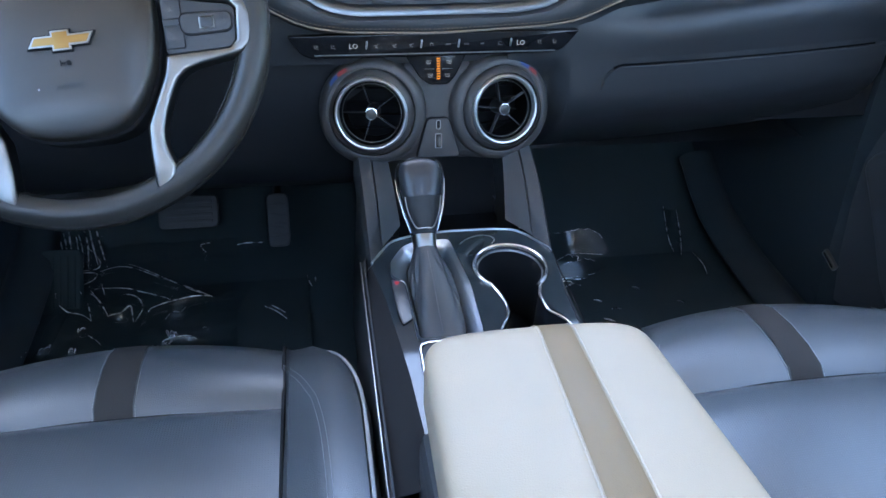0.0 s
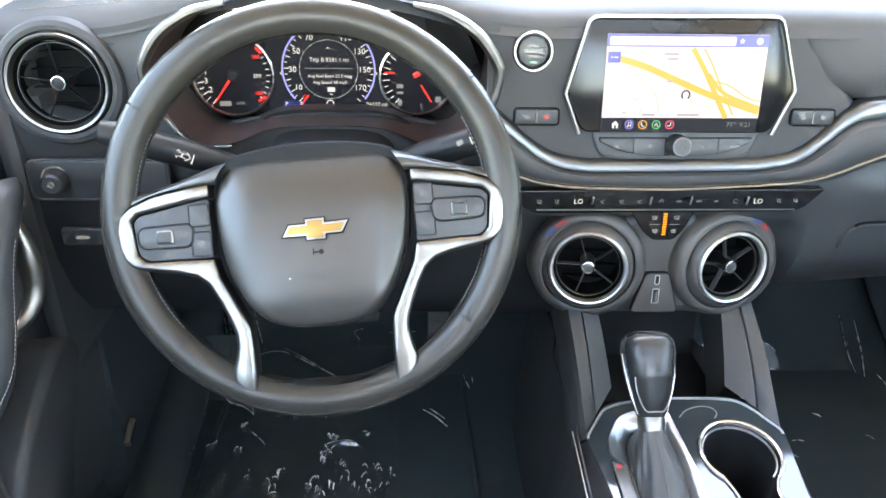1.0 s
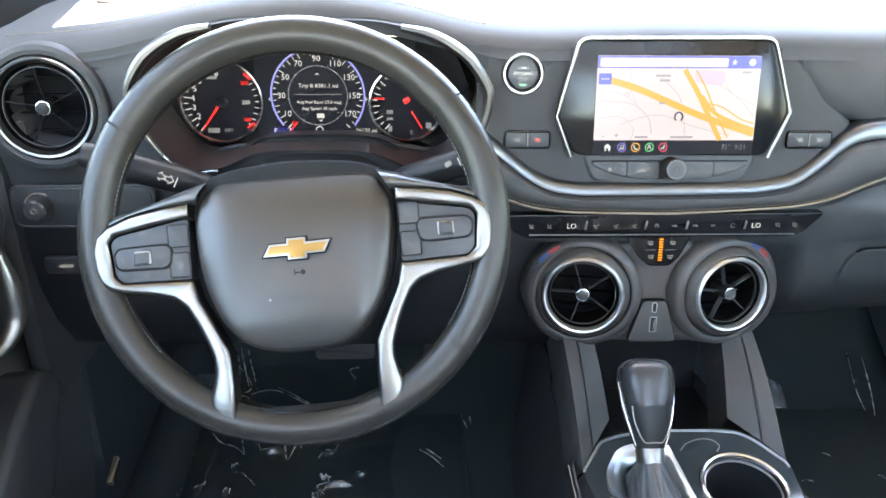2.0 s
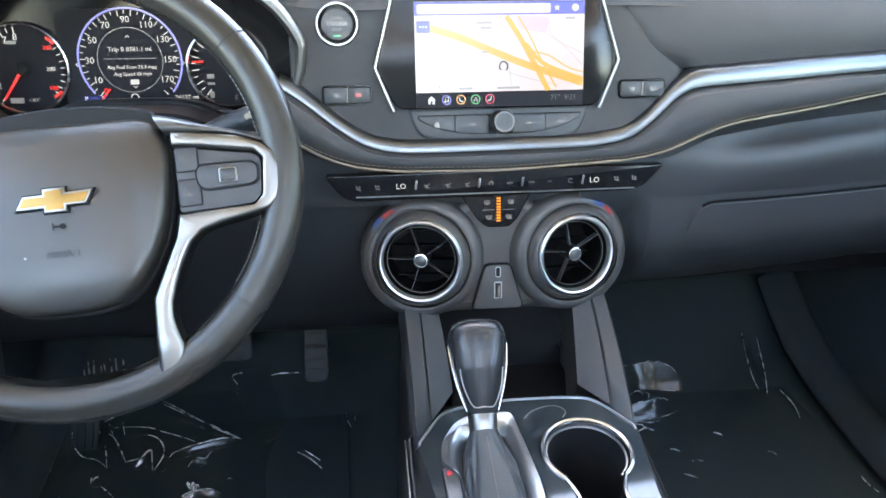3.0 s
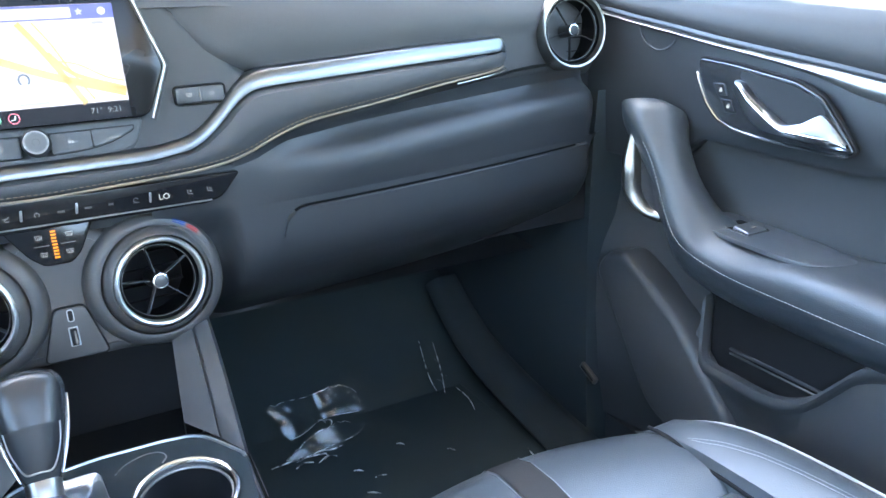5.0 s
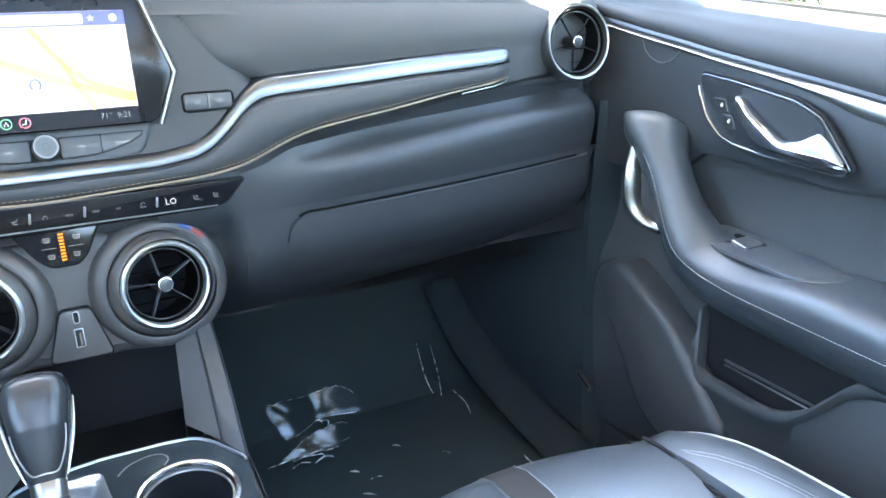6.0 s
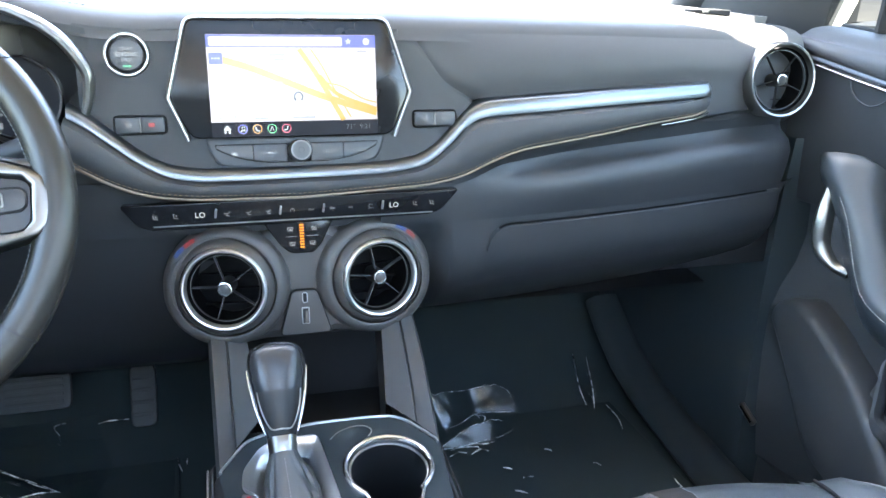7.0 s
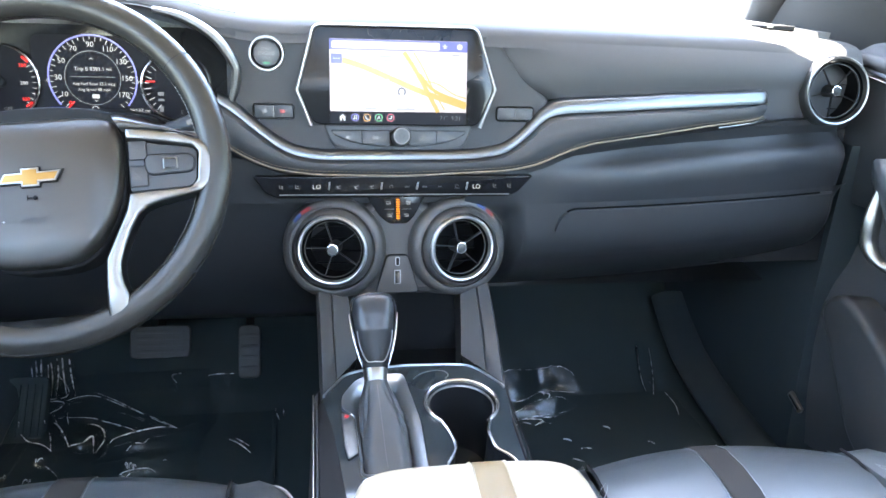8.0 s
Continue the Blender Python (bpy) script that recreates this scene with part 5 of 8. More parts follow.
def solid(outline, top, depth, bevel):
    """A plate of any outline, concave ones too, with a well rounded front edge."""
    bm = bmesh.new()
    f = bm.faces.new([bm.verts.new((x, y, top)) for x, y in outline])
    ex = bmesh.ops.extrude_face_region(bm, geom=[f])
    for v in ex["geom"]:
        if isinstance(v, bmesh.types.BMVert):
            v.co.z -= depth
    bmesh.ops.triangulate(bm, faces=[q for q in bm.faces if len(q.verts) > 4])
    edges = [e for e in bm.edges if all(abs(v.co.z - top) < 1e-7 for v in e.verts) and len(e.link_faces) == 2 and abs(e.link_faces[0].normal.dot(e.link_faces[1].normal)) < 0.5]
    bmesh.ops.bevel(bm, geom=edges, offset=bevel, segments=4, profile=0.5, affect="EDGES")
    return bm


CHEVRON = [(-0.0012, 0.0022), (0.0012, 0.0), (-0.0012, -0.0022)]
for s in (-1, 1):
    line = frame_l if s < 0 else flip(frame_l)
    part("silver_spoke", solid(line, 0.0165, 0.022, 0.0042), SPOKE, wheel, "satin silver spoke frame", WH, 60)
    # dark cover that joins the top of the spoke to the rim
    lower = spline([Vector((s * x, y, 0)) for x, y in mm([(-84, 31.5), (-112, 28.5), (-140, 23.5), (-158, 17), (-172, 10)])], 20)
    upper = spline([Vector((s * x, y, 0)) for x, y in mm([(-74, 49.5), (-90, 45.5), (-112, 38), (-140, 30), (-156, 28), (-170, 33)])], 20)
    rows = []
    for k, (p, q) in enumerate(zip(lower, upper)):
        drop = 0.008 * (k / 19) ** 2
        rows.append([p.lerp(q, f) + Vector((0, 0, z - drop)) for f, z in ((-0.10, 0.004), (-0.02, 0.0125), (0.10, 0.0150), (0.3, 0.0152), (0.55, 0.0125), (0.8, 0.0070), (0.97, 0.0), (1.0, -0.012))])
    part("spoke_cover", grid(rows), SPOKESKIN, wheel, "dark satin upper spoke cover", WH, 60)
    pod_l = mm([(-159, 1), (-153.5, 6.5), (-109, 14.5), (-91, 17.5), (-91, -36), (-150, -34.5), (-156.5, -28)])
    pod_l = pod_l if s < 0 else flip(pod_l)
    buttons = part("button_pod", slab(rounded(pod_l, 0.004, 3), 0.02, 0.001), BUTTON, wheel, "dark button panel", WH @ pose(0, 0, 0.0125))
    up = 0.0045 if s > 0 else 0.0
    pad = rounded(mm([(-157, -9), (-152, -3.5), (-110, -2.5), (-105.5, -8), (-107, -21), (-113, -25.5), (-151, -24.5), (-156, -20)]), 0.004, 3)
    pad = [(p[0], p[1] + up) for p in pad]
    pad = pad if s < 0 else flip(pad)
    part("key_gap", rim(pad, 0.0012, 0.004), MATT, buttons, "", WH @ pose(0, 0, 0.0138))
    part("key_pad", slab(shrink(pad, 0.0012), 0.004, 0.0014), BUTTON, buttons, "", WH @ pose(0, 0, 0.0142))
    sw = part("roller", slab(oblong(0.0150, 0.0130, 0.002), 0.005, 0.002), SATIN, buttons, "silver-edged roller switch", WH @ pose(s * 0.1318, -0.0140 + up, 0.0158))
    part("roller_face", slab(oblong(0.0125, 0.0100, 0.002), 0.003, 0.0012), BUTTON, sw, "", WH @ pose(s * 0.1318, -0.0140 + up, 0.0165))
    for y, h in ((0.0065 if s > 0 else 0.003, 0.020), (-0.0205 if s > 0 else -0.0225, 0.022)):
        part("small_key_gap", rim(oblong(0.0190, h + 0.001, 0.003), 0.0009, 0.003), MATT, buttons, "", WH @ pose(s * 0.1005, y, 0.0131))
        part("small_key", slab(oblong(0.0172, h - 0.0008, 0.0025), 0.003, 0.0008), BUTTON, buttons, "", WH @ pose(s * 0.1005, y, 0.0132))
    glyph = lambda bm, x, y, z=0.0147: part("key_mark", bm, MARK, buttons, "", WH @ pose(s * x, y + up, z))
    if s > 0:
        for x, y, r in ((0.1485, -0.0145, 0), (0.1125, -0.0145, 180), (0.1300, 0.0030, 90), (0.1300, -0.0305, -90)):
            glyph(moved(ribbon(CHEVRON, 0.0007), Matrix.Rotation(radians(r), 4, "Z")), x, y, 0.0147 if abs(y + 0.0145) < 0.001 else 0.0131)
        glyph(joined(ribbon([(-0.003, -0.002), (0.0, 0.0025), (0.003, 0.001)], 0.0007), slab(circle(0.0012, 10, -0.001, -0.002), 0.0005)), 0.1005, 0.002, 0.0137)
        glyph(joined(ribbon([(0.0028 * math.cos(a), 0.0022 * math.sin(a)) for a in steps(3.5, 6.0, 8)], 0.0010), block(-0.0035, -0.002, 0, 0.002, 0, 0.0004)), 0.1005, -0.025, 0.0137)
    else:
        for x, y, a0, a1 in ((0.1490, -0.0140, 200, 500), (0.1145, -0.0120, 100, 400)):
            glyph(joined(ribbon([(0.0026 * math.cos(radians(a)), 0.0026 * math.sin(radians(a))) for a in steps(a0, a1, 16)], 0.0007), ribbon([(-0.0003, 0), (0.0016, 0.0014)], 0.0007)), x, y)
        glyph(joined(*[block(-0.003, 0.003, y, y + 0.0007, 0, 0.0004) for y in (-0.002, 0.0, 0.002)]), 0.130, 0.0055, 0.0131)
        glyph(joined(*[block(x, x + 0.0008, -0.002, 0.002, 0, 0.0004) for x in (-0.002, 0.0, 0.002)]), 0.130, -0.0305, 0.0131)
        glyph(joined(ribbon([(0.0026 * math.cos(radians(a)), 0.0026 * math.sin(radians(a))) for a in steps(0, 360, 18)], 0.0007), block(-0.0026, 0.0026, -0.0004, 0.0004, 0, 0.0004)), 0.1005, -0.0225, 0.0137)

column = thing("steering_column", (-0.384, 0.0, 0.70), "dark plastic steering column cover with two stalks", "steering column")
L = under(column)
rows = []
for y, zc, w, h in ((0.12, 0.700, 0.075, 0.045), (0.04, 0.702, 0.072, 0.042), (-0.04, 0.706, 0.066, 0.040), (-0.10, 0.712, 0.055, 0.036), (-0.118, 0.714, 0.040, 0.028)):
    rows.append([Vector((-0.384 + w * math.copysign(abs(math.cos(a)) ** 0.6, math.cos(a)), y, zc + h * math.copysign(abs(math.sin(a)) ** 0.7, math.sin(a)))) for a in (2 * math.pi * k / 32 for k in range(32))])
part("shroud", grid(rows, True, True), MATT, column, "", L)
part("shroud_lip", tube(spline([(-0.48, 0.10, 0.715), (-0.45, 0.085, 0.742), (-0.384, 0.08, 0.748), (-0.32, 0.085, 0.742), (-0.288, 0.10, 0.715)], 20), 0.008, 8), MATT, column, "", L)
for s, end in ((-1, (-0.605, -0.035, 0.769)), (1, (-0.222, -0.035, 0.763))):
    a = Vector((-0.384 + s * 0.05, 0.0, 0.697 if s < 0 else 0.706))
    path = spline([a, a.lerp(Vector(end), 0.4) + Vector((0, -0.004, 0.006)), Vector(end)], 14)
    stalk = part("stalk", tube(path, [0.010 + 0.005 * min(1, k / 7) - (0.003 if k == 13 else 0) for k in range(14)], 14, False, 1.0), STALK, column, "black control stalk", L)
    tip = a.lerp(Vector(end), 0.57 if s < 0 else 0.86) + Vector((0, -0.0150, 0.009))
    ang = math.degrees(math.atan2(end[2] - a.z, abs(end[0] - a.x))) * -s
    M = Matrix.Translation(tip) @ pose(0, 0, 0, 72, 0, 0) @ pose(0, 0, 0, 0, 0, -ang)
    # stalk prints get their brightness from an added glow
    if s < 0:
        for d in (-1, 1):
            arrow = [(d * 0.009, 0), (d * 0.004, 0.0045), (d * 0.004, 0.002), (d * 0.0005, 0.002), (d * 0.0005, -0.002), (d * 0.004, -0.002), (d * 0.004, -0.0045)]
            part("arrow_mark", ribbon(arrow + [arrow[0]], 0.0009, 0.0004), WHITE, stalk, "", L @ M @ pose(0.006, 0, 0.0030))
        part("stalk_mark", block(-0.0005, 0.0005, -0.005, 0.005, 0, 0.0005), WHITE, stalk, "", L @ M @ pose(0.0175, 0, 0.0030))
        part("lamp_mark", joined(ribbon([(0.0, 0.0040), (0.0030, 0.0032), (0.0042, 0.0), (0.0030, -0.0032), (0.0, -0.0040), (0.0, 0.0040)], 0.0009, 0.0004), *[block(-0.0075, -0.0018, y - 0.0004, y + 0.0004, -0.0004, 0) for y in (-0.0028, 0.0, 0.0028)]), WHITE, stalk, "", L @ M @ pose(-0.030, 0.0, 0.0030))
    else:
        for k in range(4):
            part("wiper_mark", block(-0.0009, 0.0009, -0.004 - 0.0010 * k, 0.004 + 0.0010 * k, 0, 0.0005), WHITE, stalk, "", L @ M @ pose(0.003 + 0.0042 * k, -0.001, 0.001))
        part("wiper_mark", slab(oblong(0.007, 0.005, 0.001), 0.0005), DIM, stalk, "", L @ M @ pose(-0.008, 0.002, 0.001))

# ---- centre console ----
console = thing("centre_console", (0.01, -0.3, 0.1), "black centre console with glossy top and thin chrome edge", "console")
L = under(console)
tilt = 8.0
CT = pose(0, -0.16, 0.4475, tilt, 0, 0)
top = [(-0.0700, -0.30), (-0.0780, -0.158), (-0.0905, -0.040), (-0.1030, 0.026), (-0.0765, 0.0690), (-0.0610, 0.0760), (-0.0440, 0.0805), (0.000, 0.0850), (0.055, 0.0840), (0.084, 0.0805), (0.0990, 0.0685), (0.1230, 0.034), (0.1150, -0.050), (0.1165, -0.30)]
# two cup wells that run together in a narrow neck
cupc, cupr, cup2 = (0.0620, 0.0005), 0.0432, (0.0668, -0.1165, 0.0405)
keyhole = [(cupc[0] + cupr * math.cos(radians(a)), cupc[1] + cupr * math.sin(radians(a))) for a in steps(-48, 228, 36)]
neck_l = [tuple(p.xy) for p in spline([(keyhole[-1][0], keyhole[-1][1], 0), (0.0385, -0.047, 0), (0.0418, -0.064, 0), (0.0418, -0.0770, 0), (cup2[0] + cup2[2] * math.cos(radians(138)), cup2[1] + cup2[2] * math.sin(radians(138)), 0)], 14)][1:-1]
bowl = [(cup2[0] + cup2[2] * math.cos(radians(a)), cup2[1] + cup2[2] * math.sin(radians(a))) for a in steps(138, 402, 36)]
neck_r = [tuple(p.xy) for p in spline([(bowl[-1][0], bowl[-1][1], 0), (0.0880, -0.0805, 0), (0.0855, -0.068, 0), (0.0848, -0.050, 0), (keyhole[0][0], keyhole[0][1], 0)], 14)][1:-1]
ring_end = len(keyhole)
keyhole = keyhole + neck_l + bowl + neck_r
outer_s = rounded([(-0.0635, -0.1135), (-0.0660, -0.0150), (-0.0815, -0.0040), (-0.0795, 0.0230), (-0.0620, 0.0520), (-0.0440, 0.0605), (-0.0020, 0.0615), (0.0090, -0.0300), (0.0080, -0.1110)], 0.009, 4)
inner_s = rounded([(-0.0605, -0.1090), (-0.0608, -0.0400), (-0.0612, -0.0100), (-0.0600, 0.0160), (-0.0540, 0.0330), (-0.0430, 0.0390), (-0.0135, 0.0390), (-0.0065, -0.0300), (-0.0030, -0.1070)], 0.009, 4)
well = [tuple(p) for p in shrink(outer_s, 0.0008)]
part("deck", plate_with_holes([tuple(p) for p in rounded(top, 0.012, 3)], [keyhole, well], 0.012), DECK, console, "glossy black top panel with fine scratches", L @ CT)
part("chrome_line", tube([Vector((x, y, 0.0008)) for x, y in [tuple(p) for p in rounded([(-0.1000, 0.020), (-0.1010, 0.026), (-0.0755, 0.0645), (-0.0605, 0.0710), (-0.0440, 0.0755), (0.000, 0.0805), (0.055, 0.0795), (0.082, 0.0760), (0.0965, 0.0645), (0.1200, 0.031), (0.1195, 0.020)], 0.008, 3)][4:-4]], 0.0016, 6, False, 1.0, (0, 0, 1)), SILVER, console, "", L @ CT)
part("cup_ring", tube([Vector((x, y, 0.0012)) for x, y in keyhole[:ring_end]], 0.0029, 8, False, 1.0, (0, 0, 1)), CHROME, console, "chrome cup holder ring", L @ CT)
part("cup_lip", tube([Vector((cupc[0] + (cupr - 0.004) * math.cos(radians(a)), cupc[1] + (cupr - 0.004) * math.sin(radians(a)), -0.004)) for a in steps(-48, 228, 36)], 0.0015, 6, False, 1.0, (0, 0, 1)), SATIN, console, "", L @ CT)
part("cup_ring", tube([Vector((x, y, 0.0010)) for x, y in keyhole[ring_end - 1:] + keyhole[:1]], 0.0019, 8, False, 1.0, (0, 0, 1)), CHROME, console, "chrome edge of the neck and the second cup", L @ CT)
part("cup_well", grid([[Vector((0.0645 + (x - 0.0645) * f, -0.058 + (y + 0.058) * (1 - (1 - f) * 0.6), z)) for x, y in keyhole] for f, z in ((1.0, -0.002), (0.97, -0.004), (0.96, -0.03), (0.92, -0.095), (0.88, -0.1), (0.02, -0.1))], True), CUPRUBBER, console, "dark rubber cup well", L @ CT)
part("shift_well", grid([[Vector((-0.033 + (x + 0.033) * f, -0.03 + (y + 0.03) * f, z)) for x, y in well] for f, z in ((1, -0.002), (1, -0.028), (0.02, -0.03))], True), MATT, console, "", L @ CT)
# silver surround of the selector, hollowed towards the boot
lip = shrink(outer_s, 0.0016)
sur = grid([[Vector((p.x, p.y, -0.010)) for p in outer_s], [Vector((p.x, p.y, 0.0022)) for p in outer_s], [Vector((p.x, p.y, 0.0036)) for p in shrink(outer_s, 0.0008)], [Vector((p.x, p.y, 0.0032)) for p in lip]]
           + [[Vector((*a.lerp(b, f), z)) for a, b in zip(lip, inner_s)] for f, z in ((0.25, 0.0026), (0.5, 0.0012), (0.75, -0.0012), (1.0, -0.0060))] + [[Vector((p.x, p.y, -0.022)) for p in inner_s]], True)
part("selector_surround", sur, SILVER, console, "silver painted surround", L @ CT)
brake_line = [(-0.0760, -0.0860), (-0.0795, -0.0660), (-0.0815, -0.0085), (-0.0670, -0.0155), (-0.0645, -0.0760)]
brake = part("park_brake_switch", slab(rounded(brake_line, 0.003, 3), 0.006, 0.0012), SWITCHSKIN, console, "dark switch with a red lamp", L @ CT @ pose(0, 0, 0.0028))
part("switch_edge", rim(shrink(rounded(brake_line, 0.003, 3), -0.0008), 0.0008, 0.006, 0.0003), MATT, brake, "", L @ CT @ pose(0, 0, 0.0022))
part("lamp", slab(circle(0.0026, 14), 0.001), glow("red_lamp", (1.0, 0.1, 0.15), 0.5), brake, "", L @ CT @ pose(-0.0755, -0.0165, 0.0034))
tray_floor = slab(rounded([(-0.058, -0.235), (-0.056, -0.125), (0.003, -0.121), (0.007, -0.235)], 0.004, 3), 0.003)
tray = part("phone_tray", grid([[Vector((p.x, p.y, z)) for p in rounded([(-0.0640 + i, -0.24 + i), (-0.0620 + i, -0.1195 - i), (0.0090 - i, -0.1150 - i), (0.0130 - i, -0.24 + i)], 0.010, 4)] for i, z in ((0, 0.003), (0.004, 0.0034), (0.0070, 0.0034), (0.0085, -0.003))], True), PAD, console, "soft dark tray with a silver edge", L @ CT)
part("tray_floor", tray_floor, PAD, tray, "", L @ CT @ pose(0, 0, -0.0022))
part("tray_edge", rim(rounded([(-0.0670, -0.246), (-0.0645, -0.1165), (0.0115, -0.1115), (0.0155, -0.246)], 0.010, 4), 0.0028, 0.008), CHROME, tray, "", L @ CT @ pose(0, 0, 0.0045))
part("scuff", ribbon([p.xy for p in spline([(0.010, 0.052, 0), (0.020, 0.062, 0), (0.037, 0.068, 0), (0.050, 0.066, 0), (0.055, 0.058, 0), (0.050, 0.050, 0)], 26)], 0.0013, 0.0003), SATIN, console, "pale curved scuff", L @ CT @ pose(0, 0, 0.0003))
dial_at = L @ CT @ pose(-0.0175, -0.1495, 0.0, 0, 0, 0)
dial = part("mode_dial", lathe([(0.0205, 0.002), (0.0212, 0.006), (0.0212, 0.015), (0.0200, 0.0172), (0.0, 0.0172)], 48), LOWER, console, "round grey turning dial with a silver rim", dial_at)
part("dial_rim", lathe([(0.0213, 0.0145), (0.0218, 0.0160), (0.0208, 0.0182), (0.0194, 0.0182), (0.0190, 0.0170)], 48), CHROME, dial, "", dial_at)
part("dial_grip", lathe([(0.0216, 0.003), (0.0219, 0.005), (0.0219, 0.0125), (0.0214, 0.0135)], 48), MATT, dial, "", dial_at)
# dark shoulders between the top panel and the side walls
for s, edge, wall in ((-1, [(-0.070, -0.29), (-0.0782, -0.158), (-0.0907, -0.040), (-0.1025, 0.022)], -0.1075), (1, [(0.1160, -0.29), (0.1156, -0.158), (0.1150, -0.050), (0.1225, 0.030)], 0.1215)):
    rows = []
    for x, y, _ in spline([(a, b, 0) for a, b in edge], 16):
        rows.append([Vector((x - s * 0.002, y, -0.0008)), Vector((x, y, -0.0012)), Vector((x + (wall - x) * 0.35, y, -0.0040)), Vector((wall, y, -0.0110)), Vector((wall, y, -0.03))])
    part("shoulder", grid(rows), MATT, console, "dark shoulder beside the glossy panel", L @ CT)
# side walls, sloping outwards to the floor
for s, x in ((-1, -0.109), (1, 0.122)):
    rows = []
    for y, z, o in ((-0.92, 0.36, 0.0), (-0.46, 0.41, 0.0), (-0.30, 0.425, 0.0), (-0.115, 0.450, 0.0), (-0.07, 0.456, -0.024), (0.0, 0.44, -0.02), (0.12, 0.42, -0.02), (0.30, 0.38, -0.02)):
        rows.append([Vector((x + s * (o + d), y, h)) for d, h in ((-0.001, z - 0.006), (0.001, z - 0.007), (0.003, z - 0.012), (0.006, z - 0.05), (0.016, z - 0.2), (0.022, 0.08))])
    part("side_wall", grid(rows), PLASTIC, console, "", L)
    part("side_seam", tube([(x + s * 0.0045, y, z - 0.006) for y, z in ((-0.46, 0.405), (-0.30, 0.425), (-0.115, 0.448))], 0.0010, 6), SATIN if s < 0 else MATT, console, "", L)
part("rear_box", block(-0.085, 0.120, -0.95, -0.42, 0.09, 0.452, 0.012), PLASTIC, console, "", L)
part("front_bin", grid([[Vector((x, y, z)) for x in steps(-0.095, 0.105, 7)] for y, z in ((-0.078, 0.455), (-0.074, 0.448), (-0.070, 0.40), (0.10, 0.39), (0.12, 0.52))]), MATT, console, "dark open bin under the vents", L)
# the two slanted legs between console and vent housing
for s in (-1, 1):
    xo = -0.105 if s < 0 else 0.126
    rows = []
    for f in steps(0, 1, 10):
        y, z = -0.087 + 0.114 * f, 0.454 + 0.083 * f + 0.012 * math.sin(math.pi * f)
        ox = xo + s * (0.004 * f)
        ix = ox - s * (0.047 - 0.010 * f)
        rows.append([Vector((ox, y + 0.05, z - 0.06)), Vector((ox, y + 0.004, z - 0.006)), Vector((ox - s * 0.004, y, z)), Vector((ox - s * 0.018, y + 0.009, z + 0.004)), Vector((ox - s * 0.0195, y + 0.012, z + 0.002)),
                     Vector((ox - s * 0.021, y + 0.011, z + 0.004)), Vector((ix, y + 0.026, z + 0.007)), Vector((ix + s * 0.002, y + 0.040, z - 0.02)), Vector((ix + s * 0.002, y + 0.06, z - 0.06))])
        drop = (0.046 if s < 0 else 0.036) * (1 - f) ** 1.5
        for p, share in zip(rows[-1], (1, 1, 1, 0.62, 0.58, 0.54, 0, 0, 0)):
            p.y -= drop * share
            p.z -= drop * share * 0.14
    part("leg", grid(rows), LOWER, console, "slanted side brace with a seam", L)

# ---- gear selector ----
gear = thing("gear_selector", (-0.041, -0.20, 0.43), "black leather gear selector with silver collar and stitched boot", "gear lever")
L = under(gear)
lean = Vector((0, 0.60, 0.80)).normalized()
N0 = Vector((-0.041, -0.160, 0.481))


def along(f, w, d, roundness=0.75, n=32):
    """One ring of the lever at f metres up its leaning axis."""
    c = N0 + lean * f
    side, front = Vector((1, 0, 0)), Vector((0, -0.80, 0.60))
    return [c + side * (w * math.copysign(abs(math.cos(a)) ** roundness, math.cos(a))) + front * (d * math.copysign(abs(math.sin(a)) ** roundness, math.sin(a))) for a in (2 * math.pi * k / n for k in range(n))]


collar_ring = along(0.003, 0.0128, 0.0135, 0.8, 64)
hub_at = Vector((-0.0335, -0.196, 0.43))
rows = []
for j in range(15):
    f = j / 14
    row = []
    for p in collar_ring:
        a = math.atan2(p.y - N0.y, p.x - N0.x)
        d = Vector((math.cos(a), math.sin(a)))
        reach = 1 / ((abs(d.x) / 0.0285) ** 3.5 + (abs(d.y) / 0.0745) ** 3.5) ** (1 / 3.5)
        end = Vector((hub_at.x + d.x * reach, hub_at.y + d.y * reach, 0.0))
        end.z = 0.4475 - 0.0105 + (end.y + 0.16) * math.tan(radians(tilt))
        g = f**1.15
        q = Vector((p.x + (end.x - p.x) * g, p.y + (end.y - p.y) * f, p.z + (end.z - p.z) * f))
        out = Vector((d.x, d.y, 0.8)).normalized()
        swell = math.sin(math.pi * f)
        q += out * (0.0016 * swell + 0.0034 * swell * math.sin(7 * a + 4 * f) * f + 0.0012 * swell * math.sin(13 * a - 9 * f))
        row.append(q)
    rows.append(row)
boot = part("boot", grid(rows, True), BOOT, gear, "creased leather boot", L, 80)
back = [min(r, key=lambda p: abs(p.x + 0.041) + (1 if p.y > r[0].y else 0)) for r in rows]
part("stitching", stitches(spline([p + Vector((0, -0.0008, 0.0010)) for p in back[1:13]], 60), 0.0036, 0.0026, 0.0006), GREYTHREAD, boot, "", L)
part("collar", grid([along(0.0, 0.0128, 0.0135), along(0.002, 0.0133, 0.014), along(0.016, 0.0138, 0.0145), along(0.017, 0.0130, 0.0138)], True, True), SATIN, gear, "silver collar", L)
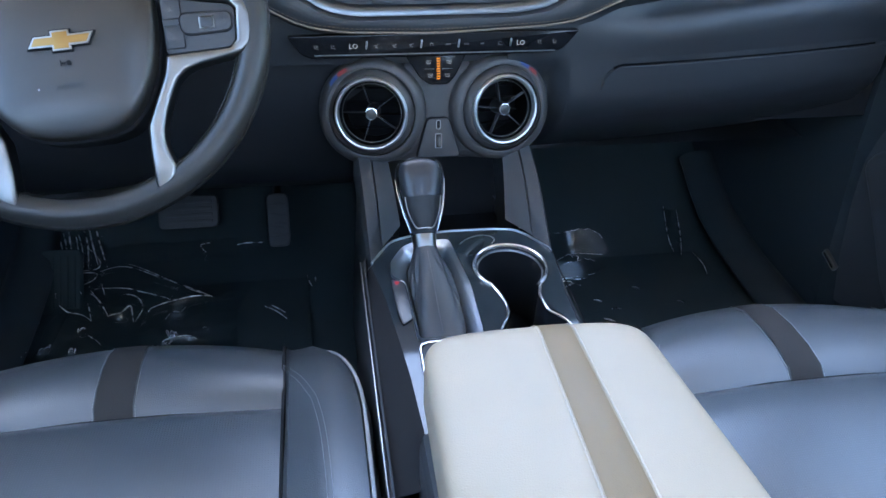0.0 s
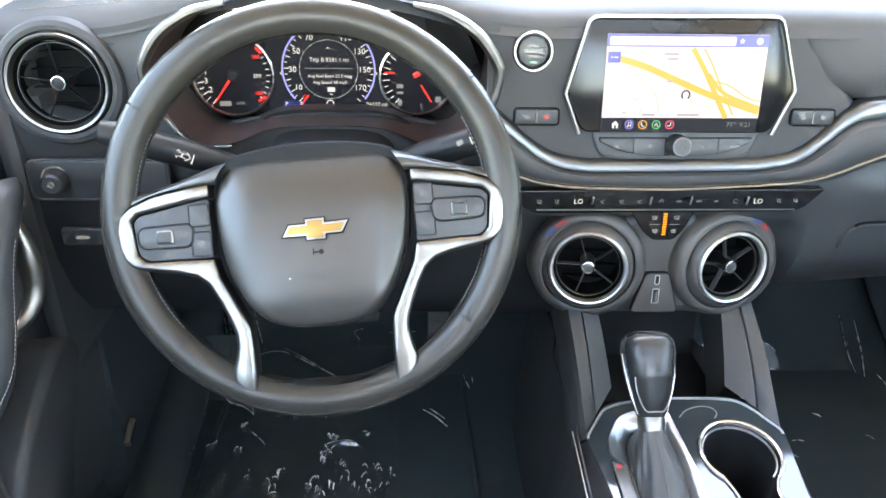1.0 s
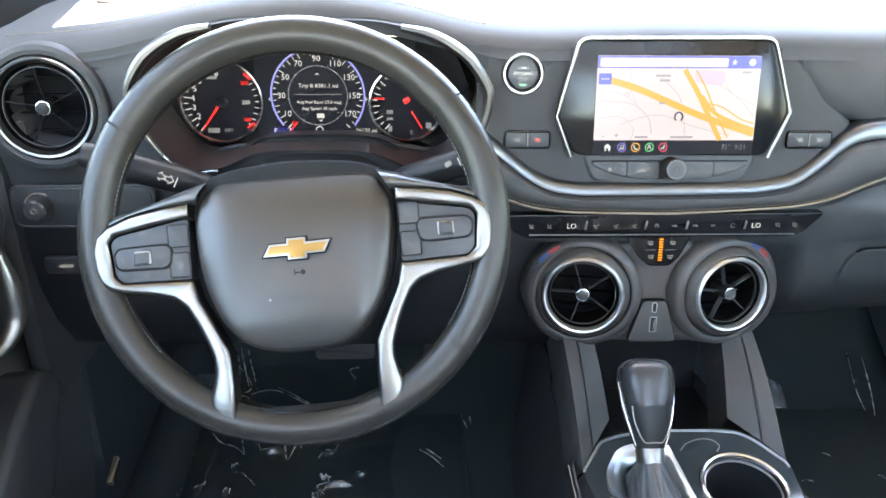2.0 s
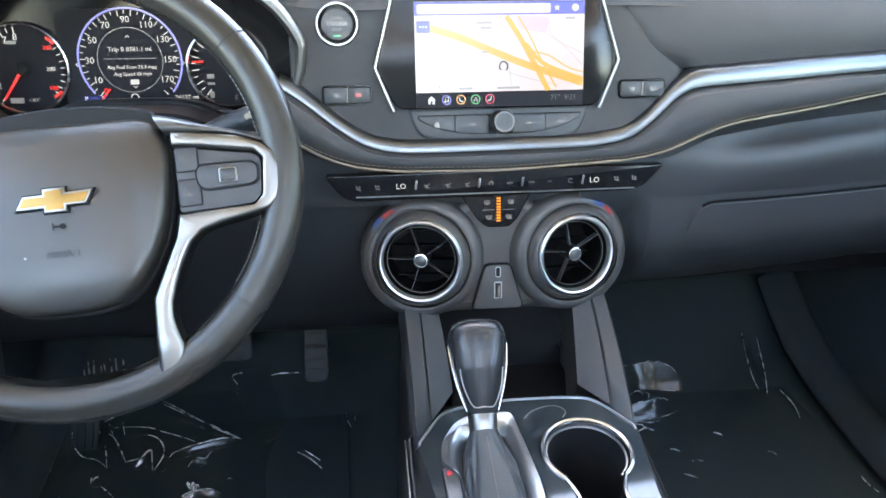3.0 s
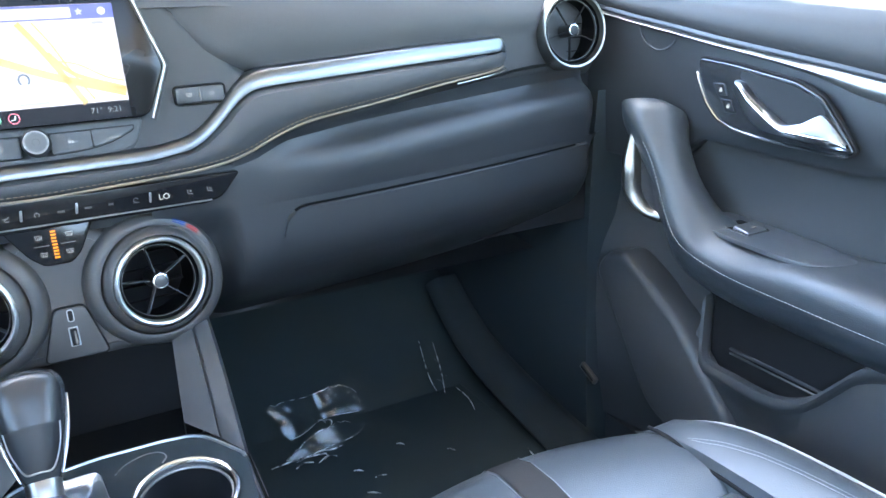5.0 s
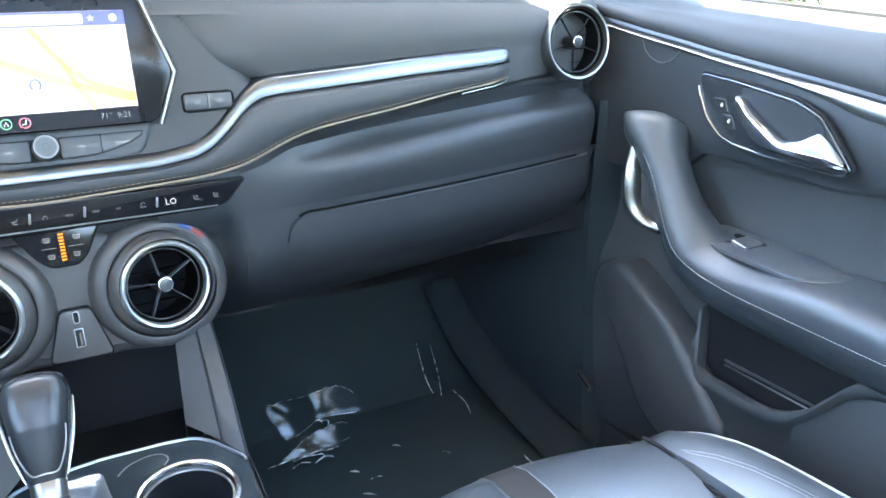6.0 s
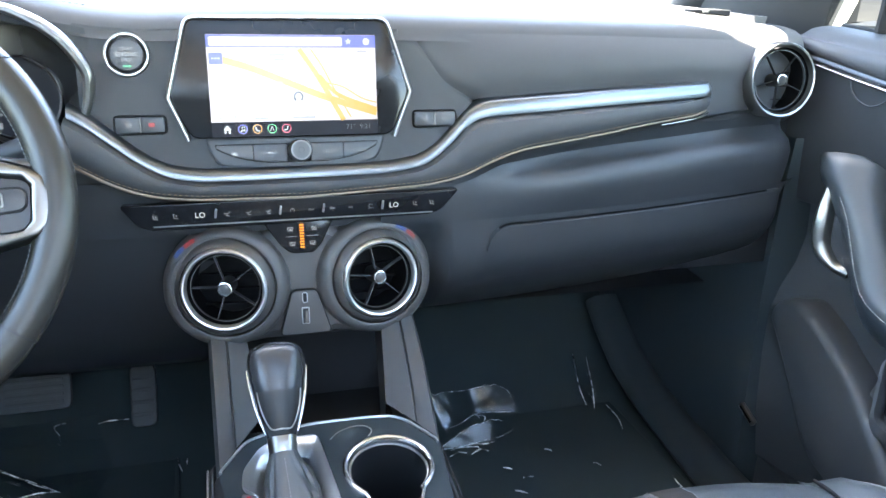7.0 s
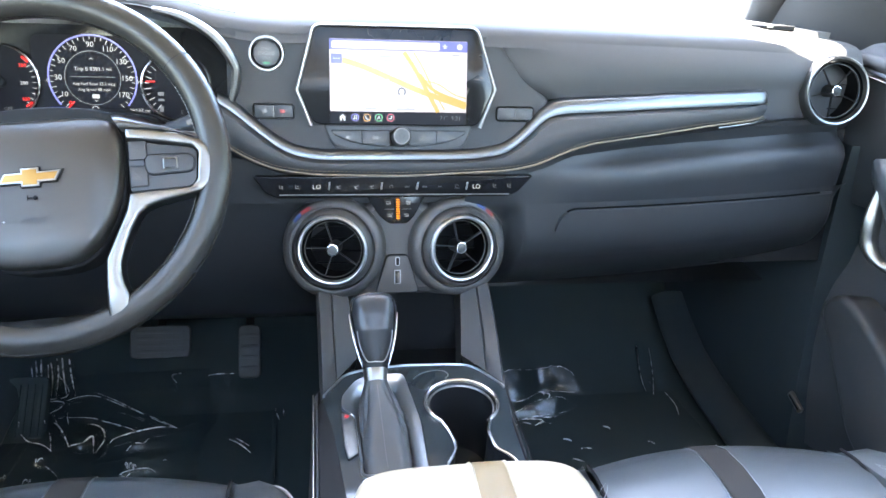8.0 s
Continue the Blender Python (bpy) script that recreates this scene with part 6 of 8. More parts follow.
knob_rows = [along(f * 0.93, w * 1.07, d, e) for f, w, d, e in ((0.016, 0.0130, 0.0140, 0.8), (0.020, 0.0142, 0.0158, 0.8), (0.028, 0.0164, 0.0184, 0.8), (0.040, 0.0195, 0.0215, 0.8), (0.060, 0.0232, 0.0252, 0.78), (0.080, 0.0257, 0.0280, 0.76), (0.094, 0.0264, 0.0275, 0.76), (0.103, 0.0252, 0.0255, 0.78), (0.110, 0.0215, 0.0205, 0.82), (0.1135, 0.0140, 0.0130, 0.9), (0.1145, 0.005, 0.005, 1.0))]
knob = part("knob", grid(knob_rows, True, True), hide("knob_leather", (0.030, 0.032, 0.035), 0.26, 900, 0.1), gear, "smooth black leather knob", L)
front = Vector((0, -0.80, 0.60))
# glossy lower front panel in a chrome line, and a slim chrome blade down each side
panel = []
for f, w, d, share in ((0.062, 0.0236, 0.0256, 0.80), (0.055, 0.0223, 0.0243, 0.82), (0.046, 0.0207, 0.0226, 0.82), (0.037, 0.0187, 0.0208, 0.78), (0.029, 0.0167, 0.0187, 0.70), (0.0235, 0.0152, 0.0170, 0.52)):
    c = N0 + lean * (f * 0.93)
    panel.append([c + Vector((w * 1.07 * q, 0, 0)) + front * (d * (1 - abs(q) ** 2.5) ** 0.4 + 0.0007) for q in steps(-share, share, 13)])
inset = part("front_panel", grid(panel), STALK, knob, "glossy dark front panel", L, 60)
part("chrome_line", tube(spline([r[0] for r in panel] + [panel[-1][6]] + [r[-1] for r in reversed(panel)], 50), 0.0008, 8), SATIN, inset, "chrome line round the panel", L)
for s in (-1, 1):
    part("side_blade", tube(spline([N0 + lean * (f * 0.93) + Vector((s * x, 0, 0)) + front * d for f, x, d in ((0.088, 0.0286, 0.002), (0.066, 0.0262, 0.004), (0.045, 0.0222, 0.005), (0.028, 0.0176, 0.005), (0.020, 0.0152, 0.005))], 24), [0.0008 + 0.0009 * math.sin(math.pi * k / 23) for k in range(24)], 8), CHROME, knob, "slim chrome side blade", L)

# ---- armrest ----
arm = thing("armrest", (0.025, -0.65, 0.452), "cream leather armrest lid with a tan centre stripe", "armrest")
L = under(arm)
AX, AW, ATOP, AFRONT = 0.024, 0.101, 0.5255, -0.366


def lid_point(u, y):
    """A point of the lid's skin: u from -1 (under the left edge) over the top to 1; y along the car."""
    back = AFRONT - y
    w = AW + 0.010 * min(1, back / 0.3) - 0.046 * (1 - math.sqrt(max(0, 1 - max(0, 1 - back / 0.046) ** 2)))
    top = ATOP - 0.034 * (1 - math.sqrt(max(0, 1 - max(0, 1 - back / 0.034) ** 2))) + 0.004 * min(1, back / 0.2)
    a = u * math.pi / 2
    x = w * math.copysign(abs(math.sin(a)) ** 0.34, a)
    z = top - 0.003 * (x / AW) ** 2 - 0.028 * (1 - abs(math.cos(a)) ** 0.34)
    return Vector((AX + x, y, z))


stations = [AFRONT - 0.034 * (1 - math.cos(math.pi / 2 * k / 9)) for k in range(10)] + steps(AFRONT - 0.046, -0.95, 22)
rows = []
for y in stations:
    over = [lid_point(u, y) for u in steps(-1, 1, 41)]
    rows.append([Vector((over[0].x + 0.006, y, 0.445)), Vector((over[0].x, y, 0.47))] + over + [Vector((over[-1].x, y, 0.47)), Vector((over[-1].x - 0.006, y, 0.445))])
lid = part("lid", grid(rows, False, True), CREAM, arm, "soft cream leather lid", L)
rows, cut = [], []
for y in stations:
    x0 = 0.027 + (y + 0.372) * 0.055
    w = 0.0275 + (y + 0.372) * -0.025
    row = []
    for f in (0, 0.04, 0.3, 0.6, 0.96, 1):
        x = x0 + w * f - AX
        base = lid_point(0.0, y)
        row.append(Vector((AX + x, y + (0.0008 if y > AFRONT - 0.01 else 0), base.z - 0.003 * (x / AW) ** 2 + (0.0010 if 0 < f < 1 else 0.0003))))
    rows.append(row)
part("stripe", grid(rows), TAN, lid, "tan leather stripe", L)
for k in (0, -1):
    part("stripe_stitching", stitches([r[k] + Vector((-0.0022 if k == 0 else 0.0022, 0, 0.0003)) for r in rows], 0.0044, 0.0041, 0.0011), CORD, lid, "raised cream stitching", L)


# ---- front seats ----
def seat(cx, dy, lift, deep, stripe, label):
    """A front seat. lift: how much higher it stands; deep: how much deeper its front roll is."""
    t = thing("front_seat", (cx, -0.5, 0.08), label, "car seat", "front seats")
    L = under(t) @ Matrix.Translation((0, dy, lift))
    hw = 0.166
    rim_of = lambda x: 0.025 * (x / hw) ** 2
    # front roll: from under the front edge over the top back to the cross seam
    prof = [(-0.205, 0.14), (-0.178, 0.20), (-0.165, 0.27), (-0.163, 0.325), (-0.170, 0.352), (-0.186, 0.371), (-0.210, 0.381), (-0.240, 0.384), (-0.268, 0.381), (-0.288, 0.374), (-0.297, 0.364)]
    prof = [(y - deep * min(1, max(0, (-0.21 - y) / 0.087)), z) for y, z in prof]

    def roll(x, lift=0.0, ahead=0.0):
        u = abs(x) / hw
        return [Vector((cx + x, y - rim_of(x) * (1 if k < 8 else 0.4), z - 0.005 * u**2 + lift * (1 if 3 < k < 10 else 0))) for k, (y, z) in enumerate(prof)]

    base = part("front_panel", grid([roll(x) for x in steps(-hw, hw, 19)]), SEATHIDE, t, "black leather front roll", L)
    for x0, x1 in ((stripe - 0.019, stripe + 0.019),):
        part("stripe", grid([roll(x, 0.0015, 0) for x in steps(x0, x1, 4)]), STRIPE, base, "grey leather stripe", L @ Matrix.Translation((0, -0.0006, 0.0006)))
        for x in (x0 - 0.002, x1 + 0.002):
            part("stripe_stitching", stitches(roll(x, 0.0012)[2:], 0.0036, 0.0032, 0.0006), SEATTHREAD, base, "", L)
    rows = []
    for x in steps(-hw, hw, 19):
        u = x / hw
        rows.append([Vector((cx + x, y - deep, z - 0.006 * u**2 * (1 if y > -0.6 else 0.5))) for y, z in ((-0.298, 0.362), (-0.304, 0.371), (-0.318, 0.3765), (-0.36, 0.379), (-0.45, 0.372), (-0.55, 0.355), (-0.68, 0.33), (-0.80, 0.315))])
    part("seat_centre", grid(rows), SEATHOLES, t, "perforated leather centre panel", L)
    part("cross_seam", tube([(cx + x, -0.297 - deep, 0.3640 - 0.005 * (x / hw) ** 2) for x in steps(-hw, hw, 12)], 0.0020, 6), MATT, t, "", L)
    bolster_top = smooth_table([(-0.9, 0.40), (-0.45, 0.402), (-0.30, 0.393), (-0.25, 0.386), (-0.22, 0.377), (-0.205, 0.366), (-0.192, 0.348), (-0.18, 0.32)], 0.01)
    for s in (-1, 1):
        part("side_seam", tube(spline([(cx + s * (hw + 0.0005), y, z) for y, z in ((-0.215, 0.3750), (-0.25, 0.3790), (-0.29, 0.3720), (-0.34, 0.3735), (-0.45, 0.3690), (-0.60, 0.3440), (-0.78, 0.3200))], 40), 0.0022, 6), MATT, t, "", L)
        rows = []
        ys = [(-0.194, 0.02), (-0.201, 0.26), (-0.220, 0.54), (-0.248, 0.76), (-0.287, 0.92), (-0.34, 1.0), (-0.45, 1.0), (-0.6, 1.0), (-0.80, 1.0)]
        for y, f in ys:
            o = hw + 0.012 + 0.078 * f
            h = bolster_top(y)
            rows.append([Vector((cx + s * a, y, z)) for a, z in ((hw - 0.002, 0.360), (hw + 0.007, 0.36 + (h - 0.36) * 0.68), (hw + (o - hw) * 0.36, h - 0.001), (hw + (o - hw) * 0.6, h + 0.003 * f), (hw + (o - hw) * 0.88, h - 0.006), (o, h - 0.026), (o + 0.003 * f, h - 0.07), (o - 0.006, 0.25), (o - 0.02, 0.14))])
        b = part("bolster", grid(rows), SEATHIDE, t, "padded side bolster", L)
        pipe = spline([r[4] + Vector((s * 0.004, 0, -0.003)) for r in rows], 60)
        part("piping", tube(pipe, 0.0021, 8), PALE, b, "pale grey piping", L)
        for off in (0.30, 0.36):
            d = 0.005 * (off - 0.30) / 0.06
            line = spline([Vector((cx + s * max(hw + 0.001, a - d), y - 0.032 - d, bolster_top(y - 0.032 - d) + 0.0035)) for a, y in ((hw + 0.001, -0.239), (hw + 0.012, -0.252), (hw + 0.022, -0.268), (hw + 0.031, -0.289), (hw + 0.037, -0.308), (hw + 0.044, -0.36), (hw + 0.048, -0.45), (hw + 0.048, -0.6), (hw + 0.048, -0.76))], 90)
            part("double_stitching", stitches(line, 0.0036, 0.0031, 0.0005), SEATTHREAD, b, "", L)
    part("base", block(cx - 0.235, cx + 0.235, -0.80, -0.22, 0.075, 0.24, 0.02), PLASTIC, t, "", L)
    back = [[Vector((cx + x, -0.80 - 0.30 * f - 0.035 * (x / 0.2) ** 2 * -1, 0.28 + 0.78 * f)) for x in steps(-0.215, 0.215, 9)] for f in steps(0, 1, 8)]
    rear = [[p + Vector((0, -0.11, 0.0)) for p in row[::-1]] for row in back]
    part("backrest", grid([a + b for a, b in zip(back, rear)], True, True), SEATHIDE, t, "", L)
    return t


seat(-0.374, 0.032, 0.0, 0.006, -0.006, "black leather driver's seat with grey stripe and piping")
seat(0.374, 0.0, 0.012, 0.028, -0.008, "black leather passenger seat with grey stripe and piping")


# ---- front doors ----
def door(s, dy, label):
    """The inside of a front door; s: 1 for the passenger's side, -1 for the driver's. dy: how far back it sits."""
    t = thing("front_door", (s * 0.82, -0.35 + dy, 0.12), label, "car door", "front doors")
    B = under(t) @ Matrix.Translation((0, dy, 0)) @ Matrix.Diagonal((s, 1, 1, 1))
    put = lambda name, bm, mat, parent=t, label="", sharp=38: part(name, bm, mat, parent, label, B, sharp)
    ys = [0.20, 0.12, 0.05, -0.02, -0.10, -0.20, -0.32, -0.45, -0.60, -0.80, -0.96]
    lean = lambda y: 0.792 + 0.012 * min(1, max(0, (0.1 - y) / 0.3)) - 0.055 * max(0, (y - 0.02) / 0.18) ** 1.5 * 0.6
    belt = smooth_table([(-1.0, 0.678), (-0.6, 0.701), (-0.313, 0.719), (-0.256, 0.723), (-0.22, 0.732), (-0.193, 0.742), (-0.166, 0.748), (-0.124, 0.757), (-0.032, 0.771), (0.077, 0.791), (0.2, 0.819)], 0.016)
    crest = smooth_table([(-1.0, 0.700), (-0.6, 0.718), (-0.31, 0.736), (-0.203, 0.752), (-0.123, 0.763), (-0.031, 0.776), (0.077, 0.795), (0.2, 0.8215)], 0.03)
    skirt = smooth_table([(-1.0, 0.655), (-0.40, 0.692), (-0.345, 0.693), (-0.321, 0.683), (-0.305, 0.666), (-0.284, 0.651), (-0.259, 0.644), (-0.2, 0.643), (-0.134, 0.646), (-0.05, 0.650), (0.2, 0.66)], 0.014)
    sill = smooth_table([(-1.0, 0.79), (-0.25, 0.822), (0.1, 0.85), (0.25, 0.866)], 0.05)
    dense = steps(0.20, -0.96, 70)
    # rolled top pad from the chrome strip up and outwards to the glass
    rows = []
    for y in dense:
        x, b, c = lean(y), crest(y) + 0.0075, sill(y)
        rows.append(spline([Vector((x + 0.006, y, b - 0.010)), Vector((x - 0.008, y, b + 0.004)), Vector((x - 0.013, y, b + (c - b) * 0.28)), Vector((x - 0.007, y, b + (c - b) * 0.58)), Vector((x + 0.010, y, c - 0.014)), Vector((x + 0.034, y, c - 0.003)), Vector((x + 0.075, y, c)), Vector((x + 0.088, y, c - 0.006))], 24))
    put("top_pad", grid(rows), SKIN, t, "soft dark grey door top")
    put("window_seal", tube([(lean(y) + 0.086, y, sill(y) - 0.001) for y in dense], 0.005, 8), MATT)
    # slim chrome strip that widens towards the rear
    rows = []
    for y in dense:
        x, b, c = lean(y), belt(y), crest(y)
        w = c - b
        rows.append([Vector((x + 0.004, y, c + 0.0005)), Vector((x - 0.008, y, c)), Vector((x - 0.0105, y, b + w * 0.75)), Vector((x - 0.012, y, b + w * 0.4)), Vector((x - 0.010, y, b)), Vector((x + 0.004, y, b - 0.001))])
    put("silver_strip", grid(rows), SATIN, t, "silver strip that widens to a spear")
    put("strip_band", grid([[Vector((lean(y) + 0.004, y, crest(y) + 0.0005)), Vector((lean(y) - 0.0065, y, crest(y) + 0.0008)), Vector((lean(y) - 0.0075, y, crest(y) + 0.0040)), Vector((lean(y) - 0.0055, y, crest(y) + 0.0078)), Vector((lean(y) + 0.004, y, crest(y) + 0.009))] for y in dense]), ACCENT, t, "dark glossy band above the silver strip")
    # dark accent panel below it, its lower edge sweeping up to the spear
    rows = []
    for y in dense:
        x, b = lean(y), belt(y)
        lowz = skirt(y) - 0.05 * min(1, max(0, (y + 0.02) / 0.06))
        rows.append([Vector((x - 0.002 - 0.004 * math.sin(math.pi * f), y, b + 0.0005 + (lowz - b) * f)) for f in steps(0, 1, 8)] + [Vector((x + 0.002, y, lowz - 0.0045)), Vector((x + 0.014, y, lowz - 0.005))])
    put("accent_panel", grid(rows), ACCENT, t, "dark satin accent panel")
    put("trim_curl", tube(spline([(lean(0.098) - 0.003, 0.098, 0.794), (lean(0.087) - 0.0055, 0.086, 0.773), (lean(0.063) - 0.006, 0.063, 0.761), (lean(0.041) - 0.0055, 0.042, 0.768), (lean(0.03) - 0.0045, 0.034, 0.780)], 20), 0.0012, 6), PLASTIC)
    # main skin from the accent panel down to the armrest, and lower panel down to the sill
    rows = []
    for y in dense:
        x = lean(y)
        rows.append([Vector((x + d, y, z)) for d, z in ((0.006, skirt(y) + 0.010), (0.0145, skirt(y) - 0.004), (0.022, 0.630), (0.028, 0.585), (0.030, 0.545), (0.020, 0.50), (0.0, 0.46), (-0.012, 0.42), (-0.012, 0.34), (-0.004, 0.24), (0.012, 0.14), (0.06, 0.12), (0.10, 0.12))])
    put("inner_skin", grid(rows), LOWER, t, "")
    put("outer_shell", block(0.875, 0.91, -0.98, 0.40, 0.10, 0.80, 0.01), PLASTIC)

    # handle plate, lever and lock buttons
    H = Matrix(((0, 0, -1, 0.7875), (-1, 0, 0, 0), (0, 1, 0, 0), (0, 0, 0, 1)))  # local x: backwards, y: up, z: into the cabin
    G = lambda name, bm, mat, parent=t, label="", m=Matrix.Identity(4): part(name, bm, mat, parent, label, B @ H @ m)
    plate_line = [tuple(p) for p in rounded([(0.015, 0.756), (0.072, 0.751), (0.166, 0.7375), (0.200, 0.724), (0.226, 0.696), (0.248, 0.669), (0.239, 0.662), (0.136, 0.6655), (0.081, 0.672), (0.056, 0.681), (0.035, 0.701), (0.018, 0.731)], 0.009, 4)]
    plate = G("handle_plate", slab(plate_line, 0.012, 0.002), PLATEGLOSS, t, "glossy dark grey handle plate with a chrome lower edge", pose(0, 0, 0.006))
    G("plate_gap", rim(shrink(plate_line, -0.0024), 0.0026, 0.006), MATT, plate, "", pose(0, 0, 0.0032))
    G("plate_edge", tube([Vector((x, y, 0.0070)) for x, y in [tuple(p) for p in rounded([(0.014, 0.748), (0.017, 0.731), (0.034, 0.700), (0.055, 0.680), (0.081, 0.671), (0.136, 0.6645), (0.239, 0.661), (0.249, 0.668)], 0.008, 3)][4:-4]], 0.0016, 6, False, 1, (0, 0, 1)), CHROME, plate)
    cup = [tuple(p) for p in rounded([(0.083, 0.7445), (0.126, 0.7390), (0.166, 0.7325), (0.196, 0.7205), (0.2115, 0.706), (0.195, 0.688), (0.150, 0.680), (0.105, 0.694)], 0.010, 4)]
    G("handle_cup", grid([[Vector((p.x, p.y, z)) for p in shrink(cup, i)] for i, z in ((0, 0.0064), (0.003, 0.002), (0.008, -0.008), (0.018, -0.014))], True, True), ACCENT, plate, "smooth dark recess behind the lever")
    upper = spline([Vector((0.084, 0.733, 0.012)), Vector((0.097, 0.730, 0.017)), Vector((0.114, 0.718, 0.020)), Vector((0.140, 0.702, 0.020)), Vector((0.160, 0.690, 0.019)), Vector((0.182, 0.692, 0.016)), Vector((0.200, 0.702, 0.012)), Vector((0.207, 0.704, 0.010)), Vector((0.222, 0.694, 0.010)), Vector((0.240, 0.677, 0.009))], 44)
    under_ = spline([Vector((0.078, 0.720, 0.008)), Vector((0.092, 0.703, 0.009)), Vector((0.108, 0.688, 0.010)), Vector((0.128, 0.677, 0.010)), Vector((0.160, 0.674, 0.010)), Vector((0.185, 0.6725, 0.010)), Vector((0.205, 0.671, 0.010)), Vector((0.222, 0.670, 0.010)), Vector((0.234, 0.670, 0.010)), Vector((0.243, 0.670, 0.009))], 44)
    ridge = spline([Vector((0.085, 0.730, 0.0145)), Vector((0.098, 0.725, 0.0190)), Vector((0.114, 0.713, 0.0225)), Vector((0.140, 0.697, 0.0235)), Vector((0.162, 0.685, 0.0230)), Vector((0.188, 0.682, 0.0205)), Vector((0.222, 0.679, 0.0150)), Vector((0.241, 0.674, 0.0110))], 44)
    lever = G("lever", grid([[p + Vector((0, 0, -0.010)), p, p.lerp(r, 0.55) + Vector((0, 0, 0.0012)), r, r.lerp(q, 0.25) + Vector((0, 0, -0.0012)), r.lerp(q, 0.65) + Vector((0, 0, -0.0020)), q, q + Vector((0, 0, -0.006))] for p, q, r in zip(upper, under_, ridge)]), POLISHED, plate, "polished chrome door lever")
    G("lever_edge", tube(ridge, [0.0007 + 0.0011 * math.sin(math.pi * k / 43) for k in range(44)], 8, False, 1.0, (0, 0, 1)), CHROME, lever)
    for k in range(2):
        x0, y0 = 0.043 + 0.0135 * k, 0.7185 - 0.019 * k
        corners = [(x0, y0 + 0.0088), (x0 + 0.020, y0 + 0.0088), (x0 + 0.029, y0 - 0.0088), (x0 + 0.010, y0 - 0.0088)]
        G("lock_gap", rim(rounded(corners, 0.003, 3), 0.0012, 0.003), MATT, plate, "", pose(0, 0, 0.0072))
        key = G("lock_button", slab(rounded([tuple(p) for p in shrink(corners, 0.0010)], 0.0025, 3), 0.004, 0.0008), PLATEGLOSS, plate, "", pose(0, 0, 0.0078))
        G("lock_mark", joined(slab(oblong(0.0042, 0.0032, 0.0006, x0 + 0.0155, y0 - 0.0008), 0.0005), moved(ribbon([(0.0014 * math.cos(a), 0.0020 * math.sin(a)) for a in steps(0, math.pi, 8)], 0.0007, 0.0005), pose(x0 + 0.0155 + 0.001 * k, y0 + 0.0008, 0))), WHITE, key, "", pose(0, 0, 0.0083))

    # armrest with upright grip
    A = [(0.069, 0.703), (0.036, 0.676), (-0.004, 0.632), (-0.026, 0.590), (-0.042, 0.556), (-0.070, 0.524), (-0.141, 0.507), (-0.249, 0.502), (-0.40, 0.499), (-0.60, 0.497), (-0.80, 0.50)]
    Bk = [(0.002, 0.694), (-0.006, 0.676), (-0.003, 0.640), (-0.020, 0.594), (-0.046, 0.564), (-0.080, 0.549), (-0.150, 0.547), (-0.255, 0.543), (-0.40, 0.538), (-0.60, 0.535), (-0.80, 0.535)]
    inn = spline([Vector((0.716, y, z)) for y, z in A], 60)
    out = spline([Vector((0.785 + 0.017 * min(1, k / 4), y, z)) for k, (y, z) in enumerate(Bk)], 60)
    rows = []
    for k, (a, b) in enumerate(zip(inn, out)):
        w = b - a
        f = min(1, max(0, (k - 14) / 14))
        f = f * f * (3 - 2 * f)
        grip = [b + Vector((0.004, 0.030, -0.012)), b + Vector((0.003, 0.010, -0.004)), a + w * 0.88 + Vector((0, -0.006, 0.003)), a + w * 0.58 + Vector((0, -0.020, 0.010)), a + w * 0.28 + Vector((0, -0.021, 0.010)), a + w * 0.06 + Vector((0, -0.010, 0.005))]
        flat = [b + Vector((0.03, 0, -0.002)), b, Vector((a.x + w.x * 0.66, a.y, b.z + 0.001)), Vector((a.x + w.x * 0.40, a.y, b.z)), Vector((a.x + w.x * 0.19, a.y, b.z - 0.004)), Vector((a.x + w.x * 0.05, a.y, a.z + (b.z - a.z) * 0.62))]
        rows.append([p.lerp(q, f) for p, q in zip(grip, flat)] + [a, a + Vector((0.002, 0.004, -0.008)), a + Vector((0.012, 0.010, -0.030)), a + Vector((0.035, 0.016, -0.050)), a + Vector((0.085, 0.02, -0.06))])
    seam_in, edge_in = [r[6] for r in rows], spline([r[7] for r in rows[2:26]], 30)
    for k, r in enumerate(rows):
        c = r[0].lerp(r[6], 0.5) + Vector((0, 0.008, -0.010))
        f = 0.70 + 0.30 * math.sqrt(max(0, 1 - max(0, 1 - k / 3) ** 2))
        rows[k] = spline([c + (p - c) * f for p in r], 26)
    rest = put("armrest", grid(rows, False, True), DOORHIDE, t, "stitched black leather armrest and grip")
    put("stitching", stitches([p + Vector((-0.0012, -0.0010, 0.0012)) for p in seam_in[5:]], 0.0050, 0.0036, 0.0006), PALE, rest)
    chrome = spline([Vector((0.730, 0.040, 0.655)), Vector((0.724, 0.036, 0.612)), Vector((0.724, 0.031, 0.574)), Vector((0.728, 0.010, 0.552)), Vector((0.735, -0.014, 0.545))], 30)
    put("grip_trim", tube(chrome, [0.008 + 0.008 * math.sin(math.pi * min(1, k / 26)) for k in range(30)], 12, False, 0.7, (0, 1, 0)), EDGE, rest, "satin silver inlay under the grip")
    put("grip_side", grid([[p, p.lerp(q, 0.3) + Vector((0.004, 0, 0)), p.lerp(q, 0.6) + Vector((0.010, 0, 0)), q + Vector((0.006, 0, 0))] for p, q in zip(edge_in, chrome)]), PLASTIC, rest)
    # window switch in the armrest
    SWM = B @ Matrix.Translation((0.782, -0.105, 0.5480)) @ pose(0, 0, 0, 2.05, 0, 0)
